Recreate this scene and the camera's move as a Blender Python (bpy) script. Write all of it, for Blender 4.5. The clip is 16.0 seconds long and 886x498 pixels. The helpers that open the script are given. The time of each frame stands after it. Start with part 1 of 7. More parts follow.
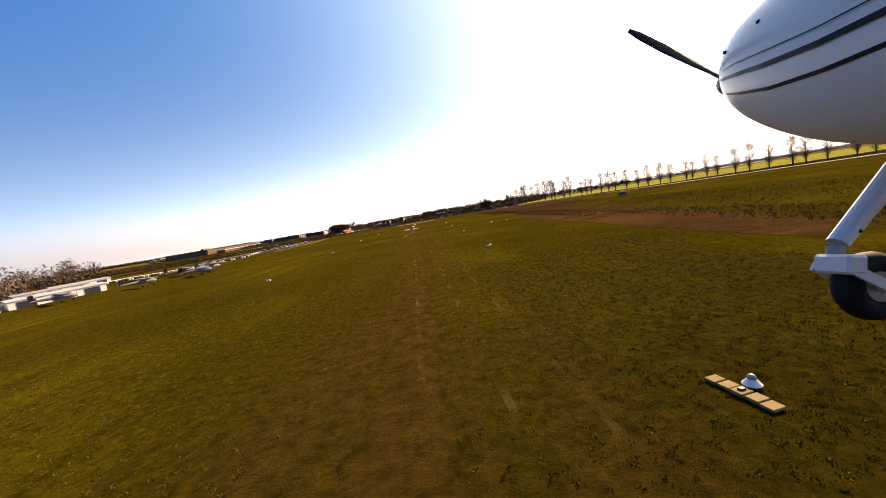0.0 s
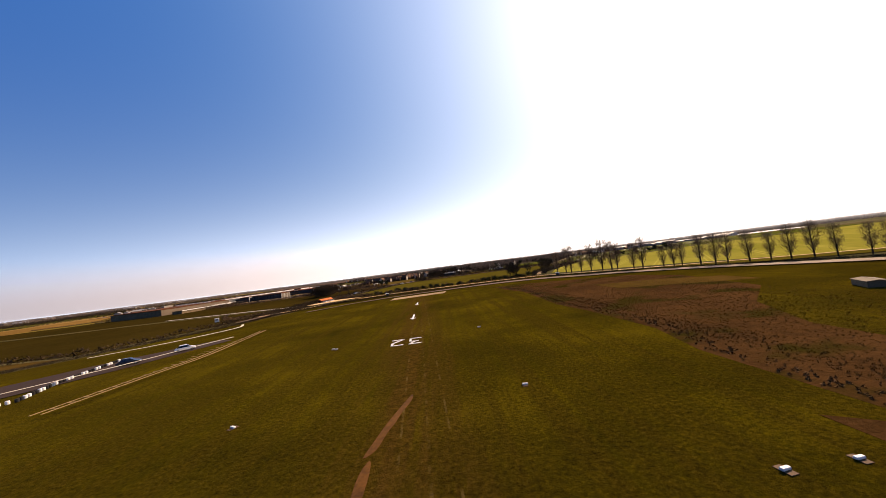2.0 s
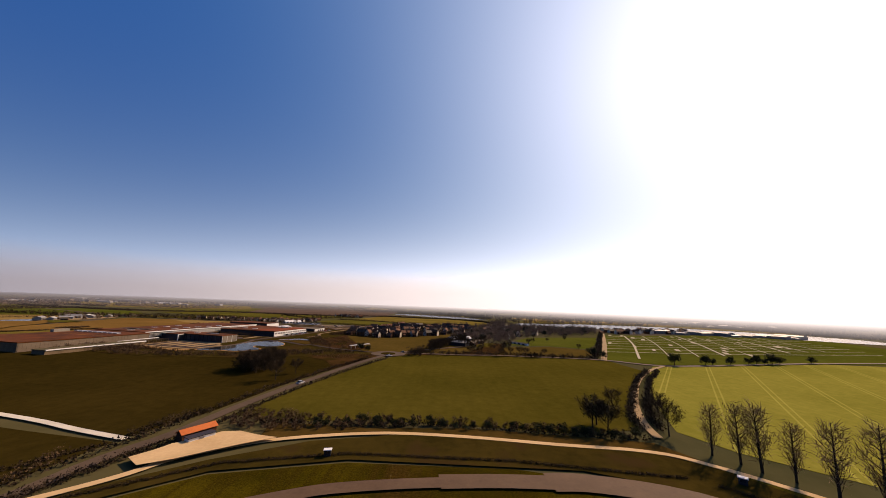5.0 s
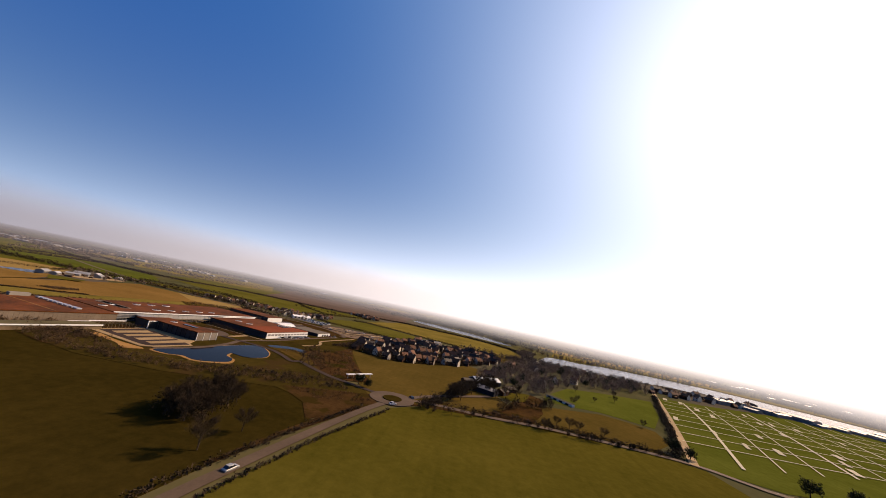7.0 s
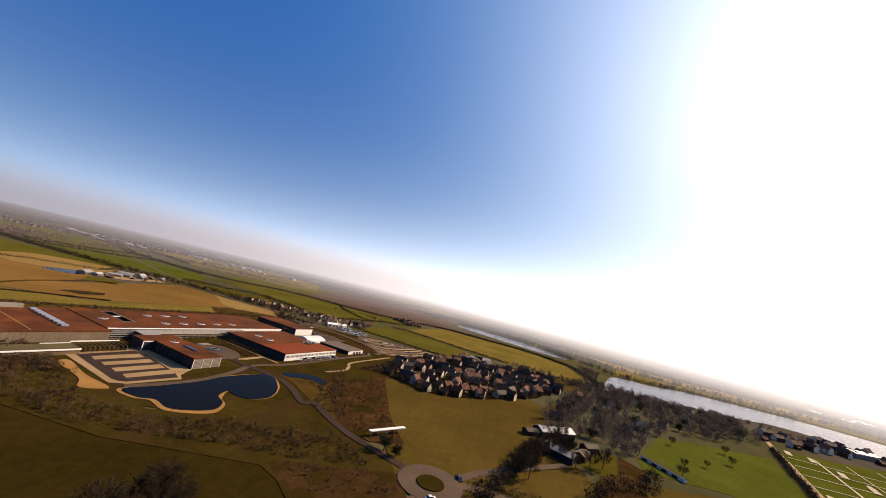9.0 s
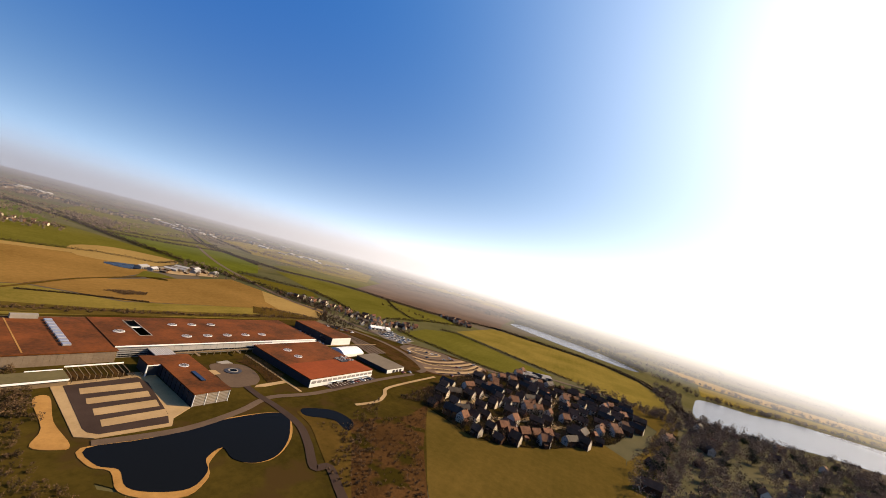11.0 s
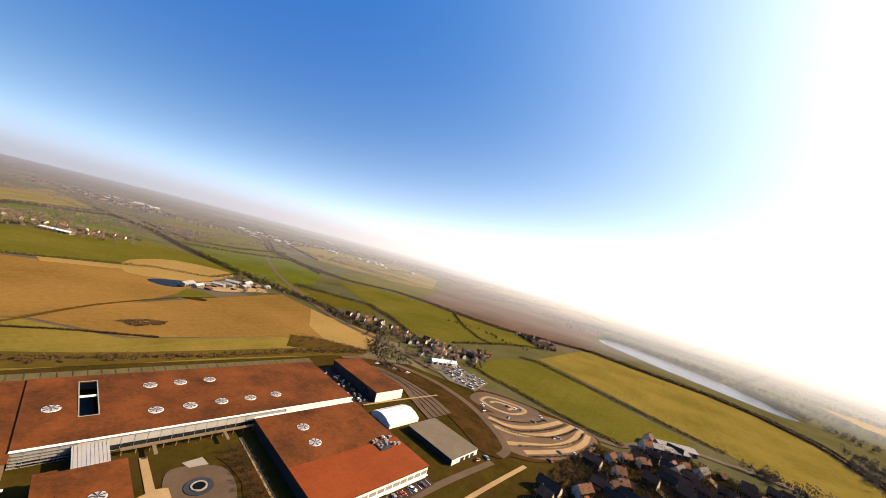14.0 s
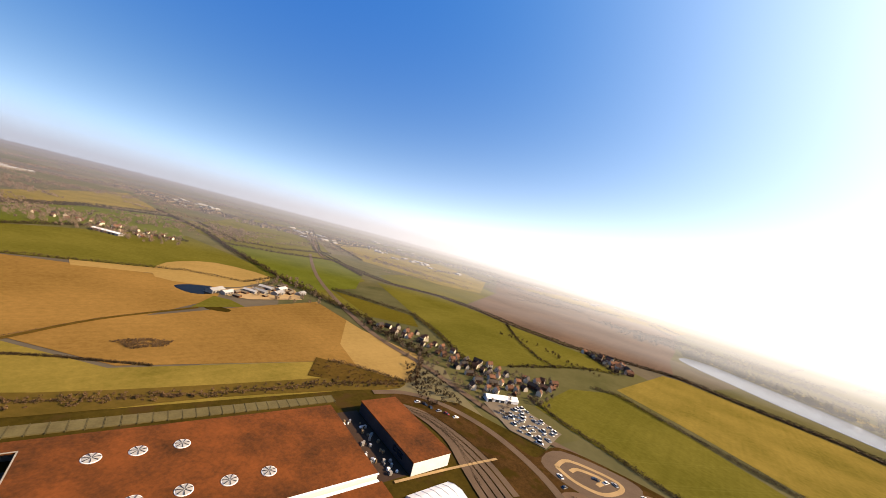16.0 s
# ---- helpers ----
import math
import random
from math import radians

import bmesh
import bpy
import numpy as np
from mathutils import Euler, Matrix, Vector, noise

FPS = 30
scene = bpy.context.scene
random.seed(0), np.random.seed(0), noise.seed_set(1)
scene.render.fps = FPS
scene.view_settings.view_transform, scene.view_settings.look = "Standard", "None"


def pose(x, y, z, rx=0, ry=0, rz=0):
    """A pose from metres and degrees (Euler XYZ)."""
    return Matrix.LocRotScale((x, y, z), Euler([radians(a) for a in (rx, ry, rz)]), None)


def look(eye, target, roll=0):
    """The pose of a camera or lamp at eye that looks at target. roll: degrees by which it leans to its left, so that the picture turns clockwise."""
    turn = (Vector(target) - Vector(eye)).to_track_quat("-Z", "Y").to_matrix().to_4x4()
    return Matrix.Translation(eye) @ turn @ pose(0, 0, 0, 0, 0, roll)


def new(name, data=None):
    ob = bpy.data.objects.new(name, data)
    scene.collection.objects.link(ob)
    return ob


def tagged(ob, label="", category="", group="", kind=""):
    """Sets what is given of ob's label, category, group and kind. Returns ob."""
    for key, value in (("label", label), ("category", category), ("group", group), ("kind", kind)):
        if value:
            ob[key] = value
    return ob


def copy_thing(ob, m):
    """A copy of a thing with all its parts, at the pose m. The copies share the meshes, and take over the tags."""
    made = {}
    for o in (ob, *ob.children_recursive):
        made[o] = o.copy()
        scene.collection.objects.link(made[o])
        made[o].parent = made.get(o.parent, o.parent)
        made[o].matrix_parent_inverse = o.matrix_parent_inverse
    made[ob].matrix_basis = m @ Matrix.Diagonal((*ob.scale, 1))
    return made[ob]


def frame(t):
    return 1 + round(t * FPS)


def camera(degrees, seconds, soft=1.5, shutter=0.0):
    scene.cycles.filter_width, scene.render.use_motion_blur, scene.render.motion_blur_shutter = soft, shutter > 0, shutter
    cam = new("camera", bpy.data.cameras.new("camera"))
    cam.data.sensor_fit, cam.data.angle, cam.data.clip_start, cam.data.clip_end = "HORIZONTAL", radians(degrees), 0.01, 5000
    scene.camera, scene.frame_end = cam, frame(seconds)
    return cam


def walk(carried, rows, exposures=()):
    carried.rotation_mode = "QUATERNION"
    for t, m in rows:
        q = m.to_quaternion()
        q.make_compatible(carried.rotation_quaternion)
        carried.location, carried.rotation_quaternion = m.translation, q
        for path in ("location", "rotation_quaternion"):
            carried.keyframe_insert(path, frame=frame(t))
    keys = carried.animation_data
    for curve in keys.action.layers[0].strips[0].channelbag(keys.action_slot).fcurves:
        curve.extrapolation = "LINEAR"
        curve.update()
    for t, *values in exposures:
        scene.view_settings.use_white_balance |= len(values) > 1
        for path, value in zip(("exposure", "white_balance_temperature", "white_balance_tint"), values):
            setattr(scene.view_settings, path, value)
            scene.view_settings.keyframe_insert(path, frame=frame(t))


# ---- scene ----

# ---------------- camera ----------------
cam = camera(105.0, 16.0, soft=0.65)
PATH = [
    (0, 0.00, 0.00, 5.05, -0.06, -6.20, -9.39),
    (0.5, -1.41, 18.17, 6.62, 0.44, -4.21, -8.63),
    (1, -2.47, 36.58, 8.34, -0.43, -1.44, -8.41),
    (1.5, -3.02, 55.26, 10.45, -0.95, 1.09, -9.09),
    (2, -2.68, 73.36, 13.31, -0.51, 2.84, -7.23),
    (2.5, -2.84, 91.33, 16.70, -0.13, 4.68, -7.41),
    (3, -3.70, 108.91, 20.52, 0.33, 6.32, -8.17),
    (3.5, -4.67, 126.67, 24.77, 0.65, 7.48, -7.55),
    (4, -5.60, 144.09, 29.31, 0.75, 8.63, -7.98),
    (4.5, -6.95, 161.30, 33.75, -0.01, 9.18, -3.36),
    (5, -8.47, 178.23, 37.88, 0.46, 9.27, 2.09),
    (5.2, -9.21, 184.93, 39.45, 1.04, 9.46, 3.46),
    (5.5, -10.42, 194.89, 41.79, 1.79, 9.64, 5.15),
    (6, -12.72, 211.23, 45.62, 2.97, 9.84, 7.62),
    (6.5, -15.35, 227.29, 49.34, 4.23, 9.95, 9.80),
    (7, -18.30, 243.09, 52.93, 5.65, 9.94, 11.72),
    (7.3, -20.22, 252.47, 55.00, 6.72, 9.84, 12.68),
    (7.5, -21.56, 258.69, 56.34, 7.72, 9.68, 13.12),
    (8, -25.09, 274.15, 59.67, 9.78, 8.95, 12.34),
    (8.5, -28.84, 289.06, 63.20, 11.02, 8.31, 12.84),
    (9, -32.80, 302.96, 67.12, 12.91, 8.16, 13.27),
    (9.2, -34.35, 308.17, 68.82, 13.70, 7.82, 13.61),
    (9.5, -36.62, 315.62, 71.49, 14.87, 7.24, 14.04),
    (10, -40.47, 327.36, 76.13, 16.82, 6.24, 14.60),
    (10.5, -44.75, 338.85, 80.73, 18.81, 5.21, 14.91),
    (11, -49.82, 350.72, 85.01, 20.86, 4.20, 14.84),
    (11.3, -53.41, 358.31, 87.29, 22.14, 3.63, 14.43),
    (11.5, -56.07, 363.63, 88.66, 23.08, 3.28, 13.70),
    (12, -63.62, 377.95, 91.57, 25.09, 2.88, 13.63),
    (12.5, -71.72, 392.57, 93.97, 26.73, 2.35, 15.19),
    (13, -80.13, 407.33, 95.99, 28.35, 2.03, 15.01),
    (13.5, -88.93, 421.54, 97.78, 29.93, 1.55, 15.21),
    (14, -98.24, 434.82, 99.39, 31.66, 1.35, 14.29),
    (14.5, -108.56, 447.78, 100.73, 33.76, 0.94, 14.01),
    (15, -119.63, 460.60, 101.82, 34.99, 0.40, 15.92),
    (15.5, -130.50, 473.14, 102.95, 36.97, -0.25, 14.34),
    (16, -141.14, 485.42, 104.19, 39.06, -0.80, 14.56),
]


def flown(x, y, z, yaw, pitch, roll):
    a, b = radians(yaw), radians(pitch)
    way = Vector((-math.sin(a) * math.cos(b), math.cos(a) * math.cos(b), math.sin(b)))
    eye = Vector((x, y, z))
    return look(eye, eye + way, roll)


walk(cam, [(t, flown(*p)) for t, *p in PATH], [(0.0, 1.48, 8400, 19), (2.0, 1.02, 7950, 24), (3.5, 0.58, 7550, 25), (5.0, 0.42, 7550, 25), (7.5, 0.71, 7400, 22), (9.0, 0.82, 7350, 20), (11.5, 1.16, 7600, 14), (16.0, 1.46, 7750, 14)])

# ---------------- light ----------------
SUN_AZ, SUN_EL = radians(46), radians(33)      # clockwise from +y, above the horizon
world = bpy.data.worlds.new("sky")
scene.world = world
world.use_nodes = True
wn, wl = world.node_tree.nodes, world.node_tree.links
sky = wn.new("ShaderNodeTexSky")
sky.sky_type, sky.sun_disc = "NISHITA", False
sky.sun_elevation, sky.sun_rotation = SUN_EL, SUN_AZ
sky.air_density, sky.dust_density, sky.ozone_density = 1.0, 0.5, 3.0
to_sun = Vector((math.sin(SUN_AZ) * math.cos(SUN_EL), math.cos(SUN_AZ) * math.cos(SUN_EL), math.sin(SUN_EL)))


def wmath(op, a, b=0.0, clamp=False):
    k = wn.new("ShaderNodeMath")
    k.operation, k.use_clamp = op, clamp
    for s, v in zip(k.inputs, (a, b)):
        if isinstance(v, (int, float)):
            s.default_value = v
        else:
            wl.new(v, s)
    return k.outputs[0]


def wmix(fac, a, b, mode="MIX"):
    k = wn.new("ShaderNodeMix")
    k.data_type, k.blend_type = "RGBA", mode
    for s, v in ((k.inputs[0], fac), (k.inputs[6], a), (k.inputs[7], b)):
        if isinstance(v, (int, float)):
            s.default_value = v
        elif isinstance(v, tuple):
            s.default_value = (*v, 1)
        else:
            wl.new(v, s)
    return k.outputs[2]


# spring haze: milky towards the horizon and broadly bright round the sun
view = wn.new("ShaderNodeTexCoord").outputs["Generated"]
dot = wn.new("ShaderNodeVectorMath")
dot.operation = "DOT_PRODUCT"
dot.inputs[1].default_value = to_sun
wl.new(view, dot.inputs[0])
up = wn.new("ShaderNodeSeparateXYZ")
wl.new(view, up.inputs[0])
near_sun = wmath("MULTIPLY_ADD", dot.outputs["Value"], 0.5)
near_sun.node.inputs[2].default_value = 0.5
low = wmath("SUBTRACT", 1.0, wmath("MAXIMUM", up.outputs[2], 0.0), True)
veil, mist, side = wmath("POWER", low, 4.0), wmath("POWER", low, 12.0), wmath("POWER", near_sun, 3.0)
air = (0.0, 1.0, 4.55)
for weight, tint in ((veil, (1.1, 2.5, 1.7)), (mist, (4.7, 5.2, 6.2)), (wmath("POWER", near_sun, 4.0), (0.6, 2.2, 2.8)),
                     (wmath("POWER", near_sun, 12.0), (10.2, 10.6, 10.9)), (wmath("POWER", near_sun, 40.0), (5.0, 5.0, 5.0)),
                     (wmath("MULTIPLY", veil, side), (8.6, 8.6, 8.4)), (wmath("MULTIPLY", mist, side), (22.5, 22.5, 22.5))):
    air = wmix(1.0, air, wmix(1.0, tint, weight, "MULTIPLY"), "ADD")
air = wmix(0.96, sky.outputs[0], air)
wn["Background"].inputs["Strength"].default_value = 0.055
wl.new(air, wn["Background"].inputs["Color"])
sun = new("sun", bpy.data.lights.new("sun", "SUN"))
sun.data.energy, sun.data.angle, sun.data.color = 5.0, radians(0.5), (1.0, 0.80, 0.55)
sun.matrix_world = look((0, 0, 300), Vector((0, 0, 300)) - to_sun)


# ---------------- materials ----------------
def principled(name, rough=0.8, metal=0.0):
    m = bpy.data.materials.new(name)
    m.use_nodes = True
    b = m.node_tree.nodes["Principled BSDF"]
    b.inputs["Roughness"].default_value, b.inputs["Metallic"].default_value = rough, metal
    return m, m.node_tree.nodes, m.node_tree.links, b


def ramp(n, l, src, stops):
    r = n.new("ShaderNodeValToRGB")
    e = r.color_ramp.elements
    while len(e) < len(stops):
        e.new(0.5)
    for i, (p, c) in enumerate(stops):
        e[i].position, e[i].color = p, (*c, 1)
    l.new(src, r.inputs[0])
    return r.outputs[0]


def place(n, l, scale=(1, 1, 1), turn=0.0):
    g = n.new("ShaderNodeNewGeometry")
    mp = n.new("ShaderNodeMapping")
    mp.inputs["Scale"].default_value = scale
    mp.inputs["Rotation"].default_value = (0, 0, radians(turn))
    l.new(g.outputs["Position"], mp.inputs[0])
    return mp.outputs[0]


def noise_of(n, l, vec, scale, detail=4.0, rough=0.6, distort=0.0):
    t = n.new("ShaderNodeTexNoise")
    t.inputs["Scale"].default_value, t.inputs["Detail"].default_value = scale, detail
    t.inputs["Roughness"].default_value, t.inputs["Distortion"].default_value = rough, distort
    l.new(vec, t.inputs[0])
    return t.outputs[0]


def mix(n, l, fac, a, b, mode="MIX"):
    m = n.new("ShaderNodeMix")
    m.data_type, m.blend_type = "RGBA", mode
    for sock, v in ((m.inputs[0], fac), (m.inputs[6], a), (m.inputs[7], b)):
        if isinstance(v, (int, float)):
            sock.default_value = v
        elif isinstance(v, tuple):
            sock.default_value = (*v, 1)
        else:
            l.new(v, sock)
    return m.outputs[2]


def maths(n, l, op, a, b=0.0, c=0.0):
    m = n.new("ShaderNodeMath")
    m.operation = op
    for s, v in zip(m.inputs, (a, b, c)):
        if isinstance(v, (int, float)):
            s.default_value = v
        else:
            l.new(v, s)
    return m.outputs[0]


def bump(n, l, b, height, strength, dist):
    u = n.new("ShaderNodeBump")
    u.inputs["Strength"].default_value, u.inputs["Distance"].default_value = strength, dist
    l.new(height, u.inputs["Height"])
    l.new(u.outputs[0], b.inputs["Normal"])


def surface(name, lo, hi, big=0.05, small=1.5, rough=0.85, metal=0.0, relief=0.0, stretch=(1, 1, 1), turn=0.0, own=0.0, contrast=0.18, spec=0.1):
    """A mottled surface from two colours, varied at a large and a small scale; own: how far one object differs from the next."""
    lo, hi = (tuple(x * (0.62 if max(hi) < 0.5 else 0.8) for x in c) for c in (lo, hi))
    m, n, l, b = principled(name, rough, metal)
    b.inputs["Specular IOR Level"].default_value = spec
    v = place(n, l, stretch, turn)
    large, fine = noise_of(n, l, v, big, 5), noise_of(n, l, v, small, 5, 0.7)
    f = maths(n, l, "ADD", maths(n, l, "MULTIPLY", large, 0.62), maths(n, l, "MULTIPLY", fine, 0.38))
    c = ramp(n, l, f, [(0.5 - contrast, lo), (0.5 + contrast, hi)])
    if own:
        o = n.new("ShaderNodeObjectInfo")
        h = n.new("ShaderNodeHueSaturation")
        l.new(maths(n, l, "MULTIPLY_ADD", o.outputs["Random"], own, 1 - own / 2), h.inputs["Value"])
        l.new(c, h.inputs["Color"])
        c = h.outputs[0]
    l.new(c, b.inputs["Base Color"])
    if relief:
        bump(n, l, b, fine, 0.6, relief)
    return m


def crop(name, lo, hi, turn=0.0, lines=0.0, gap=18.0, patch=None, big=0.012, small=0.25, relief=0.12):
    """A field: drifts of colour, fine mottling, tramlines gap metres apart across direction turn."""
    m, n, l, b = principled(name, 0.95)
    b.inputs["Specular IOR Level"].default_value = 0.0
    lo, hi = ((0.56 * c[0], 0.41 * c[1], 0.36 * c[2]) for c in (lo, hi))
    v = place(n, l)
    f = maths(n, l, "ADD", maths(n, l, "MULTIPLY", noise_of(n, l, v, big, 6, 0.55), 0.52),
              maths(n, l, "MULTIPLY", noise_of(n, l, v, small, 6, 0.75), 0.48))
    c = ramp(n, l, f, [(0.38, lo), (0.62, hi)])
    streak = noise_of(n, l, place(n, l, (0.35, 0.01, 1), turn), 1.0, 3)
    c = mix(n, l, 0.07, c, ramp(n, l, streak, [(0.35, tuple(x * 0.6 for x in lo)), (0.65, tuple(min(1, x * 1.35) for x in hi))]))
    if patch:
        g = noise_of(n, l, v, big * 1.7, 4, 0.5)
        c = mix(n, l, ramp(n, l, g, [(0.53, (0, 0, 0)), (0.62, (1, 1, 1))]), c, patch)
    if lines:
        s = n.new("ShaderNodeSeparateXYZ")
        l.new(place(n, l, (1 / gap, 1 / gap, 1), turn), s.inputs[0])
        fr = maths(n, l, "FRACT", s.outputs[0])
        near = maths(n, l, "ABSOLUTE", maths(n, l, "SUBTRACT", maths(n, l, "ABSOLUTE", maths(n, l, "SUBTRACT", fr, 0.5)), 0.05))
        c = mix(n, l, maths(n, l, "MULTIPLY", maths(n, l, "LESS_THAN", near, 0.016), lines), c, tuple(min(1, x * 2.2 + 0.03) for x in hi))
    l.new(c, b.inputs["Base Color"])
    bump(n, l, b, noise_of(n, l, v, 0.9, 5, 0.8), 0.5, relief)
    return m


def airfield_grass():
    """Short winter turf; a worn brown strip along the runway's middle; wheel marks."""
    m, n, l, b = principled("airfield_turf", 0.95)
    b.inputs["Sheen Weight"].default_value, b.inputs["Sheen Roughness"].default_value, b.inputs["Sheen Tint"].default_value = 0.03, 0.3, (0.8, 0.66, 0.08, 1)
    b.inputs["Specular IOR Level"].default_value = 0.0
    v = place(n, l)
    tuft = noise_of(n, l, v, 2.6, 8, 0.75)
    f = maths(n, l, "ADD", maths(n, l, "MULTIPLY", noise_of(n, l, v, 0.045, 6, 0.6), 0.55), maths(n, l, "MULTIPLY", tuft, 0.45))
    c = ramp(n, l, f, [(0.36, (0.0074, 0.0064, 0.0013)), (0.5, (0.031, 0.0242, 0.0018)), (0.64, (0.081, 0.061, 0.004))])
    drag = noise_of(n, l, place(n, l, (0.42, 0.014, 1), 3.5), 1.0, 5, 0.65)
    c = mix(n, l, ramp(n, l, drag, [(0.36, (0, 0, 0)), (0.62, (0.85, 0.85, 0.85))]), c, ramp(n, l, tuft, [(0.35, (0.009, 0.0066, 0.0011)), (0.65, (0.046, 0.031, 0.0036))]))
    s = n.new("ShaderNodeSeparateXYZ")
    l.new(v, s.inputs[0])
    mid = maths(n, l, "ADD", s.outputs[0], maths(n, l, "MULTIPLY", s.outputs[1], 0.062))      # across the strip
    wob = noise_of(n, l, place(n, l, (0.5, 0.03, 1)), 1.0, 5, 0.65)
    off = maths(n, l, "ABSOLUTE", maths(n, l, "ADD", mid, 1.2))
    worn = maths(n, l, "MULTIPLY", maths(n, l, "SUBTRACT", 1.0, maths(n, l, "SMOOTH_MIN", maths(n, l, "DIVIDE", off, 9.0), 1.0, 0.3)), maths(n, l, "MULTIPLY_ADD", wob, 3.2, -1.0))
    bare = ramp(n, l, noise_of(n, l, v, 1.3, 6, 0.7), [(0.35, (0.02, 0.0112, 0.0024)), (0.65, (0.056, 0.031, 0.0066))])
    c = mix(n, l, ramp(n, l, worn, [(0.08, (0, 0, 0)), (0.75, (0.9, 0.9, 0.9))]), c, bare)
    for x, w in ((1.6, 0.12), (3.4, 0.10), (-0.6, 0.1)):
        t = maths(n, l, "ABSOLUTE", maths(n, l, "SUBTRACT", maths(n, l, "ADD", s.outputs[0], maths(n, l, "MULTIPLY", s.outputs[1], 0.07)), x))
        c = mix(n, l, maths(n, l, "MULTIPLY", maths(n, l, "LESS_THAN", t, w), ramp(n, l, noise_of(n, l, v, 0.35, 4), [(0.5, (0, 0, 0)), (0.66, (0.5, 0.5, 0.5))])), c, (0.11, 0.08, 0.03))
    l.new(c, b.inputs["Base Color"])
    bump(n, l, b, noise_of(n, l, v, 1.9, 9, 0.8), 1.0, 0.22)
    return m


def countryside():
    """Open land between the built fields: a patchwork of pasture, plough and stubble out to the horizon."""
    m, n, l, b = principled("open_country", 0.95)
    b.inputs["Specular IOR Level"].default_value = 0.0
    v = place(n, l, (1, 0.7, 1), 24)
    warp = n.new("ShaderNodeVectorMath")
    warp.operation = "MULTIPLY_ADD"
    tn = n.new("ShaderNodeTexNoise")
    tn.inputs["Scale"].default_value = 0.004
    l.new(v, tn.inputs[0])
    l.new(tn.outputs[1], warp.inputs[0])
    warp.inputs[1].default_value = (90, 90, 0)
    l.new(v, warp.inputs[2])
    cells = n.new("ShaderNodeTexVoronoi")
    cells.inputs["Scale"].default_value = 0.0042
    cells.distance = "CHEBYCHEV"
    l.new(warp.outputs[0], cells.inputs[0])
    sp = n.new("ShaderNodeSeparateColor")
    l.new(cells.outputs["Color"], sp.inputs[0])
    c = ramp(n, l, sp.outputs[0], [(0.0, (0.055, 0.058, 0.018)), (0.28, (0.075, 0.066, 0.024)), (0.42, (0.042, 0.048, 0.018)), (0.6, (0.105, 0.094, 0.052)), (0.75, (0.066, 0.056, 0.046)), (0.9, (0.062, 0.062, 0.026))])
    c = mix(n, l, 0.35, c, ramp(n, l, noise_of(n, l, v, 0.02, 6, 0.7), [(0.35, (0.022, 0.021, 0.014)), (0.65, (0.095, 0.076, 0.045))]))
    l.new(c, b.inputs["Base Color"])
    return m


def water(name, tint, waves=0.6, gloss=0.5, rough=0.07):
    m, n, l, b = principled(name, rough)
    b.inputs["Specular IOR Level"].default_value = gloss
    b.inputs["Base Color"].default_value = (*tint, 1)
    b.inputs["IOR"].default_value = 1.33
    bump(n, l, b, noise_of(n, l, place(n, l), waves, 3), 0.012, 0.1)
    return m


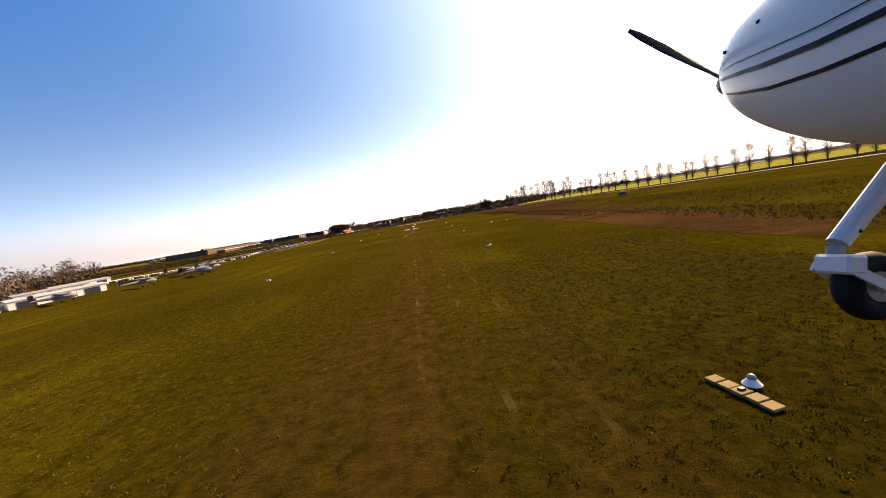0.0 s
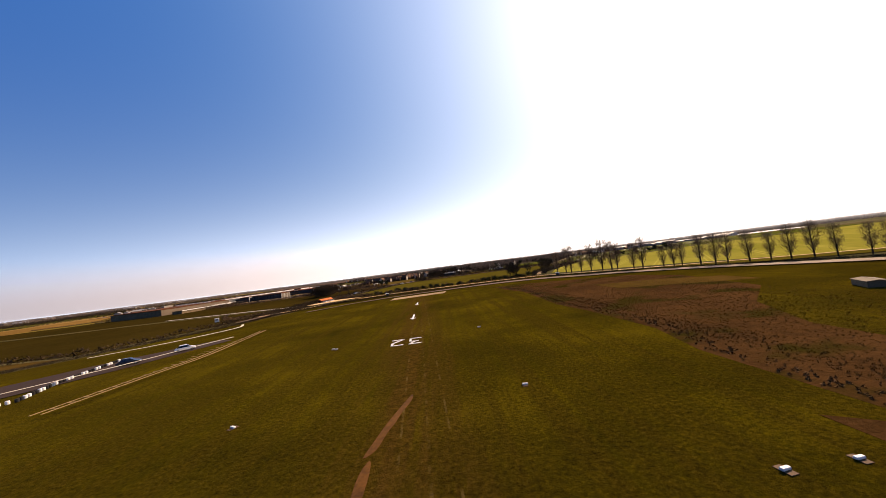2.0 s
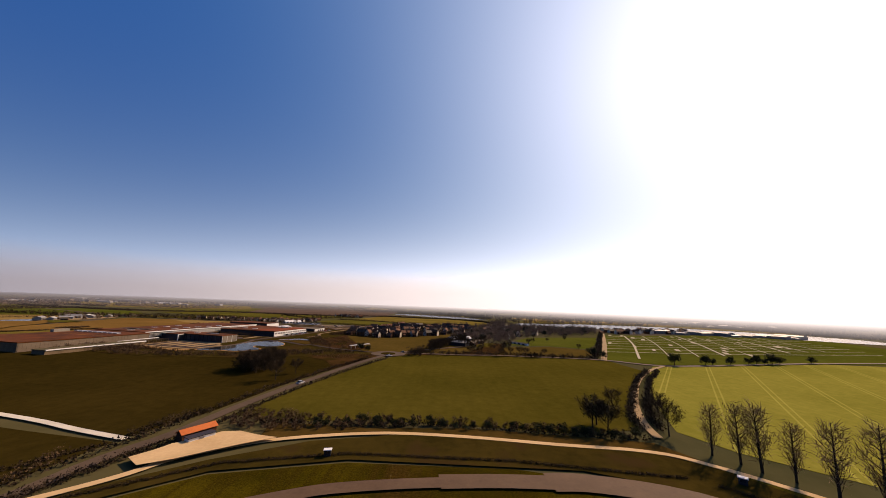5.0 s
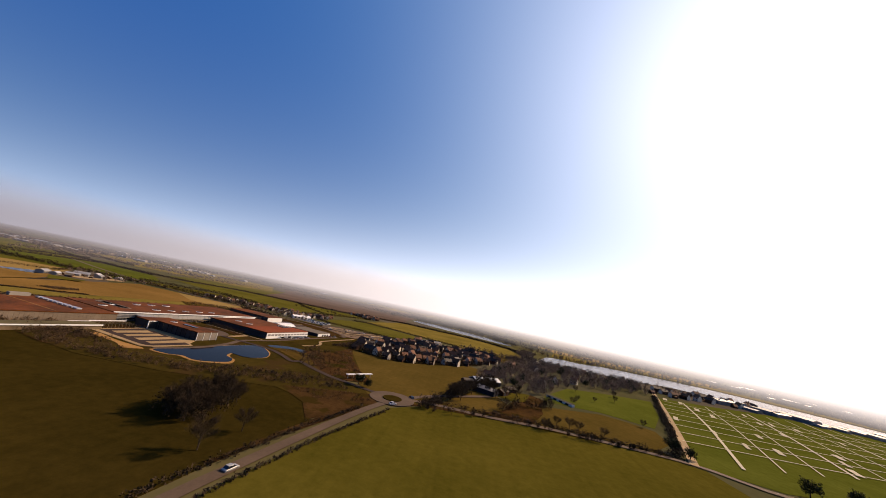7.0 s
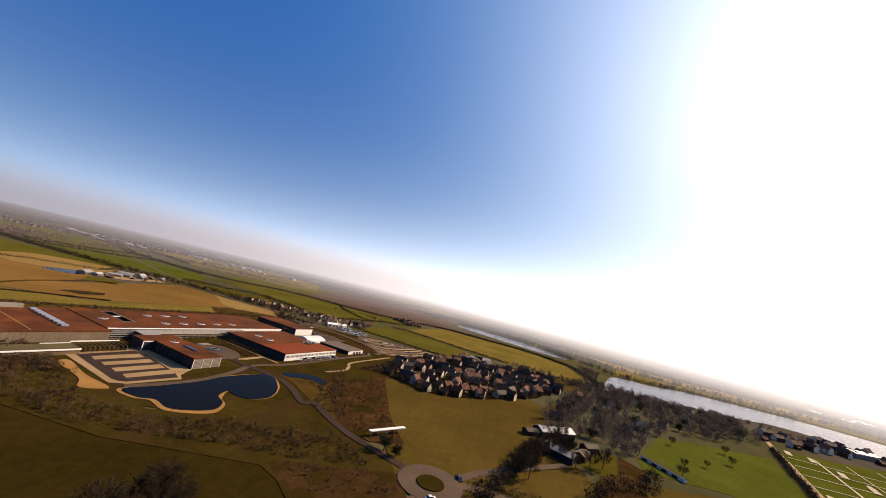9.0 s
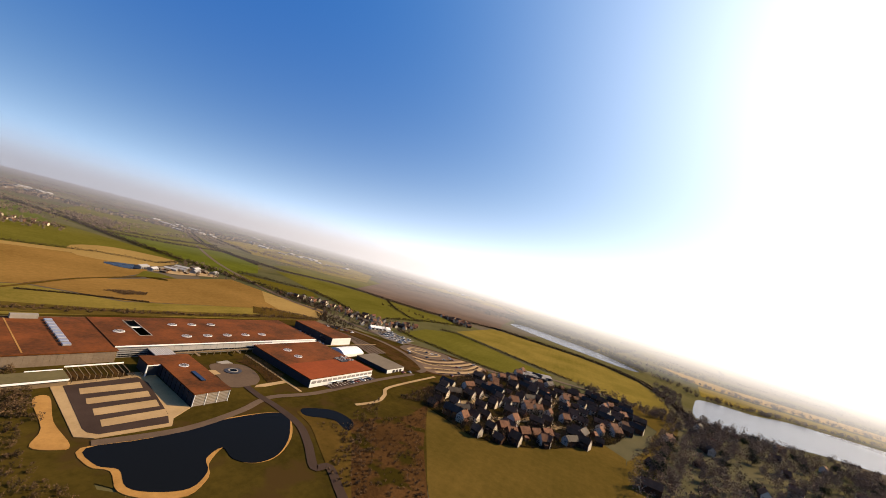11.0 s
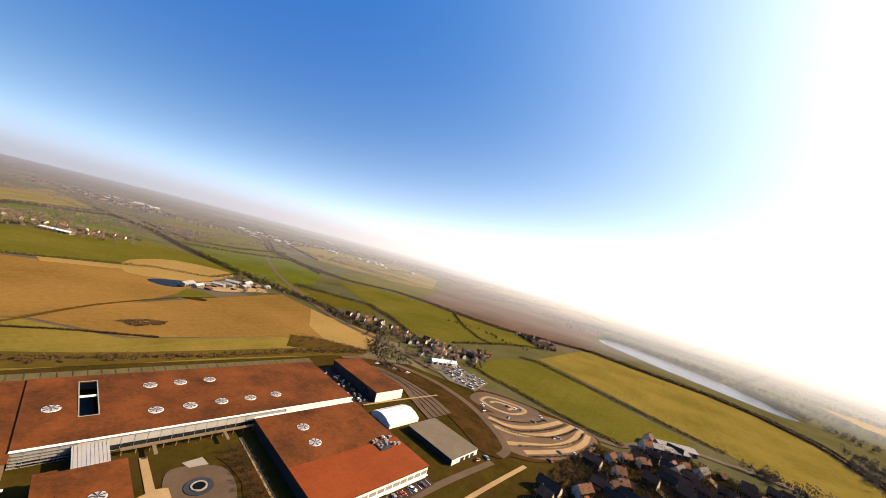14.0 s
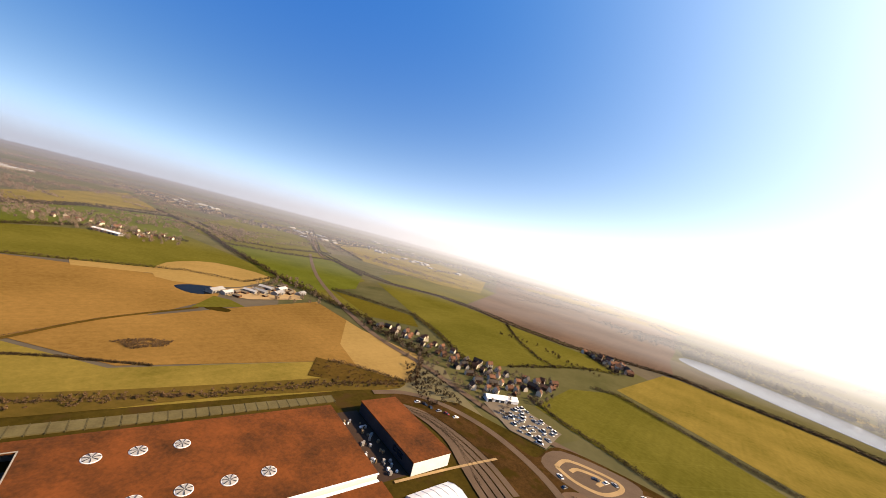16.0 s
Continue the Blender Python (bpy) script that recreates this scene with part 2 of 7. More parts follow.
M = dict(
    country=countryside(), turf=airfield_grass(),
    park=crop("parkland_grass", (0.075, 0.125, 0.018), (0.125, 0.185, 0.034), 35, 0.0, 22, big=0.02),
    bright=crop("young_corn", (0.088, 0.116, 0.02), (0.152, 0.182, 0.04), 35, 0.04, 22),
    # brighter than young_corn: sun glare is put into this base colour too
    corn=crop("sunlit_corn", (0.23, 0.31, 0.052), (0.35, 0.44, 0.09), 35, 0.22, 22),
    olive=crop("olive_meadow", (0.08, 0.08, 0.02), (0.14, 0.126, 0.035), 30, 0.0, big=0.02),
    mid=crop("winter_wheat", (0.068, 0.082, 0.012), (0.124, 0.137, 0.025), 62, 0.0, 20),
    dark=crop("dark_pasture", (0.026, 0.0268, 0.006), (0.057, 0.0535, 0.0125), 10, 0.0),
    meadow=crop("river_meadow", (0.145, 0.160, 0.036), (0.262, 0.262, 0.07), 30, 0.0, big=0.02),
    stubble=crop("stubble", (0.18, 0.142, 0.043), (0.295, 0.232, 0.077), 78, 0.0, 14),
    pale=crop("pale_stubble", (0.27, 0.245, 0.09), (0.37, 0.335, 0.135), 78, 0.0),
    plough=crop("plough", (0.105, 0.10, 0.085), (0.17, 0.158, 0.13), 25, 0.0),
    heath=crop("rough_heath", (0.042, 0.030, 0.013), (0.115, 0.078, 0.032), 0, 0.0, patch=(0.022, 0.0165, 0.003), big=0.05, small=0.7, relief=0.6),
    rough=crop("rough_grass", (0.06, 0.055, 0.014), (0.13, 0.105, 0.03), 0, 0.0, big=0.03, relief=0.3),
    lawn=crop("works_lawn", (0.034, 0.036, 0.009), (0.078, 0.074, 0.018), 79, 0.0, patch=(0.034, 0.021, 0.007), big=0.035),
    scrubfloor=crop("scrub_floor", (0.032, 0.026, 0.012), (0.098, 0.07, 0.028), 0, 0.0, patch=(0.026, 0.017, 0.004), big=0.06, small=0.8, relief=0.5),
    asphalt=surface("asphalt", (0.034, 0.020, 0.014), (0.060, 0.038, 0.027), 0.08, 2.0, 0.9),
    oldroad=surface("worn_asphalt", (0.082, 0.055, 0.035), (0.14, 0.096, 0.063), 0.06, 1.2, 0.9),
    gravel=surface("gravel", (0.30, 0.20, 0.095), (0.45, 0.315, 0.16), 0.08, 1.5, 0.95, relief=0.05),
    chalk=surface("chalk_track", (0.5, 0.46, 0.36), (0.72, 0.67, 0.55), 0.1, 1.2, 0.95),
    worn=surface("worn_grass_track", (0.3, 0.27, 0.17), (0.5, 0.46, 0.32), 0.15, 1.0, 0.95),
    white=surface("white_paint", (0.66, 0.66, 0.64), (0.8, 0.8, 0.78), 0.6, 6, 0.5),
    sedum=surface("sedum_roof", (0.05, 0.02, 0.006), (0.215, 0.062, 0.015), 0.06, 0.6, 0.95, relief=0.06, contrast=0.15),
    sedum2=surface("orange_sedum", (0.18, 0.037, 0.009), (0.30, 0.068, 0.018), 0.05, 0.8, 0.95, relief=0.04),
    khaki=surface("mossy_gravel", (0.085, 0.07, 0.03), (0.15, 0.125, 0.055), 0.12, 1.2, 0.95),
    panel=surface("weathered_panels", (0.16, 0.12, 0.085), (0.25, 0.195, 0.14), 0.15, 1.6, 0.85),
    palepanel=surface("pale_grey_panels", (0.36, 0.35, 0.33), (0.46, 0.45, 0.43), 0.2, 2.0, 0.6),
    concrete=surface("concrete", (0.25, 0.225, 0.19), (0.36, 0.33, 0.28), 0.15, 1.6, 0.85),
    render=surface("white_cladding", (0.6, 0.6, 0.58), (0.74, 0.74, 0.72), 0.2, 2, 0.5),
    cladding=surface("grey_cladding", (0.22, 0.21, 0.20), (0.32, 0.31, 0.30), 0.15, 2.2, 0.6, stretch=(1, 1, 6)),
    # dark cladding and doors; also holds the shade painted on the front hall's side
    darkwall=surface("dark_cladding", (0.03, 0.032, 0.038), (0.055, 0.057, 0.065), 0.2, 2, 0.45),
    felt=surface("roof_felt", (0.13, 0.105, 0.075), (0.2, 0.165, 0.12), 0.1, 1.0, 0.9),
    steel=surface("pale_steel", (0.45, 0.45, 0.45), (0.6, 0.6, 0.6), 0.4, 4, 0.35, 0.7),
    timber=surface("larch_slats", (0.15, 0.105, 0.06), (0.26, 0.19, 0.115), 0.4, 4, 0.8),
    straw=surface("reed_bank", (0.27, 0.135, 0.034), (0.46, 0.25, 0.075), 0.12, 1.0, 0.95, relief=0.1),
    wornsoil=surface("orange_soil", (0.055, 0.024, 0.005), (0.15, 0.062, 0.012), 0.5, 3.0, 0.95, relief=0.03, contrast=0.12),
    sand=surface("dry_sand", (0.46, 0.31, 0.15), (0.66, 0.46, 0.24), 0.1, 1.2, 0.95),
    earth=surface("packed_earth", (0.10, 0.06, 0.034), (0.165, 0.102, 0.06), 0.1, 1.4, 0.85, spec=0.12),
    sheet=surface("weathered_sheeting", (0.3, 0.3, 0.3), (0.45, 0.45, 0.45), 0.1, 1, 0.6, own=0.6),
    lake=water("lake_water", (0.004, 0.005, 0.006), gloss=0.03), river=water("river_water", (0.085, 0.10, 0.125), 0.05, 0.06, 0.25),
    twig=surface("winter_twigs", (0.11, 0.078, 0.056), (0.26, 0.185, 0.13), 0.1, 1.2, 0.95, own=0.5),
    poplar=surface("poplar_twigs", (0.19, 0.125, 0.075), (0.36, 0.25, 0.155), 0.1, 1.2, 0.95, own=0.4),
    hedge=surface("bare_hedge", (0.026, 0.018, 0.010), (0.07, 0.046, 0.024), 0.06, 1.0, 0.95),
    scrub=surface("dead_bramble", (0.06, 0.037, 0.019), (0.17, 0.104, 0.052), 0.08, 1.0, 0.95),
    green=surface("evergreen", (0.014, 0.020, 0.007), (0.045, 0.052, 0.016), 0.1, 1.4, 0.9),
    bark=surface("bark", (0.04, 0.028, 0.018), (0.10, 0.072, 0.048), 0.8, 8, 0.95),
    tile=surface("clay_tile", (0.10, 0.045, 0.025), (0.23, 0.108, 0.062), 0.3, 3, 0.85, own=0.6),
    slate=surface("slate", (0.028, 0.022, 0.02), (0.06, 0.048, 0.042), 0.3, 3, 0.7, own=0.4),
    brick=surface("brick", (0.065, 0.03, 0.015), (0.13, 0.062, 0.033), 0.3, 5, 0.9, own=0.4),
    cream=surface("cream_render", (0.5, 0.43, 0.32), (0.68, 0.6, 0.47), 0.3, 3, 0.8, own=0.25),
    glass=surface("window_glass", (0.012, 0.016, 0.022), (0.03, 0.036, 0.045), 0.5, 3, 0.08, spec=0.6),
    black=surface("black_rubber", (0.012, 0.012, 0.012), (0.03, 0.03, 0.03), 1, 8, 0.7),
    orange=surface("orange_tile", (0.42, 0.105, 0.03), (0.58, 0.17, 0.05), 0.2, 2, 0.8),
    skin=surface("aircraft_white", (0.70, 0.70, 0.69), (0.76, 0.76, 0.75), 0.7, 5, 0.25, spec=0.5),
    navy=surface("dark_stripe", (0.02, 0.022, 0.03), (0.03, 0.032, 0.042), 1, 6, 0.3),
    alloy=surface("grey_alloy", (0.3, 0.3, 0.3), (0.45, 0.45, 0.45), 2, 20, 0.4, 0.6),
)


def painted_haze(name, strength, top, bottom=100.0):
    """Milky far air painted as glow on a shell: like the horizon sky, thins out upwards, brighter towards the sun."""
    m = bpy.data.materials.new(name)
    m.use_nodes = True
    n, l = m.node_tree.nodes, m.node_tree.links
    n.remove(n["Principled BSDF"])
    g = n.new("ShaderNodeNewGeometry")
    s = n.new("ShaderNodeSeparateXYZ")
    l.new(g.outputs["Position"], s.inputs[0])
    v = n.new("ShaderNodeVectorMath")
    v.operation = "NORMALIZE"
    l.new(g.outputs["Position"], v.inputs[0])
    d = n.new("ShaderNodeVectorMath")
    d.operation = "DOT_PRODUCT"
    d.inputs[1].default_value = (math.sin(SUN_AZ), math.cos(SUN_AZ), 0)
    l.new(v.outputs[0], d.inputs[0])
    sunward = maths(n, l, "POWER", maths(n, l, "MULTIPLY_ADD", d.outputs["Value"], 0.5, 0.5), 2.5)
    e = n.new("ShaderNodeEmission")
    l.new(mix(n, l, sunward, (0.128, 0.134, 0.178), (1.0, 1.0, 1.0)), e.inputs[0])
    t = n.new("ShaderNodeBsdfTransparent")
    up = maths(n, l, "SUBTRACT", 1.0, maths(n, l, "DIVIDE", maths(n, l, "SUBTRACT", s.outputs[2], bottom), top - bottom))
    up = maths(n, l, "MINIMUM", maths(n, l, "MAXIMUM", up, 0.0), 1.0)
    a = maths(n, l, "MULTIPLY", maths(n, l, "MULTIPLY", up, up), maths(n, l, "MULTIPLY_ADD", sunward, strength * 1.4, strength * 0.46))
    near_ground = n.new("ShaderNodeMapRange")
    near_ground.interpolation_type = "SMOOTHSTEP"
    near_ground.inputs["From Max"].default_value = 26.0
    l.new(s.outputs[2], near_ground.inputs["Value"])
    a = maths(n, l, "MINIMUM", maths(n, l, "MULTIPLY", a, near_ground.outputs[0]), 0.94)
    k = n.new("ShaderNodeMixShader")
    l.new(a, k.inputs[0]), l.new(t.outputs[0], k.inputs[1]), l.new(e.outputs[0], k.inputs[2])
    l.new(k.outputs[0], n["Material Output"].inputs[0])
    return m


# ---------------- builders ----------------
def mesh_of(name, verts, faces, material, smooth=False):
    me = bpy.data.meshes.new(name)
    me.from_pydata([tuple(v) for v in verts], [], faces)
    me.materials.append(material)
    if smooth:
        for p in me.polygons:
            p.use_smooth = True
    me.update()
    return me


def part(name, data, material=None, parent=None, label=""):
    """data: a bmesh or a mesh; links it as one object under parent."""
    if isinstance(data, bmesh.types.BMesh):
        me = bpy.data.meshes.new(name)
        data.normal_update()
        data.to_mesh(me)
        data.free()
        me.materials.append(material)
        data = me
    ob = new(name, data)
    if parent:
        ob.parent = parent
    return tagged(ob, label)


def thing(name, m, label, category, group=""):
    ob = new(name)
    ob.empty_display_size = 0.2
    ob.matrix_world = m
    return tagged(ob, label, category, group)


def box(bm, x0, y0, z0, x1, y1, z1, bevel=0.0):
    m = Matrix.Translation(((x0 + x1) / 2, (y0 + y1) / 2, (z0 + z1) / 2)) @ Matrix.Diagonal((x1 - x0, y1 - y0, z1 - z0, 1))
    made = bmesh.ops.create_cube(bm, size=1, matrix=m)
    if bevel:
        edges = {e for v in made["verts"] for e in v.link_edges}
        bmesh.ops.bevel(bm, geom=list(edges), offset=bevel, segments=1, affect="EDGES")
    return bm


def bx(*a, bevel=0.0):
    return box(bmesh.new(), *a, bevel=bevel)


def prism(poly, z0, z1):
    """A plate over a plan outline."""
    bm = bmesh.new()
    if sum(a[0] * b[1] - b[0] * a[1] for a, b in zip(poly, poly[1:] + poly[:1])) < 0:
        poly = poly[::-1]
    lo = [bm.verts.new((x, y, z0)) for x, y in poly]
    hi = [bm.verts.new((x, y, z1)) for x, y in poly]
    bm.faces.new(hi)
    for i in range(len(poly)):
        j = (i + 1) % len(poly)
        bm.faces.new((lo[i], lo[j], hi[j], hi[i]))
    bm.normal_update()
    bmesh.ops.triangulate(bm, faces=bm.faces[:])
    return bm


def rounded(pts, steps=5, closed=True):
    """A smooth curve through plan points."""
    out, n = [], len(pts)
    for i in range(n if closed else n - 1):
        p = [Vector(pts[(i + k) % n] if closed else pts[min(max(i + k, 0), n - 1)]) for k in (-1, 0, 1, 2)]
        for s in range(steps):
            t = s / steps
            q = 0.5 * (2 * p[1] + (p[2] - p[0]) * t + (2 * p[0] - 5 * p[1] + 4 * p[2] - p[3]) * t * t + (3 * p[1] - p[0] - 3 * p[2] + p[3]) * t ** 3)
            out.append((q.x, q.y))
    return out if closed else out + [tuple(pts[-1])]


def ribbon(line, width, z, thick=0.05):
    """A road along a plan line."""
    line = [Vector(p) for p in line]
    left, right = [], []
    for i, p in enumerate(line):
        d = (line[min(i + 1, len(line) - 1)] - line[max(i - 1, 0)]).normalized()
        nrm = Vector((-d.y, d.x)) * width / 2
        left.append(p + nrm), right.append(p - nrm)
    v = [(*p, z) for p in left] + [(*p, z) for p in right] + [(*p, z - thick) for p in left] + [(*p, z - thick) for p in right]
    k = len(line)
    f = []
    for i in range(k - 1):
        f += [(k + i, k + i + 1, i + 1, i), (i, i + 1, 2 * k + i + 1, 2 * k + i), (k + i + 1, k + i, 3 * k + i, 3 * k + i + 1)]
    bm = bmesh.new()
    vs = [bm.verts.new(p) for p in v]
    for q in f:
        bm.faces.new([vs[i] for i in q])
    return bm


def setting(name, bm, material, label, category):
    return tagged(part(name, bm, material), label, category, kind="structure")


level = [0.06]


def field(poly, z, mat, label, smooth=0):
    level[0] += 0.006
    z = level[0]
    return setting("field", prism(rounded(poly, smooth) if smooth else list(poly), z - 0.05, z), M[mat], label, "field")


def road(name, line, width, z, mat, label, curve=4):
    level[0] += 0.006
    z = max(z, level[0] + 0.05)
    return setting(name, ribbon(rounded(line, curve, False), width, z), M[mat], label, "road")


rng = np.random.default_rng(7)


def flakes(centres, radii, count, size, flat=0.0):
    """count loose leaf- or twig-sized triangles in each of the ellipsoids: vertices and faces."""
    n = len(centres)
    c, r = np.repeat(np.asarray(centres, float), count, 0), np.repeat(np.asarray(radii, float), count, 0)
    d = rng.normal(size=(n * count, 3))
    d /= np.linalg.norm(d, axis=1)[:, None]
    p = c + d * r * (rng.random((n * count, 1)) ** 0.45)
    s = (np.repeat(np.broadcast_to(size, (n,)), count) * rng.uniform(0.6, 1.4, n * count))[:, None]
    a, b = rng.normal(size=(n * count, 3)), rng.normal(size=(n * count, 3))
    a /= np.linalg.norm(a, axis=1)[:, None]
    b /= np.linalg.norm(b, axis=1)[:, None]
    v = np.stack([p, p + a * s, p + b * s], 1).reshape(-1, 3)
    v[:, 2] = np.maximum(v[:, 2], 0.02)
    return v, np.arange(len(v)).reshape(-1, 3)


def fast_mesh(name, v, f, material):
    me = bpy.data.meshes.new(name)
    me.vertices.add(len(v))
    me.vertices.foreach_set("co", np.asarray(v, np.float32).ravel())
    me.loops.add(f.size)
    me.loops.foreach_set("vertex_index", f.astype(np.int32).ravel())
    me.polygons.add(len(f))
    me.polygons.foreach_set("loop_start", np.arange(0, f.size, 3, dtype=np.int32))
    me.materials.append(material)
    me.update(calc_edges=True)
    return me


def stuff(name, v, f, material, label, category):
    return tagged(new(name, fast_mesh(name, v, f, material)), label, category, kind="stuff")


def along(line, step):
    """Points every step metres along a plan line."""
    out = []
    for a, b in zip(line, line[1:]):
        a, b = np.array(a, float), np.array(b, float)
        k = max(1, int(np.linalg.norm(b - a) / step))
        out += [a + (b - a) * i / k for i in range(k)]
    return np.array(out + [np.array(line[-1], float)])


def hedge(line, width, height, mat="hedge", label="bare winter hedge along a field edge", step=1.6, count=26, size=0.55, ragged=0.35):
    if step >= 1.8:
        width, height, count = width * 1.5, height * 1.5, int(count * 1.5)
    p = along(line, step)
    k = len(p)
    h = height * rng.uniform(1 - ragged, 1 + ragged, k)
    c = np.c_[p + rng.normal(0, width * 0.15, (k, 2)), h * 0.45]
    r = np.c_[np.full(k, width * 0.6), np.full(k, width * 0.6), h * 0.55]
    return stuff("hedge", *flakes(c, r, count, size), M[mat], label, "hedge")


def inside(x, y, poly):
    hit = np.zeros(np.shape(x), bool)
    for (x0, y0), (x1, y1) in zip(poly, poly[1:] + poly[:1]):
        hit ^= ((y0 > y) != (y1 > y)) & (x < (x1 - x0) * (y - y0) / (y1 - y0 + 1e-9) + x0)
    return hit


def scatter(poly, spacing):
    x0, y0 = np.min(poly, 0)
    x1, y1 = np.max(poly, 0)
    k = int((x1 - x0) * (y1 - y0) / spacing ** 2)
    x, y = rng.uniform(x0, x1, k), rng.uniform(y0, y1, k)
    ok = inside(x, y, list(poly))
    return np.c_[x[ok], y[ok]]


def wood(name, poly, spacing, height, mat, label, count=60, size=0.9, squat=0.75):
    p = scatter(poly, spacing)
    k = len(p)
    h = height * rng.uniform(0.55, 1.25, k)
    r = h * rng.uniform(0.28, 0.42, k)
    return stuff(name, *flakes(np.c_[p, h * 0.55], np.c_[r, r, h * 0.45 * squat / 0.75], count, size), M[mat], label, "trees")


# ---------------- land ----------------
def ground():
    bm = bmesh.new()
    bmesh.ops.create_circle(bm, cap_ends=True, radius=6500, segments=96, matrix=pose(-100, 500, 0))
    return setting("ground", bm, M["country"], "flat open farmland reaching to the horizon", "ground")


ground()
# added see-through shells; their glow stands in for haze over the far land
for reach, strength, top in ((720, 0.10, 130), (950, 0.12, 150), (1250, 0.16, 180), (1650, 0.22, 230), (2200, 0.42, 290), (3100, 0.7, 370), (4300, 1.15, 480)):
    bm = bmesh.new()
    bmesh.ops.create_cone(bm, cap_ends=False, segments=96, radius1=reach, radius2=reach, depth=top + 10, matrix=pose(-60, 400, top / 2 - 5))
    tagged(part("backdrop", bm, painted_haze("painted_far_haze", strength, top)), "see-through shell with painted milky haze glow over the far distance", "haze", kind="structure").visible_shadow = False

AIRFIELD = [(-100, -120), (140, -120), (140, 130), (100, 200), (62, 240), (44, 258), (10, 266), (-30, 266), (-58, 258), (-76, 242), (-84, 225), (-110, 172), (-150, 120), (-130, 20)]
setting("airfield", prism(AIRFIELD, 0.0, 0.06), M["turf"], "mown winter grass airfield with worn runway", "grass")
field([(21.4, 237), (32.5, 235), (44, 230.5), (62, 221), (73, 213), (78, 190), (68, 150), (52, 134), (44, 118), (42, 95), (40, 70), (36, 50), (28, 50), (26.5, 61), (26, 83), (25.5, 113), (28, 125), (27, 145), (25, 160), (26, 200), (22.4, 219.6)], 0.12, "heath", "rough reddish-brown heath beside the runway")
field([(21.5, 97), (24.4, 95), (30, 62), (32, 45), (30, 32), (27, 20), (21.4, 18)], 0.12, "heath", "reddish-brown rough strip beside the runway")
field([(50, 193), (66, 187), (80, 175), (78, 160), (49, 176)], 0.17, "rough", "pale grass patch in the heath")
field([(-10.2, 99.0), (-9.8, 101.5), (-9.5, 103.2), (-9.2, 104.6), (-8.6, 107.0), (-7.6, 110.6), (-7.5, 109.0), (-8.2, 106.2), (-8.5, 104.4), (-9.0, 102.4), (-9.4, 100)], 0.1, "wornsoil", "bare orange soil scrape on the runway", 3)
field([(-9.5, 91), (-9.9, 94), (-10.0, 97), (-9.6, 98.6), (-9.3, 97), (-9.2, 94), (-9.1, 91.5)], 0.1, "wornsoil", "bare orange soil scrape on the runway", 3)
setting("threshold_patch", prism([(-29.3, 236.8), (-3.5, 240.8), (-2.1, 251.1), (-28.7, 247.4)], 0.05, 0.14), M["gravel"], "tan hardcore patch at the runway end", "patch")

# fields round the airfield and the works
ROAD = [(-92, 220), (-87, 245), (-85.5, 262), (-81.4, 277.8), (-80, 292), (-78.5, 305), (-74, 332), (-64.6, 376.7), (-56, 412), (-50, 430)]
field([(-76, 296), (-70, 332), (-60, 377), (-46, 424), (-30, 441), (10, 446), (39, 450), (100, 450), (118, 444), (122, 408), (98, 376), (78, 342), (66, 318), (56, 296), (30, 291), (0, 294), (-30, 296), (-55, 292)], 0.10, "mid", "green winter wheat field beside the road")
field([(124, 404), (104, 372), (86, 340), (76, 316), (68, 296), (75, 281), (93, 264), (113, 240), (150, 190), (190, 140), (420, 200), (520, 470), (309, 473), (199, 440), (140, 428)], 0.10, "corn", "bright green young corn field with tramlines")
field([(-91, 276), (-108, 280), (-131, 286), (-195, 300), (-420, 330), (-420, 400), (-300, 420), (-196, 396), (-152, 402), (-104, 419), (-80, 409), (-70, 385), (-78, 340), (-84, 300)], 0.10, "dark", "dark green pasture by the works")
field([(-92, 272), (-122, 277), (-190, 290), (-420, 318), (-420, 200), (-200, 190), (-118, 180), (-95, 228)], 0.10, "dark", "dark green pasture beyond the airfield hedge")
field([(-420, 130), (-160, 130), (-118, 176), (-200, 186), (-420, 196)], 0.10, "rough", "rough pale grass beyond the airfield")
field([(-118, 575), (-98, 522), (-82, 489), (-65, 463.5), (-58, 463), (-46, 475), (-34, 498), (-19, 522), (0.5, 568), (9, 615), (-4, 628), (-22, 612), (-46, 578), (-70, 562), (-98, 562)], 0.10, "olive", "olive meadow below the housing estate")
field([(-27, 443), (-18.5, 465), (-1.5, 511), (16, 506), (21, 488), (17, 472), (1, 453), (-15, 445)], 0.10, "olive", "olive-brown rough grass paddock")
field([(14.4, 510), (34, 539), (45.6, 541), (37, 510), (27, 502)], 0.12, "mid", "small green lawn by the workshops")
field([(59, 549), (99, 621), (138, 640), (204, 663), (180, 608), (120, 600), (80, 580), (74, 553)], 0.10, "park", "green parkland pasture")
field([(56, 529), (59, 549), (74, 553), (80, 580), (120, 600), (180, 608), (164, 572), (133, 520), (116, 528), (99, 534), (70, 530)], 0.12, "park", "bright green parkland pasture")
field([(30, 452), (44, 484), (48, 509), (68, 515), (96, 526.5), (113, 521), (128, 510), (122, 482), (104, 462), (62, 456)], 0.10, "olive", "olive-brown paddock with scattered trees")
SHOW = [(237, 712), (114, 450), (150, 437), (200, 447), (310, 478), (520, 480), (640, 780), (443, 798), (288, 728)]
field(SHOW, 0.10, "park", "green showground grass with pale tracks")
field([(-228, 833), (-195, 890), (-140, 858), (-78, 820), (-40, 806), (-73, 763), (-90, 728), (-139, 735), (-200, 745), (-229, 752)], 0.10, "bright", "green pasture beside the main road")
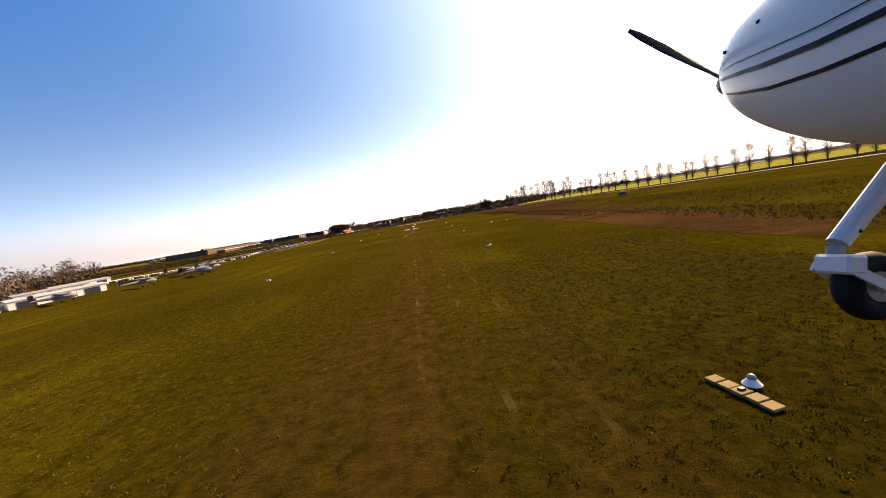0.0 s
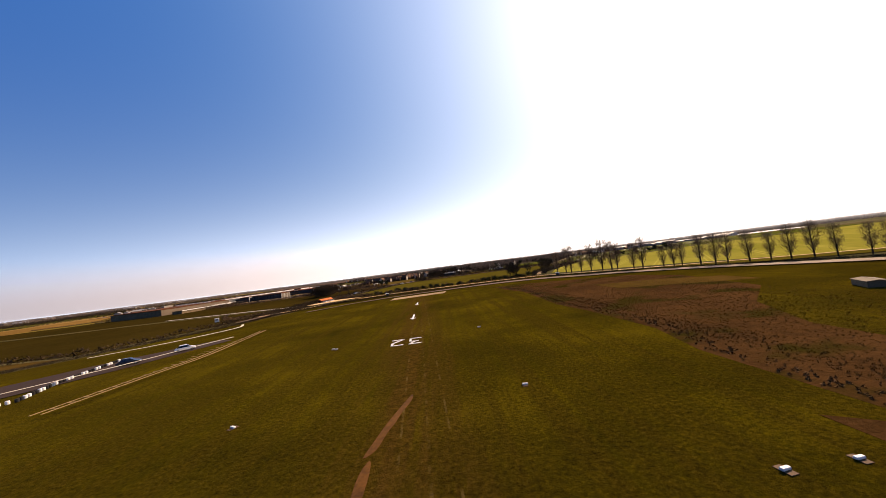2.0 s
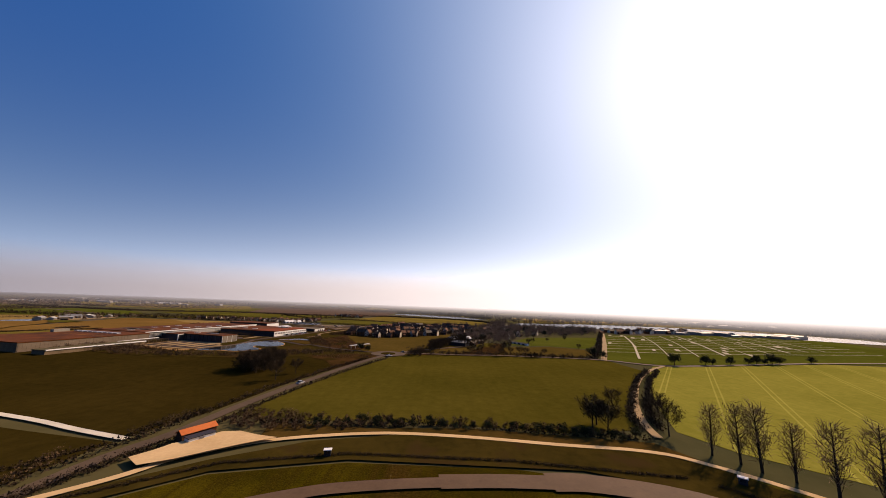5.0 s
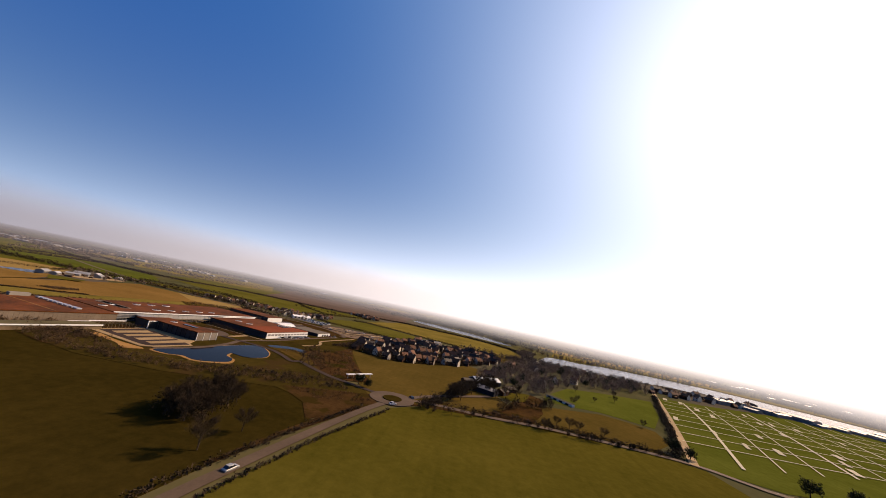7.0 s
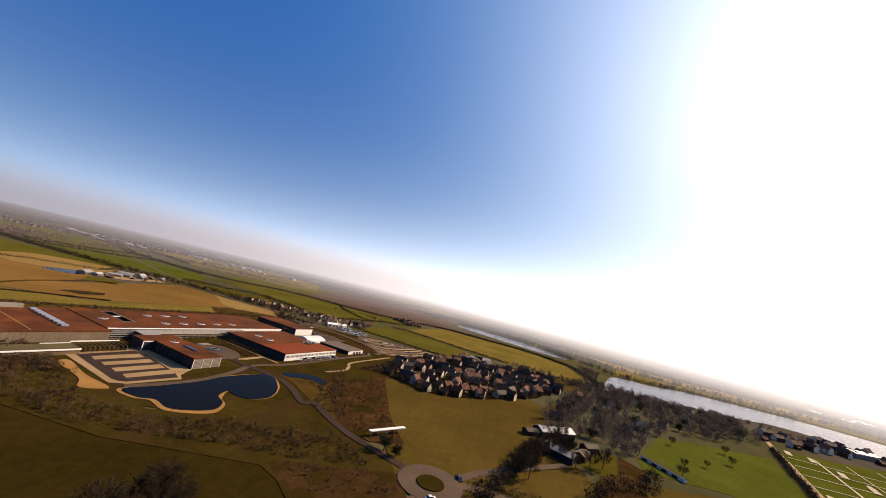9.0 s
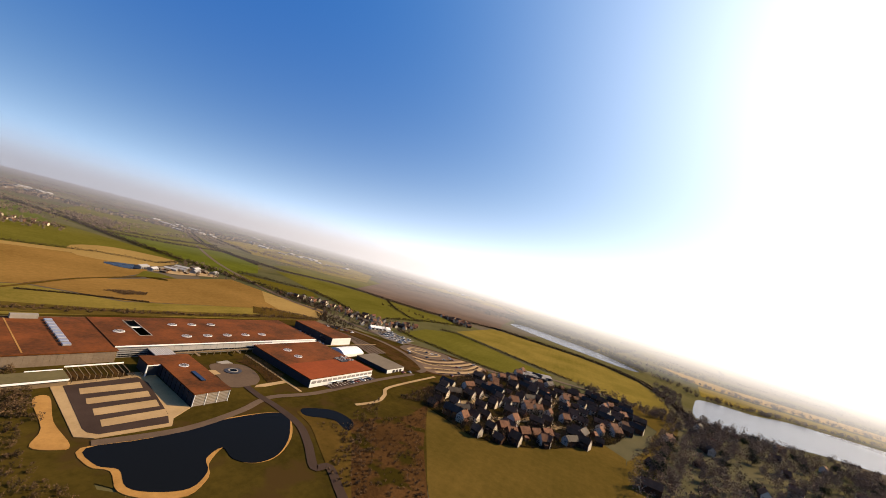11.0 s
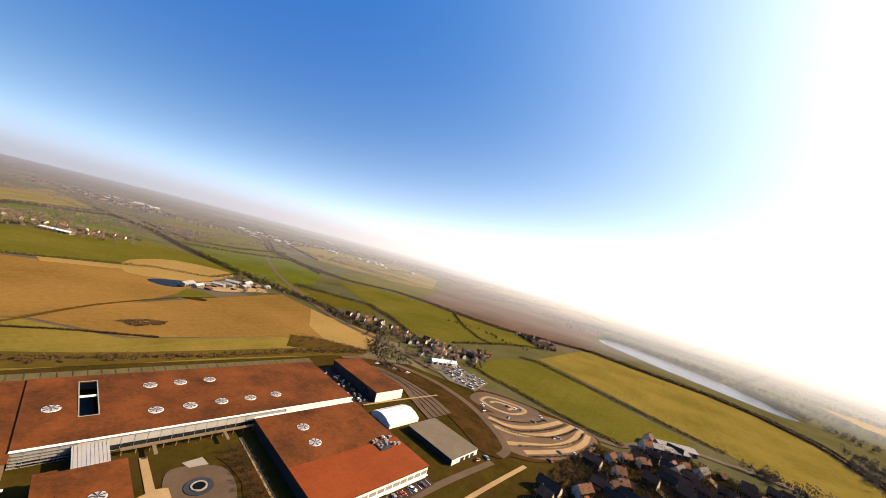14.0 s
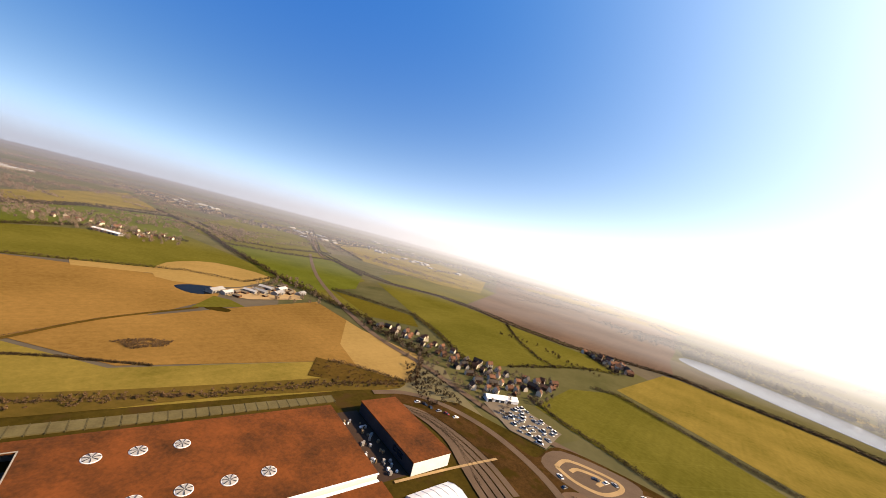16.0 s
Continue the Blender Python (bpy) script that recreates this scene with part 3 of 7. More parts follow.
field([(-200, 902), (-175, 1085), (-155, 1098), (-95, 1082), (-43, 1074), (0, 1066), (46, 1038), (84, 982), (96, 900), (88, 792), (55, 784), (0, 806), (-74, 842), (-130, 872)], 0.10, "meadow", "broad green river meadow")
field([(-640, 928), (-595, 985), (-545, 1018), (-464, 1026), (-395, 1014), (-310, 1016), (-262, 1020), (-215, 972), (-241, 938), (-259, 890), (-285, 813), (-304, 768), (-381, 807)], 0.10, "bright", "large green field beyond the village")
field([(-554, 777), (-442, 829), (-401, 798), (-443, 753)], 0.10, "mid", "small dark green field")
field([(-510, 1060), (-464, 1052), (-395, 1042), (-299, 1048), (-227, 1086), (-165, 1126), (-180, 1250), (-184, 1421), (-223, 2100), (-928, 2458), (-988, 2010), (-640, 1400)], 0.10, "plough", "large brown ploughed field")
field([(-720, 1000), (-650, 972), (-560, 1044), (-512, 1060), (-640, 1395), (-900, 1500)], 0.10, "bright", "green field along the railway")
FIELD_A = [(-413, 490), (-441, 531), (-469, 620), (-495, 716), (-401, 713), (-331, 728), (-296, 675), (-344, 640), (-368, 527)]
field(FIELD_A, 0.10, "stubble", "tan stubble field behind the works")
field([(-430, 714), (-401, 713), (-331, 728), (-296, 675), (-330, 655), (-372, 668)], 0.15, "pale", "pale stubble strip at the field's end")
field([(-640, 380), (-611, 480), (-567, 614), (-563, 641), (-494, 610), (-447, 550), (-414, 488), (-420, 400)], 0.10, "stubble", "golden stubble field")
field([(-568, 661), (-608, 719), (-640, 716), (-604, 613), (-616, 520), (-590, 520)], 0.15, "pale", "pale stubble corner")
field([(-773, 473), (-894, 679), (-699, 716), (-608, 719), (-568, 661), (-604, 613), (-615, 480), (-650, 380)], 0.10, "bright", "green field beyond the stubble")
field([(-412, 486), (-366, 524), (-344, 638), (-300, 668), (-285, 640), (-300, 560), (-330, 480), (-350, 400), (-420, 400)], 0.10, "meadow", "green meadow strip behind the works")
field([(-260, 690), (-300, 640), (-330, 500), (-345, 400), (-230, 416), (-190, 410), (-140, 430), (-110, 445), (-70, 460), (-100, 530), (-120, 578), (-112, 640), (-92, 712), (-190, 700)], 0.07, "lawn", "grass round the works buildings")
BAND = [(-250, 408), (-214, 398), (-181, 397), (-166, 399), (-146, 405), (-119, 418), (-102, 422), (-72, 436), (-77, 440), (-86, 449), (-104, 445), (-132, 431), (-158, 416), (-172, 414), (-194, 415), (-229, 431), (-250, 424)]
field(BAND, 0.12, "scrubfloor", "rough scrubby bank round the lake")
field([(-260, 410), (-190, 394), (-150, 398), (-102, 414), (-80, 405), (-55, 425), (-58, 446), (-84, 452), (-106, 452), (-135, 434), (-160, 420), (-230, 434)], 0.078, "lawn", "rough grass between the scrub and the pasture")
field([(-1250, 700), (-820, 730), (-600, 735), (-450, 740), (-430, 752), (-560, 775), (-640, 900), (-900, 1000)], 0.10, "bright", "green fields along the hedgerow")

field([(-101, 419), (-81, 429), (-60, 439), (-53, 425), (-62, 398), (-67, 382), (-72, 366), (-78, 340), (-80, 340), (-74, 370), (-69, 390), (-72, 384), (-82, 402), (-100, 416)], 0.1, "scrubfloor", "reddish-brown rough ground by the roundabout")
field([(-62, 438), (-74, 458), (-80, 478), (-60, 490), (-40, 478), (-36, 446)], 0.085, "olive", "rough verge by the roundabout")
field([(26, 452), (62, 456), (104, 461), (112, 452), (60, 450), (30, 448)], 0.1, "dark", "dark verge along the lane")
field([(-46, 430), (-34, 446), (-27, 443), (-15, 445), (1, 453), (26, 451), (10, 446), (-30, 440)], 0.1, "scrubfloor", "scrubby verge along the lane")
field([(17, 472), (21, 488), (27, 502), (37, 510), (46, 541), (56, 529), (48, 509), (44, 484), (30, 452), (1, 453)], 0.1, "scrubfloor", "brown woodland floor by the workshops")

field([(-44, 455), (-46, 475), (-34, 498), (-19, 522), (-1, 566), (9, 612), (28, 650), (40, 690), (50, 715), (36, 745), (44, 800), (90, 800), (60, 700), (24, 600), (4, 530), (-14, 480), (-28, 440), (-38, 440)], 0.1, "olive", "rough olive ground under the tree belts")

field([(-566, 577), (-540, 628), (-556, 664), (-606, 708), (-668, 660), (-640, 600)], 0.1, "pale", "pale stubble beside the far farm", 3)

# fields in the middle distance
for pts, mat, label in (([(-773, 472), (-850, 551), (-825, 663), (-1188, 716), (-1103, 560), (-960, 464)], "park", "dark green field beyond the hamlet"),
                        ([(-1142, 456), (-1363, 538), (-1746, 701), (-1250, 711), (-1134, 562), (-980, 463)], "meadow", "pale green field beyond the hamlet"),
                        ([(-1160, 763), (-1700, 1060), (-1760, 1330), (-1408, 1224), (-958, 1023), (-904, 864), (-922, 774)], "bright", "broad green field below the distant town"),
                        ([(-865, 735), (-836, 832), (-840, 958), (-681, 923), (-573, 830), (-544, 730), (-580, 712), (-699, 718)], "park", "green field beside the hedgerow"),
                        ([(-1298, 1235), (-1357, 1461), (-1187, 1789), (-838, 1658), (-620, 1278), (-680, 1178), (-814, 1138), (-916, 1098)], "meadow", "pale green field beyond the railway"),
                        ([(-847, 1871), (-730, 2286), (-413, 2469), (-166, 2700), (-212, 1953), (-390, 1930), (-599, 1903)], "meadow", "pale green field beyond the plough")):
    field(pts, 0.1, mat, label)

# verges outside the airfield hedge
field([(-86, 236), (-77, 250), (-62, 264), (-43, 277), (-20, 284), (0, 284), (25, 281), (49, 278), (62, 269), (92, 240), (86, 228), (64, 244), (45, 259), (26, 266), (-30, 267), (-58, 259), (-76, 243)], 0.1, "lawn", "dark green verge between hedge and lane")
field([(62, 269), (92, 240), (150, 192), (240, 132), (230, 110), (146, 176), (104, 204), (86, 228)], 0.1, "mid", "green verge along the poplar row")
field([(-60, 290), (-30, 288), (0, 291), (30, 288), (54, 285), (62, 270), (49, 278.5), (25, 281), (0, 284), (-22, 284.6), (-43, 280), (-57, 275)], 0.1, "rough", "rough grass beside the sandy lane")

# roads and tracks
road("road", ROAD, 3.9, 0.22, "oldroad", "worn two-lane asphalt road")
road("lane", [(-92, 236), (-80, 248.5), (-74, 256), (-69, 265), (-57, 274.5), (-42.6, 280.4), (-22.8, 284.6), (0, 284), (25, 281), (49, 278.5), (62, 270), (90, 240), (150, 190), (240, 130)], 2.1, 0.20, "sand", "sandy perimeter lane")
road("perimeter_track", [(-44, 247.5), (-37, 251), (-30, 253.8), (-18, 256.4), (-6, 258.2)], 4.2, 0.19, "earth", "packed-earth perimeter track")
road("perimeter_track", [(-8, 258.3), (6, 259.6), (24, 259.8)], 6.0, 0.196, "earth", "packed-earth perimeter track")
road("perimeter_track", [(16, 260), (26, 260), (45, 254.6), (64, 239), (83, 222), (101, 196), (118, 160), (140, 120), (170, 60)], 8.0, 0.20, "earth", "broad packed-earth perimeter track")
road("track", [(-66, 228), (-52, 242), (-43, 248)], 2.6, 0.2, "earth", "narrow packed-earth track")
road("path", [(-90, 273.5), (-109, 278.5), (-131, 285), (-185, 297)], 2.1, 0.16, "chalk", "white chalk farm track")
road("path", [(-185, 297), (-240, 297), (-330, 306)], 1.6, 0.20, "rough", "grassy farm track")
road("track", [(58, 289), (61, 301.6), (69, 321), (79, 340), (99, 373), (124, 406), (148, 429)], 2.6, 0.20, "gravel", "gravel farm track between hedges")
road("track", [(-46, 441), (-30, 447), (7, 448), (37, 452.5), (72, 452.5), (115, 449), (148, 431), (200, 443), (310, 476), (430, 500)], 4.5, 0.24, "oldroad", "narrow lane along the field edge")
road("track", [(115, 448), (150, 522), (195, 620), (237, 714), (262, 770)], 4.5, 0.22, "gravel", "sandy track beside the showground")
road("road", [(-42, 446), (-30, 462), (-14, 478), (10, 500)], 4.0, 0.2, "oldroad", "side road past the meadow")
MAIN = [(-900, 930), (-640, 800), (-418, 724), (-310, 714), (-240, 705), (-197, 712), (-140, 719), (-95, 724), (-60, 775), (20, 795)]
road("road", MAIN, 6.5, 0.22, "oldroad", "main road through the village")
road("footpath", [(-134.8, 631.8), (-143, 594), (-146.8, 569.5), (-142, 558), (-140, 545), (-145.5, 530)], 2.4, 0.2, "gravel", "winding gravel footpath over the lawn")
RAIL = [(-1951, 1513), (-991, 1000), (-800, 957), (-640, 960), (-560, 1030), (-464, 1040), (-395, 1028), (-299, 1034), (-227, 1072), (-159, 1113), (-95, 1096), (-43, 1088), (0, 1080), (50, 1050), (92, 990), (106, 900), (104, 800)]
road("railway", RAIL, 11, 0.3, "scrubfloor", "railway embankment with bare scrub")
road("railway_track", RAIL, 4.2, 0.6, "oldroad", "pale ballast of the railway track")

# roundabout
bm = bmesh.new()
bmesh.ops.create_cone(bm, cap_ends=True, segments=40, radius1=12.4, radius2=12.4, depth=0.5, matrix=pose(-48.6, 440, 0.25))
setting("roundabout", bm, M["oldroad"], "worn asphalt roundabout", "road")
bm = bmesh.new()
bmesh.ops.create_cone(bm, cap_ends=True, segments=40, radius1=5.6, radius2=5.2, depth=0.8, matrix=pose(-48.4, 439.4, 0.4))
setting("traffic_island", bm, M["dark"], "round grassed traffic island", "island")

# lake, ponds, river
LAKE = [(-181.7, 426.5), (-175.9, 442.8), (-171.8, 471), (-162, 492), (-147, 481), (-139, 467), (-140.5, 457.5), (-147.6, 453.8), (-155.7, 455.5), (-153.7, 447.9), (-147.2, 443.9), (-143.6, 435.8), (-148.8, 428.6), (-155.9, 425), (-165, 427.5), (-171, 424.5)]
mid = np.mean(LAKE, 0)
bank = [tuple(np.array(p) + (np.array(p) - mid) / np.linalg.norm(np.array(p) - mid) * (0.7 + 2.4 * max(0.0, (0.5 * (p[0] - mid[0]) - 0.86 * (p[1] - mid[1])) / np.linalg.norm(np.array(p) - mid)) + 0.6 * math.sin(p[0] * 0.9 + p[1] * 0.37))) for p in LAKE]
setting("lake_bank", prism(rounded(bank, 4), 0.0, 0.42), M["straw"], "orange reed bank round the lake", "bank")
setting("lake", prism(rounded(LAKE, 4), 0.1, 0.46), M["lake"], "dark still ornamental lake", "water")
for bank_line in ([(-170, 1325), (-135, 1275), (-90, 1235), (-45, 1195), (0, 1165), (45, 1135), (88, 1112), (113, 1128), (88, 1195), (56, 1255), (10, 1305), (-45, 1345), (-112, 1395), (-160, 1385)],
                  [(118, 845), (140, 826), (168, 826), (205, 848), (245, 868), (300, 876), (360, 905), (420, 885), (452, 850), (560, 790), (700, 720), (760, 860), (600, 1030), (510, 1070), (400, 1072), (310, 1060), (250, 1020), (205, 1015), (172, 1000), (150, 950)]):
    setting("river", prism(rounded(bank_line, 4), 0.0, 0.3), M["river"], "wide pale reach of the river", "water")
setting("farm_pond", prism(rounded([(-534, 586), (-511, 595), (-513, 613), (-536, 622), (-543, 600)], 4), 0.05, 0.34), M["lake"], "small farm pond", "water")
setting("wet_patch", prism(rounded([(-476, 600), (-462, 612), (-456, 606), (-466, 594)], 4), 0.05, 0.32), M["dark"], "dark damp hollow in the stubble", "patch")

# ---------------- the works ----------------
WORKS = pose(-177.2, 525.1, 0, 0, 0, 79)      # local x along the front, local y away from the lake


def works(a, b, z=0.0, turn=0.0):
    return WORKS @ pose(a, b, z, 0, 0, turn)


def walls(parent, w, d, h, mat, t=0.4):
    """Four walls of a hall, open inside."""
    for q in ((0, 0, w, t), (0, d - t, w, d), (0, t, t, d - t), (w - t, t, w, d - t)):
        part("wall", bx(q[0], q[1], 0, q[2], q[3], h), M[mat], parent)


def roof_slab(w, d, z, over=0.35, thick=0.5, hole=None):
    x0, y0, x1, y1 = -over, -over, w + over, d + over
    bm = bmesh.new()
    if not hole:
        return box(bm, x0, y0, z, x1, y1, z + thick)
    a, b, c, e = hole
    outer, inner = ((x0, y0), (x1, y0), (x1, y1), (x0, y1)), ((a, b), (c, b), (c, e), (a, e))
    rows = [[bm.verts.new((*p, h)) for p in ring] for ring, h in ((outer, z), (outer, z + thick), (inner, z + thick), (inner, z))]
    for p, q in zip(rows, rows[1:] + rows[:1]):
        for i in range(4):
            j = (i + 1) % 4
            bm.faces.new((p[i], p[j], q[j], q[i]))
    return bm


def dome_light(parent, x, y, z, r=2.9):
    """A round rooflight: kerb, shallow cap and radial vanes."""
    bm = bmesh.new()
    bmesh.ops.create_cone(bm, cap_ends=True, segments=24, radius1=r * 0.92, radius2=r * 0.9, depth=0.2, matrix=pose(x, y, z + 0.1))
    d = part("rooflight", bm, M["white"], parent, "round white rooflight with dark vanes")
    bm = bmesh.new()
    bmesh.ops.create_uvsphere(bm, u_segments=20, v_segments=8, radius=r * 0.86, matrix=pose(x, y, z + 0.18) @ Matrix.Diagonal((1, 1, 0.08, 1)))
    part("cap", bm, M["palepanel"], d)
    vane = None
    for k in range(7):
        if vane is None:
            vane = part("vane", prism([(r * 0.1, -0.06), (r * 0.84, -0.16), (r * 0.84, 0.16), (r * 0.1, 0.06)], 0.0, 0.16), M["darkwall"], d, "grey vane")
        else:
            vane = part("vane", vane.data, None, d)
        vane.matrix_local = pose(x, y, z + 0.31, 0, 0, k * 360 / 7 + 12)


def strips(parent, name, mat, x0, x1, y, z, n, w, h, d=0.12, facing=1):
    """A row of n upright panels along a wall at y."""
    gap = (x1 - x0) / n
    first = None
    for i in range(n):
        me = first or None
        if me is None:
            bm = bx(-w / 2, -d / 2, 0, w / 2, d / 2, h)
            first = part(name, bm, M[mat], parent)
            first.location = (x0 + gap * (i + 0.5), y, z)
        else:
            o = part(name, first.data, None, parent)
            o.location = (x0 + gap * (i + 0.5), y, z)


def hall(name, label, a, b, w, d, h, wall="darkwall", roof="sedum", hole=None):
    t = thing(name, works(a, b), label, "factory hall")
    walls(t, w, d, h, wall)
    part("roof", roof_slab(w, d, h, hole=hole), M[roof], t)
    return t


def build_works():
    # long main hall
    h = hall("factory_hall", "long factory hall with a red-brown sedum roof and round rooflights", -72, 65, 126.5, 53, 6.0, "cladding", hole=(14.9, 16.5, 20.3, 47))
    for x, y in ((7.5, 25), (38.2, 38), (50, 38.3), (62.6, 38.6), (37.6, 13.9), (49.8, 14), (62.4, 14.2), (75.2, 14.1), (88, 14.4)):
        dome_light(h, x, y, 6.5)
    part("fascia", bx(-0.4, -0.75, 6.05, 126.9, -0.36, 6.68), M["white"], h, "white roof-edge fascia")
    part("end_wall", bx(88, -0.34, 0, 126.6, -0.02, 5.7), M["render"], h, "white rendered wall")
    for k in range(22):
        part("mullion", bx(3 + k * 3.9, -0.2, 0.3, 3.12 + k * 3.9, -0.02, 5.5), M["cladding"], h)
    part("glazing", bx(2, -0.1, 0.6, 87.5, -0.03, 2.5), M["glass"], h)
    part("upper_cladding", bx(15, -0.12, 2.6, 87.5, -0.03, 5.6), M["palepanel"], h, "pale grey upper cladding")
    for k in range(4):
        part("louvre", bx(0.5, -0.5, 1.4 + k * 1.05, 14, -0.16, 1.6 + k * 1.05), M["steel"], h)
    part("courtyard_floor", bx(14.9, 16.5, 0.1, 20.3, 47, 0.3), M["darkwall"], h)
    part("courtyard_kerb", roof_slab(5.4, 30.5, 6.45, 0.35, 0.2, (0.05, 0.05, 5.35, 30.45)), M["concrete"], h).location = (14.9, 16.5, 0)
    part("bridge", bx(14.9, 33, 5.9, 20.3, 34.2, 6.35), M["white"], h, "white walkway across the light well")
    # west wing
    w = hall("factory_wing", "west wing of the factory with pale panelled front and sedum roof", -150, 60, 77.6, 58, 5.6, "timber")
    for k in range(9):
        part("roof_unit", bx(59.5, 9 + k * 5, 6.1, 62.6, 12.4 + k * 5, 7.0, bevel=0.12), M["steel"], w, "pale rooftop ventilation unit")
    part("roof_seam", bx(46, 2, 6.1, 46.5, 56, 6.17), M["straw"], w)
    part("roof_plant", bx(48, 54, 6.1, 58, 57.5, 8.2), M["concrete"], w)
    for k in range(38):
        part("panel", bx(0.4 + k * 2.02, -0.12, 0.2, 2.36 + k * 2.02, -0.02, 5.3), M["panel"], w)
    # front hall with bright orange strip; the side's shade is put into its black walls
    f = hall("factory_hall", "front factory hall with shade-blackened side wall and bright orange sedum strip", 0, -1, 54.5, 62, 5.0)
    part("roof_strip", bx(-0.36, -0.36, 5.5, 54.86, 24.2, 5.58), M["sedum2"], f, "bright orange-red roof planting")
    part("front_wall", bx(0.2, -0.36, 0.0, 54.3, -0.04, 4.9), M["render"], f, "white front with window band")
    for k in range(13):
        part("window", bx(1.2 + k * 4.1, -0.44, 2.4, 4.6 + k * 4.1, -0.37, 3.9), M["cladding"], f)
    for k in range(2):
        part("window", bx(18 + k * 9, -0.5, 0.1, 22 + k * 9, -0.38, 1.9), M["glass"], f)
    part("canopy_edge", bx(16, -1.6, 1.95, 54, -0.45, 2.15), M["white"], f)
    dome_light(f, 16.4, 35.2, 5.5, 3.0)
    dome_light(f, 16.8, 48.2, 5.5, 3.0)
    part("plant_well", bx(40.5, 17.6, 5.6, 47, 23.2, 6.0), M["darkwall"], f)
    for k in range(16):
        x, y = rng.uniform(38, 53), rng.uniform(18, 25)
        part("roof_unit", bx(x, y, 5.58, x + rng.uniform(0.6, 1.8), y + rng.uniform(0.6, 1.6), 6.1 + rng.uniform(0, 0.8)), M["cladding" if k % 3 else "steel"], f)
    part("link_roof", bx(0, 62.4, 4.6, 54, 64.2, 5.2), M["white"], f, "white link roof between halls")
    # east hall
    e = hall("factory_hall", "east factory hall with brown sedum roof and white end wall", 73, 65, 22.5, 53, 6.4)
    part("end_wall", bx(0.1, -0.3, 0, 22.4, -0.02, 6.3), M["render"], e, "white end wall")
    part("side_louvre", bx(-0.2, 8, 2.5, -0.02, 16, 5.0), M["glass"], e)
    # service yard between the halls
    y = thing("service_yard", works(55, 66), "dark asphalt service yard with stacked pallets", "yard")
    part("slab", bx(0, 0, 0.05, 17.6, 54, 0.25), M["asphalt"], y)
    for k in range(46):
        px, py = rng.uniform(1, 15), rng.uniform(0.5, 46)
        s = rng.uniform(0.6, 1.6)
        part("pallet_stack", bx(px, py, 0.25, px + s, py + s, 0.5 + rng.uniform(0.3, 1.4)), M[("white", "steel", "timber", "cladding")[k % 4]], y)
    # low storage shed
    s = thing("storage_shed", works(72.5, -1), "low grey felt-roofed storage shed with white front", "shed")
    walls(s, 22, 33, 3.0, "darkwall")
    part("roof", roof_slab(22, 33, 3.0, 0.3, 0.35), M["felt"], s)
    part("front_wall", bx(0.1, -0.3, 0, 21.9, -0.03, 3.0), M["render"], s, "white front wall")
    for k in range(3):
        part("door", bx(7 + k * 4.4, -0.4, 0, 10 + k * 4.4, -0.32, 2.2), M["darkwall"], s)
    # marquee
    t = thing("marquee", works(63, 37), "white fabric marquee with ridged roof", "tent")
    bm = bmesh.new()
    pts = [(0, 0), (0, 2.4), (4, 4.2), (8.5, 5.0), (13, 4.2), (17, 2.4), (17, 0)]
    vs = [[bm.verts.new((x, q[0], q[1])) for q in pts] for x in (0, 3.8, 7.6, 11.4, 15.2, 19, 22.6)]
    for p, q in zip(vs, vs[1:]):
        for i in range(len(pts) - 1):
            bm.faces.new((p[i], q[i], q[i + 1], p[i + 1]))
    bm.faces.new(vs[0])
    bm.faces.new(vs[-1][::-1])
    part("canopy", bm, M["white"], t)
    for k in range(7):
        bm = bmesh.new()
        x = k * 3.77
        for (y0, z0), (y1, z1) in zip(pts[1:-1], pts[2:]):
            ln = math.hypot(y1 - y0, z1 - z0)
            bmesh.ops.create_cube(bm, size=1, matrix=pose(x, (y0 + y1) / 2, (z0 + z1) / 2 + 0.05, math.degrees(math.atan2(z1 - z0, y1 - y0))) @ Matrix.Diagonal((0.12, ln, 0.12, 1)))
        part("rib", bm, M["steel"], t)
    # covered link and courtyard beam
    c = thing("link_bridge", works(-58.5, 50), "pale ribbed-roof link to the office", "walkway")
    part("roof", bx(0, 0, 4.6, 9.4, 15, 5.0), M["palepanel"], c)
    for k in range(9):
        part("roof_rib", bx(0.5 + k * 1.02, 0.1, 5.0, 0.58 + k * 1.02, 14.9, 5.06), M["steel"], c)
    part("wall", bx(0.6, 0.3, 0, 8.8, 14.7, 4.6), M["darkwall"], c)
    g = thing("pergola", works(-46, 60), "long timber walkway along the courtyard", "pergola")
    part("beam", bx(0, 0, 2.6, 47, 1.6, 2.95), M["timber"], g)
    for k in range(12):
        part("post", bx(0.5 + k * 4.1, 0.6, 0, 0.8 + k * 4.1, 0.9, 2.6), M["timber"], g)
    for k in (9, 33):
        part("cross_beam", bx(k, -6, 2.5, k + 1.2, 0, 2.85), M["timber"], g)
    # office block
    o = thing("office_block", works(-61, 1), "dark glass office block with sedum roof", "office")
    walls(o, 15.5, 48, 5.6, "darkwall")
    part("wing", bx(-5.2, 37.5, 0, -0.02, 49.5, 5.6), M["darkwall"], o)
    part("roof", roof_slab(15.5, 48.5, 5.6), M["sedum"], o)
    part("wing_roof", bx(-5.6, 37.2, 5.6, -0.36, 49.85, 6.1), M["sedum"], o)
    part("porch_frame", bx(-5.8, 36.9, 0, -5.3, 37.4, 5.7), M["white"], o)
    part("porch_frame", bx(-5.8, 36.9, 5.3, 0, 37.18, 5.75), M["white"], o)
    part("front", bx(0.1, -0.3, 0.2, 15.4, -0.03, 5.5), M["panel"], o, "slatted grey-brown front")
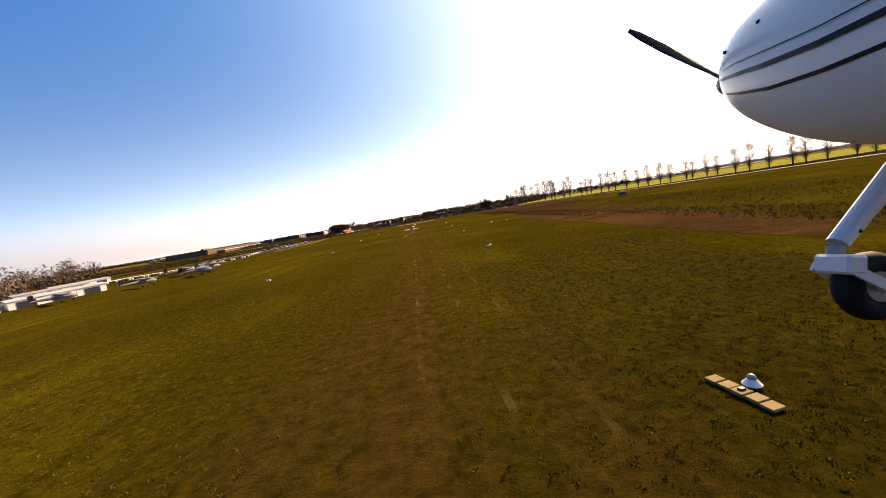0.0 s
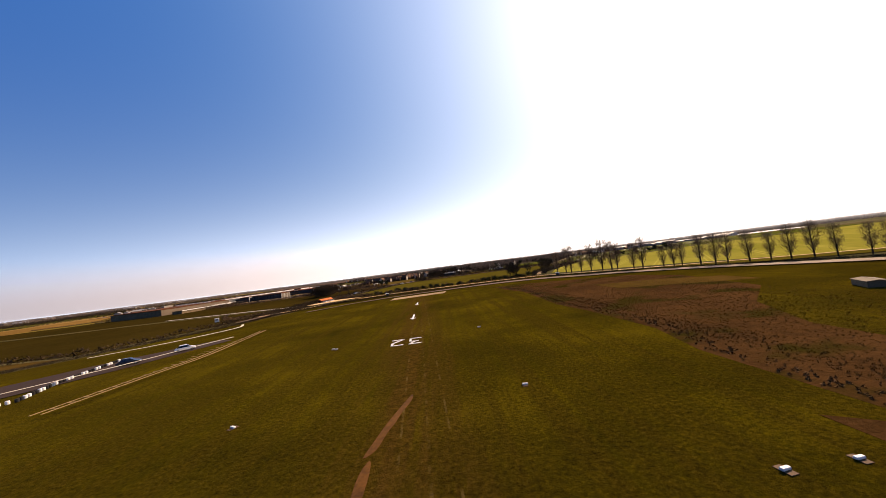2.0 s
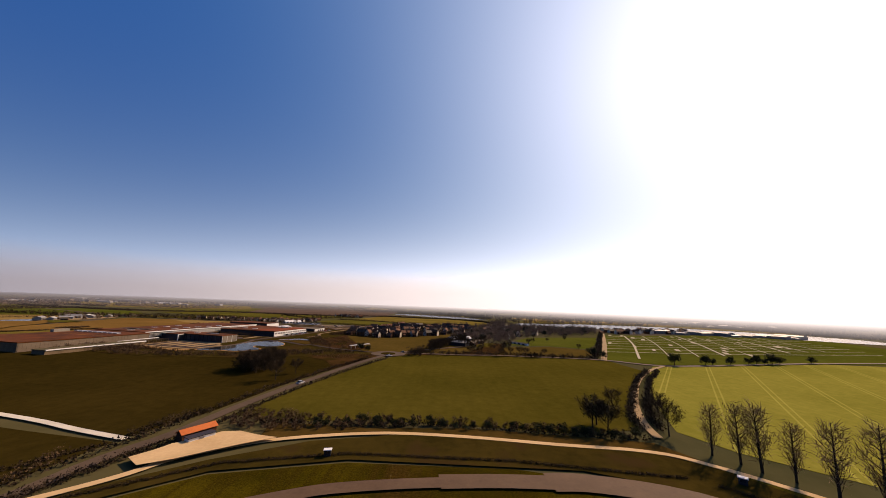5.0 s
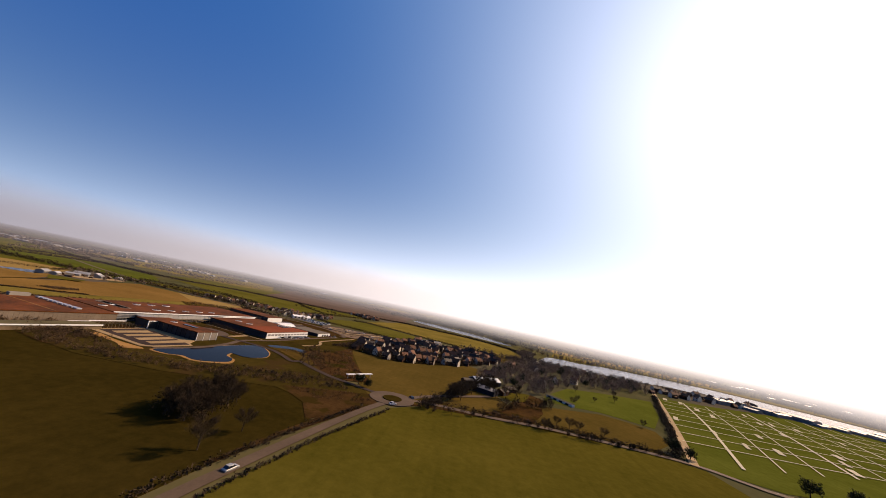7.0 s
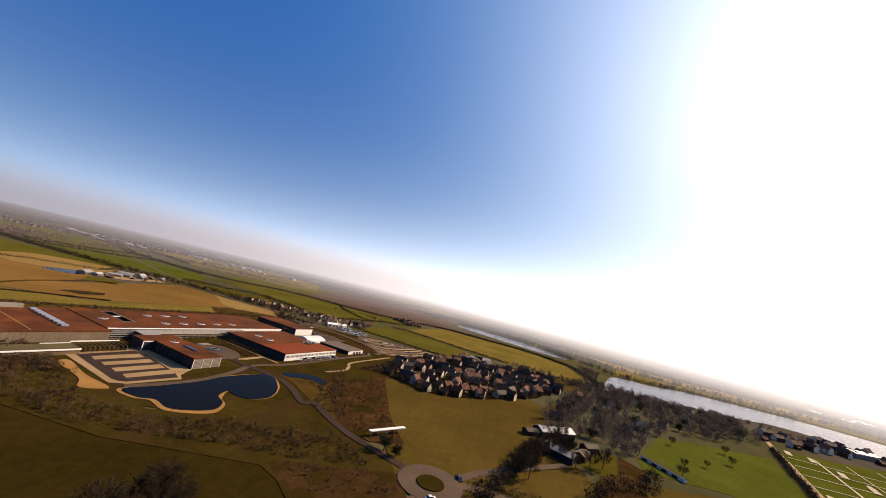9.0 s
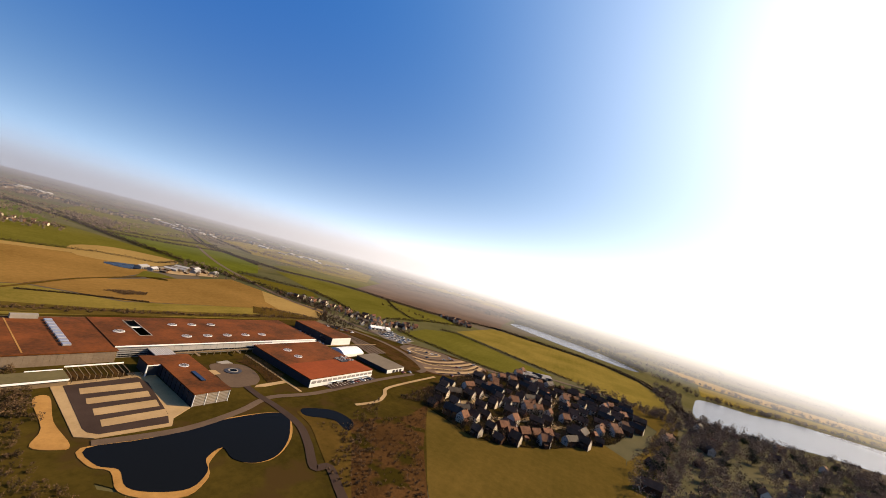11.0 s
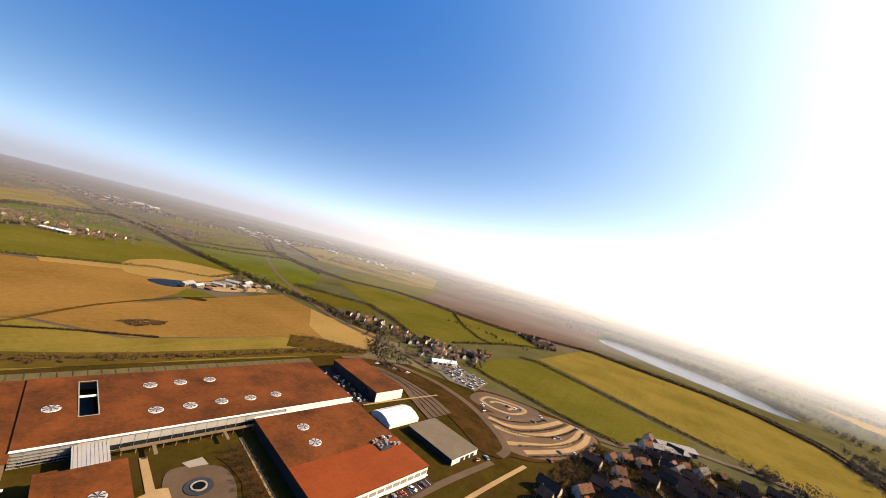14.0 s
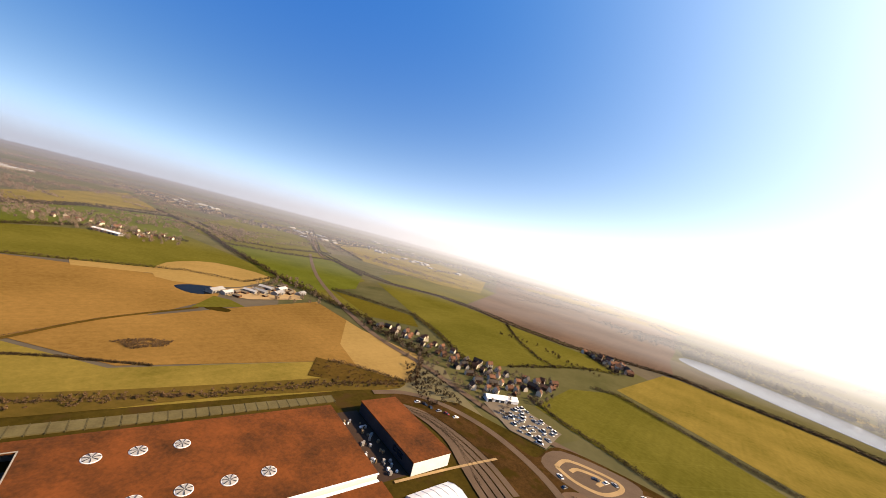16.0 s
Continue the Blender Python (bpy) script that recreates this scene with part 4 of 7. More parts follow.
    for i in range(3):
        for k in range(7):
            part("slat", bx(0.3 + i * 5.05, -0.44, 0.5 + k * 0.7, 5.0 + i * 5.05, -0.31, 0.85 + k * 0.7), M["concrete"], o)
    for k in range(4):
        part("mullion", bx(k * 5.05, -0.6, 0.1, 0.22 + k * 5.05, -0.31, 5.5), M["white"], o)
    for k in range(9):
        part("side_mullion", bx(-0.2, 1 + k * 4.2, 0.2, -0.03, 1.25 + k * 4.2, 5.4), M["glass"], o)
    dome_light(o, 8, 32.5, 6.1, 2.4)
    part("roof_slot", bx(7.6, 11.5, 6.1, 9.4, 23.5, 6.55), M["glass"], o)
    # low block
    b = thing("low_block", works(-150, 37), "low gravel-roofed block with white parapet", "building")
    walls(b, 57, 10.5, 2.6, "timber")
    part("roof", roof_slab(57, 10.5, 2.6, 0.2, 0.3), M["khaki"], b)
    part("parapet", bx(0, -0.6, 2.5, 57, -0.22, 3.15), M["white"], b)
    part("parapet", bx(46, 10.75, 2.5, 57, 11.2, 3.15), M["white"], b)
    q = thing("planted_pergola", works(-92, 40), "dark planted pergola with a white back beam", "pergola")
    part("bed", bx(0.1, 0, 0.05, 20, 11, 0.5), M["scrubfloor"], q)
    part("beam", bx(0, 11.1, 2.5, 20.5, 11.6, 3.0), M["white"], q, "white painted beam")
    for k in range(11):
        part("rafter", bx(0.3 + k * 1.95, 0.5, 2.4, 0.5 + k * 1.95, 11.05, 2.6), M["timber"], q)
        part("post", bx(0.3 + k * 1.95, 0.5, 0.5, 0.5 + k * 1.95, 0.7, 2.4), M["timber"], q)
    # pergola along the back of the works
    k0 = thing("service_screen", works(-150, 131), "long slatted timber service screen", "screen")
    for k in range(42):
        part("panel", bx(k * 5.1, 0, 0.1, k * 5.1 + 4.8, 7, 0.7), M["khaki"], k0)
        part("fin", bx(k * 5.1 + 4.82, -0.5, 0.1, k * 5.1 + 5.0, 7.3, 0.85), M["khaki"], k0)


build_works()
def on_works(pts):
    return [tuple(works(a, b).translation.xy) for a, b in pts]


setting("terrace_walk", prism(on_works([(-98, 37), (-93, 40), (-68, 44), (-62, 42), (-61.5, 0), (-70, -6), (-72.5, -11.6), (-94.5, -9.4), (-99, -5.7)]), 0.0, 0.44), M["gravel"], "sandy walk round the car park terrace", "pavement")
setting("terrace", prism(on_works([(-94.4, 36.5), (-69.4, 37.8), (-67.5, 30), (-70.6, -2), (-72.8, -9.2), (-93, -7.3), (-95.4, -4.6), (-96.1, -1.5)]), 0.0, 0.5), M["asphalt"], "dark asphalt car park terrace", "pavement")
for b0, b1 in ((32.0, 26.4), (21.8, 16.8), (12.2, 6.7), (2.6, -2.6)):
    tagged(part("parking_strip", prism(on_works([(-90.5, b0), (-70.2, b0 - 0.2), (-71, b1 - 0.9), (-91.2, b1)]), 0.2, 0.56), M["gravel"]), "sand-coloured block parking strip", "paving", "parking strips", "structure")
setting("sand_bank", prism(rounded(on_works([(-109, -6.6), (-105, 4), (-104, 27), (-99.4, 27.6), (-101.6, 7), (-100.6, -10.5), (-104.1, -11.5)]), 4), 0.0, 0.46), M["straw"], "bare sandy bank between lake and terrace", "bank")


def paving(name, pts, z, mat, label, curve=0):
    q = [tuple(works(a, b).translation.xy) for a, b in pts]
    return setting(name, prism(rounded(q, curve) if curve else q, 0.0, z), M[mat], label, "pavement")


paving("plaza", [(-36, 39.4), (-33, 46), (-25.4, 45.5), (-17.2, 40.5), (-15.6, 30.4), (-18.2, 20), (-21.8, 14.9), (-26.2, 12.5), (-37.4, 13.6), (-37.4, 26.2)], 0.42, "oldroad", "brown-grey gravel plaza with rounded edge", 3)
paving("pavement", [(-40.6, 57), (-38.2, 57), (-38, 38), (-34.6, 37), (-34.4, 31), (-42.6, 31), (-42.6, 36.4), (-40.6, 37)], 0.45, "gravel", "pale slab path beside the office")
paving("pavement", [(-42, 31), (-37.6, 31), (-38.2, 14), (-42, 14)], 0.436, "scrubfloor", "brown planting bed beside the plaza")
paving("pavement", [(-29, 48.6), (-22.2, 49.4), (-21.2, 44.4), (-27.4, 44.9)], 0.45, "concrete", "pale concrete slabs behind the fountain")
paving("pavement", [(-24.7, 11.8), (-8, 12.2), (-8, 9.2), (-21.9, 8.6), (-26.8, 9.8)], 0.45, "gravel", "pale path across the courtyard")
paving("courtyard_bed", [(-18, 48), (-7.2, 50), (-7.4, 12.4), (-17.4, 12.2), (-16, 20), (-13.8, 30), (-15.4, 41)], 0.40, "scrubfloor", "brown bark bed under the courtyard trees")
paving("pavement", [(-7, 57), (-5.6, 57), (-6.4, -4), (-8, -4)], 0.45, "gravel", "pale edge path along the front hall")
paving("parking_bay", [(11, -2.2), (54.7, -1.8), (54.3, -6.8), (13, -8.6)], 0.5, "asphalt", "dark asphalt parking bays before the hall")
for k in range(15):
    x = 13.5 + k * 2.8
    paving("bay_line", [(x, -2.4), (x + 0.14, -2.4), (x + 0.14, -6.4), (x, -6.4)], 0.512, "white", "thin white parking bay line")
setting("drive", ribbon(rounded(on_works([(-30, 12), (-30.2, 0), (-28.9, -12.7), (-29.6, -33), (-35.7, -48.5), (-43.5, -62.8)]) + [(-120, 474.7), (-105.8, 464.5), (-90, 455), (-74, 449), (-60, 444)], 5, False), 3.6, 0.48), M["asphalt"], "winding dark works drive past the pond", "road")
setting("rough_slope", prism([(-148, 496), (-118, 545), (-117, 574), (-98, 521), (-82, 488), (-66, 463), (-80, 455), (-98, 461), (-112, 472), (-127, 490)], 0.1, 0.34), M["heath"], "brown rough grass slope beside the meadow", "grass")
setting("drive", ribbon(rounded([tuple(works(a, b).translation.xy) for a, b in ((-96, -12), (-70, -16), (-45, -11), (-26, -4), (0, -9), (54, -8), (97, -10))], 4, False), 3.6, 0.47), M["oldroad"], "pale service drive along the front", "road")


setting("pond_margin", prism(rounded([(-160, 499), (-146, 493), (-131, 482), (-112, 468), (-102, 464), (-112, 478), (-124, 496), (-134, 507), (-144, 504)], 4), 0.1, 0.37), M["rough"], "straw-coloured grass between drive and pond", "grass")
setting("pond", prism(rounded([(-160, 503), (-151, 513), (-142, 514.5), (-134, 511.5), (-131, 504), (-134.5, 503.5), (-143, 506), (-154, 498.5)], 4), 0.0, 0.43), M["lake"], "narrow dark curved pond", "water")


def fountain():
    f = thing("fountain", works(-26.5, 33.5), "round stone fountain ring in the plaza", "fountain")
    for r0, r1, z, mat, nm in ((4.5, 2.85, 0.62, "darkwall", "outer_ring"), (2.6, 2.0, 0.85, "concrete", "inner_ring")):
        bm = bmesh.new()
        lo = [(math.cos(i * math.tau / 36), math.sin(i * math.tau / 36)) for i in range(36)]
        ring = [[bm.verts.new((x * r, y * r, h)) for x, y in lo] for r, h in ((r0, 0.1), (r0, z), (r1, z), (r1, 0.1))]
        for p, q in zip(ring, ring[1:]):
            for i in range(36):
                j = (i + 1) % 36
                bm.faces.new((p[i], p[j], q[j], q[i]))
        part(nm, bm, M[mat], f)
    bm = bmesh.new()
    bmesh.ops.create_circle(bm, cap_ends=True, segments=36, radius=1.95, matrix=pose(0, 0, 0.7))
    part("basin_water", bm, M["lake"], f)


fountain()


# ---------------- trees ----------------
def limb(bm, a, b, r0, r1, sides=5):
    a, b = Vector(a), Vector(b)
    turn = (b - a).to_track_quat("Z", "Y").to_matrix().to_4x4()
    bmesh.ops.create_cone(bm, cap_ends=False, segments=sides, radius1=r0, radius2=r1, depth=(b - a).length, matrix=Matrix.Translation((a + b) / 2) @ turn)


def twigs(rnd, a, b, n, size, spread):
    """Thin slivers round a branch from a to b."""
    v = []
    a, b = np.array(a, float), np.array(b, float)
    for _ in range(n):
        p = a + (b - a) * rnd.random() + rnd.normal(size=3) * spread
        d = (b - a) / (np.linalg.norm(b - a) + 1e-6) + rnd.normal(size=3) * 0.7
        d = d / np.linalg.norm(d) * size * rnd.uniform(0.6, 1.4)
        side = np.cross(d, rnd.normal(size=3))
        side = side / (np.linalg.norm(side) + 1e-6) * size * 0.034
        v += [p - side, p + side, p + d]
    return v


def bare_tree(seed, height, spread, kind, label, leader=0.9, branches=16, twig=26, start=0.22, lift=(0.16, 0.34), mat="twig", limbs=True):
    """A leafless tree: tapered trunk with limbs, and a crown of fine twigs."""
    rnd = np.random.default_rng(seed)
    t = thing(kind, pose(0, 0, -300), label, "tree", "")
    bm = bmesh.new()
    top = Vector((rnd.normal(0, 0.3), rnd.normal(0, 0.3), height * leader))
    limb(bm, (0, 0, 0), top * 0.45, height * 0.022, height * 0.014, 7)
    limb(bm, top * 0.45, top, height * 0.014, height * 0.003, 7)
    bmesh.ops.remove_doubles(bm, verts=bm.verts[:], dist=height * 0.002)
    v = []
    for k in range(branches):
        f = start + (0.92 - start) * k / branches + rnd.uniform(-0.03, 0.03)
        base = top * f
        az = k * 2.4 + rnd.uniform(-0.5, 0.5)
        out = spread * (1.0 - 0.55 * abs(f - 0.5) * 2) * rnd.uniform(0.7, 1.15)
        rise = height * rnd.uniform(*lift) * (1.9 - 1.5 * f)
        tip = base + Vector((math.cos(az) * out, math.sin(az) * out, rise))
        tip.z = min(tip.z, height * rnd.uniform(0.9, 1.05))
        knee = base.lerp(tip, 0.5) + Vector((0, 0, -rise * 0.12))
        if limbs:
            limb(bm, base, knee, height * 0.006, height * 0.0035, 4)
            limb(bm, knee, tip, height * 0.0035, height * 0.001, 4)
        v += twigs(rnd, knee, tip, twig, height * 0.11, height * 0.035)
    part("trunk", bm, M["bark"], t)
    v = np.array(v)
    part("crown", fast_mesh("crown", v, np.arange(len(v)).reshape(-1, 3), M[mat]), None, t)
    return t


def round_tree(seed, height, radius, mat, kind, label, clumps=34):
    """A dense rounded tree or bush: short trunk, limbs, and a crown of many small sprays."""
    rnd = np.random.default_rng(seed)
    t = thing(kind, pose(0, 0, -300), label, "tree")
    bm = bmesh.new()
    limb(bm, (0, 0, 0), (0, 0, height * 0.5), height * 0.035, height * 0.018, 7)
    c = []
    for k in range(clumps):
        d = rnd.normal(size=3)
        d /= np.linalg.norm(d)
        q = np.array((0, 0, height * 0.56)) + d * (radius, radius, height * 0.4) * rnd.uniform(0.35, 1.0)
        c.append(q)
        if k % 4 == 0:
            limb(bm, (0, 0, height * 0.3), q, height * 0.012, height * 0.004, 4)
    v, f = flakes(c, np.full((clumps, 3), radius * 0.3), 26, radius * 0.14)
    part("trunk", bm, M["bark"], t)
    part("crown", fast_mesh("crown", v, f, M[mat]), None, t)
    return t


def plant(kinds, spots, group, low=0.8, high=1.2):
    """Sets copies of the given trees on plan spots; the first ones take the originals."""
    for i, p in enumerate(spots):
        src = kinds[i % len(kinds)]
        m = pose(p[0], p[1], 0, 0, 0, float(rng.uniform(0, 360)))
        s = float(rng.uniform(low, high))
        if i < len(kinds) and src.location.z < -100:
            src.matrix_world = m
            src.scale = (s, s, s)
            o = src
        else:
            o = copy_thing(src, m)
            o.scale = (s, s, s)
        tagged(o, group=group)


poplars = [bare_tree(20 + k, 14.5, 2.5, "poplar_tree", "tall bare poplar in a roadside row", 1.0, 40, 22, 0.06, (0.11, 0.19), mat="poplar") for k in range(4)]
row = along([(66, 278), (72, 269), (79, 259), (87, 247), (93, 237)], 4.8)
plant(poplars, row + rng.normal(0, 0.9, row.shape), "poplar row", 0.85, 1.15)
row = along([(97, 229), (110, 207), (128, 191), (137, 172), (145, 155), (160, 130), (180, 100), (205, 70)], 5.0)
plant(poplars, row + rng.normal(0, 1.0, row.shape), "further poplar row", 0.68, 0.95)
oaks = [bare_tree(40 + k, 9.5, 4.0, "bare_tree", "leafless broad-crowned tree in winter", 0.8, 24, 80, mat="hedge") for k in range(4)]
plant(oaks, np.vstack([scatter([(-121, 368), (-116, 357), (-101, 359), (-98, 375), (-103, 388), (-117, 386)], 5.0),
                       scatter([(-22, 462), (-8, 470), (22, 520), (10, 540), (0, 520), (-14, 490)], 6.5),
                       np.array([(44, 292), (41, 296), (58, 318), (66, 306), (72, 312), (63, 292), (-86, 345), (-84, 362), (22, 505), (30, 512), (14, 500)])]), "bare trees by the fields")
bushes = [round_tree(60 + k, 3.4, 2.1, "green", "evergreen_bush", "dense dark evergreen bush at the field edge") for k in range(3)]
line = along([(-48, 288.5), (-30, 291.5), (-8, 292), (14, 291), (36, 288.5), (50, 287.5)], 3.4)
plant(bushes, line + rng.normal(0, 0.8, line.shape), "field edge bushes", 0.5, 1.05)
domes = [round_tree(70 + k, 8.5, 4.2, "green", "evergreen_tree", "dark rounded evergreen tree by the lane", 46) for k in range(2)]
plant(domes, np.array([(162, 438), (189, 444), (196, 446), (212, 449), (230, 454), (238, 456), (246, 458), (254, 460), (262, 462), (300, 474), (44, 300), (119, 458), (114, 466), (-66, 450), (-72, 452)]), "rounded lane trees", 0.6, 1.1)

# hedges
hedge([(-150, 118), (-111, 173), (-93, 201), (-86, 218), (-83, 232), (-77, 247), (-58, 262.5), (-31, 269.8), (9, 269.5), (49, 264)], 1.1, 0.95, "hedge", "low dark clipped hedge round the airfield", 0.4, 80, 0.17, 0.05)
hedge([(54, 261), (69, 245), (81, 234), (89, 229), (104, 205), (122, 175), (148, 128), (190, 60)], 1.1, 0.95, "hedge", "low dark clipped hedge along the perimeter track", 0.4, 80, 0.17, 0.05)
hedge([(-96, 210), (-93, 240), (-91, 258), (-87, 278), (-85, 300), (-82, 318), (-79, 336), (-69, 378), (-58, 415)], 2.0, 2.0, "hedge", "bare brown roadside hedge")
hedge([(-88, 240), (-81, 262), (-76, 283), (-74, 300), (-69, 334), (-59, 377), (-46, 420)], 1.4, 1.3, "hedge", "low bare roadside hedge")
hedge([(-86, 236), (-84.4, 249), (-82.6, 258), (-81, 267), (-78, 271)], 2.6, 1.7, "hedge", "dark bare brush between road and yard", 0.9, 50, 0.3)
hedge([(-110, 246), (-99.6, 256), (-92.5, 270)], 1.2, 1.0, "hedge", "low dark field hedge by the chalk track", 0.8, 40, 0.3)
hedge([(-91, 277), (-89.5, 286), (-87.6, 293), (-84.8, 297)], 3.0, 2.2, "hedge", "dark bare brush beside the road", 0.9, 50, 0.35)
hedge([(-124, 262), (-112, 243), (-99, 232), (-93, 250), (-97, 264)], 2.6, 1.9, "scrub", "bare scrub by the road bend", 1.6, 40, 0.4)
hedge([(-420, 205), (-250, 190), (-150, 176), (-112, 182), (-96, 222)], 2.2, 2.0, "hedge")
hedge([(-62, 290), (-40, 289), (-10, 293), (20, 290), (54, 287)], 2.2, 1.6, "hedge", "bare scrub at the field edge")
for side in (-3.4, 3.4):
    hedge([(60 + side, 296), (64 + side, 310), (72 + side, 324), (82 + side, 341), (102 + side, 374), (126 + side, 405)], 3.0, 2.5, "hedge", "thick bare hedge beside the farm track", 1.0, 40, 0.5)
hedge([(-32, 452), (7, 453), (37, 457), (72, 457), (112, 454)], 3.0, 2.6, "hedge", "thick bare hedge along the lane", 1.4, 40)
hedge([(112, 456), (147, 528), (192, 626), (230, 706)], 3.0, 3.0, "hedge", "bare tree belt beside the showground", 1.8, 40, 0.7)
hedge([(-216, 868), (-196, 880), (-140, 858), (-76, 832), (-20, 812)], 4.0, 3.0, "hedge", "bare hedgerow between pastures", 1.3, 44, 0.6)
hedge([(-238, 762), (-205, 748), (-180, 744), (-140, 732), (-92, 726)], 3.0, 2.4, "hedge", "thick bare hedge along the main road", 1.0, 44, 0.5)
hedge([(-1300, 705), (-1000, 735), (-810, 722), (-583, 722), (-430, 742), (-400, 730), (-330, 732)], 4.0, 4.0, "hedge", "bare tree-lined hedgerow", 3.0, 34, 1.2)
hedge([(-560, 778), (-446, 834), (-380, 808), (-304, 766), (-280, 745)], 3.5, 3.0, "hedge", "bare hedgerow", 2.5, 30, 0.9)
hedge([(-397, 477), (-386, 504), (-364, 541)], 1.9, 1.3, "hedge", "low dark field hedge", 0.5, 44, 0.4, 0.15)
road("track", [(-380, 440), (-412, 488), (-441, 528), (-467, 589)], 3.0, 0.2, "rough", "grassy farm track between the stubble fields")
hedge([(-415, 487), (-443, 528), (-469, 588)], 1.0, 0.7, "scrub", "rough dead grass along the farm track", 0.8, 24, 0.3)
hedge([(-344, 640), (-330, 655), (-296, 676), (-300, 690), (-331, 728)], 2.4, 1.5, "scrub", "bare thicket at the field corner", 1.8, 34, 0.6)
hedge([(-420, 420), (-356, 440), (-340, 500), (-324, 560), (-312, 630), (-296, 668)], 2.6, 1.3, "scrub", "bare scrub strip behind the works", 1.2, 40, 0.45)
hedge([(-616, 478), (-604, 612), (-568, 661), (-608, 719)], 2.4, 2.0, "hedge", "bare field hedge", 2.5, 24, 0.7)
hedge([(-285, 813), (-259, 890), (-241, 938), (-215, 972), (-262, 1018)], 3.0, 2.4, "hedge", "bare field hedge", 3.0, 24, 0.9)
hedge([(-395, 1010), (-330, 930), (-285, 890), (-262, 882)], 2.5, 2.0, "hedge", "bare field hedge", 3.0, 24, 0.9)
hedge([(-175, 1098), (-155, 1106), (-95, 1088), (-43, 1080), (0, 1072), (48, 1042), (88, 985)], 3.0, 2.4, "hedge", "bare riverside scrub", 3.0, 30, 1.0)
for off in (-8, 8):
    hedge([(x + off * 0.4, y + off) for x, y in RAIL], 3.0, 1.9, "hedge", "bare trackside scrub", 3.0, 26, 0.9)
wood("scrub", [(-402, 528), (-403, 545), (-396, 558), (-389, 553), (-388, 536)], 1.0, 1.2, "scrub", "clump of dead scrub in the stubble", 30, 0.4)

for line in ([(-960, 464), (-1103, 560), (-1188, 716)], [(-980, 463), (-1134, 562), (-1250, 711)], [(-1160, 763), (-922, 774), (-904, 864), (-958, 1023)], [(-865, 735), (-836, 832), (-840, 958), (-681, 923)], [(-916, 1098), (-1298, 1235), (-1357, 1461)], [(-773, 472), (-850, 551), (-825, 663)]):
    hedge(line, 3.4, 3.0, "hedge", "bare field hedge in the middle distance", 3.0, 28, 1.1)

# scrub and woods
field([(-372, 436), (-348, 500), (-332, 568), (-318, 640), (-304, 674), (-292, 664), (-304, 622), (-320, 560), (-330, 496), (-352, 434)], 0.1, "olive", "olive-brown rough strip behind the works", 3)
field([(-352, 634), (-331, 652), (-300, 672), (-294, 664), (-308, 640), (-328, 614)], 0.1, "rough", "rough field corner behind the works")
wood("scrub", [(-350, 633), (-331, 650), (-300, 669), (-295, 660), (-310, 640), (-328, 617)], 4.2, 1.3, "scrub", "dead bramble in the field corner", 30, 0.45)
wood("scrub", BAND, 2.0, 2.2, "scrub", "bare brown scrub round the lake", 40, 0.28)
wood("scrub", BAND, 5.0, 2.8, "hedge", "dark bare bushes round the lake", 60, 0.35)
wood("scrub", [(-100, 419), (-80, 411), (-56, 427), (-64, 437)], 2.2, 1.0, "scrub", "low dead bramble by the roundabout", 30, 0.25)
wood("scrub", [(-118, 470), (-100, 470), (-116, 505), (-130, 530), (-142, 552), (-140, 520), (-128, 494)], 2.6, 2.0, "scrub", "scattered bare scrub on the lakeside bank", 30, 0.4)
wood("scrub", [(-118, 575), (-126, 600), (-116, 650), (-104, 700), (-94, 705), (-100, 660), (-110, 610), (-112, 585)], 2.2, 2.6, "scrub", "bare thicket beside the estate", 34, 0.5)
wood("scrub", [(-320, 420), (-255, 432), (-205, 424), (-240, 404), (-330, 400)], 2.4, 3.0, "scrub", "bare scrub at the works corner", 34, 0.55)
wood("woodland", [(0, 530), (5, 582), (28, 650), (50, 715), (90, 790), (107, 815), (150, 826), (205, 812), (270, 826), (231, 719), (183, 681), (116, 648), (93, 610), (57, 547), (46, 546), (28, 560), (10, 545)], 8.0, 9.5, "twig", "bare brown woodland beside the estate", 170, 0.7, 0.9)
wood("tree_belt", [(-35, 436), (-20, 474), (-3, 528), (4, 528), (-12, 474), (-28, 436)], 2.7, 6.2, "hedge", "dark bare tree belt beside the meadow", 90, 0.5)
wood("tree_belt", [(-34, 430), (-15, 436), (8, 447), (34, 446), (62, 447), (110, 452), (110, 456), (62, 452), (34, 451), (8, 452), (-15, 441), (-34, 436)], 3.4, 4.2, "hedge", "dark bare tree belt along the lane", 80, 0.5)
wood("tree_belt", [(3, 461), (15, 478), (24, 488), (40, 500), (57, 524), (60, 510), (46, 492), (28, 478), (10, 458)], 4.5, 6.5, "hedge", "bare trees between the paddocks", 90, 0.6)
plant(oaks, np.array([(47, 463), (54, 462), (59, 461), (138, 600), (37, 450), (73, 460), (122, 515), (90, 560), (110, 575), (80, 540), (104, 610), (150, 630)]), "scattered parkland trees", 0.5, 0.8)
wood("woodland", [(-20, 790), (40, 760), (90, 740), (130, 780), (150, 830), (110, 840), (60, 790), (10, 800)], 6.5, 8.0, "twig", "bare trees round the estate", 110, 0.8)
wood("woodland", [(-430, 725), (-300, 705), (-232, 700), (-220, 760), (-240, 830), (-280, 790), (-340, 770)], 9.0, 6.0, "twig", "bare village trees", 90, 0.7)
wood("woodland", [(-330, 700), (-268, 660), (-256, 690), (-300, 715)], 4.0, 3.6, "hedge", "bare scrub by the village", 50, 0.6)
wood("woodland", [(-620, 745), (-500, 745), (-470, 690), (-520, 640), (-590, 700)], 12, 6.0, "twig", "bare trees round the farm", 80, 0.8)
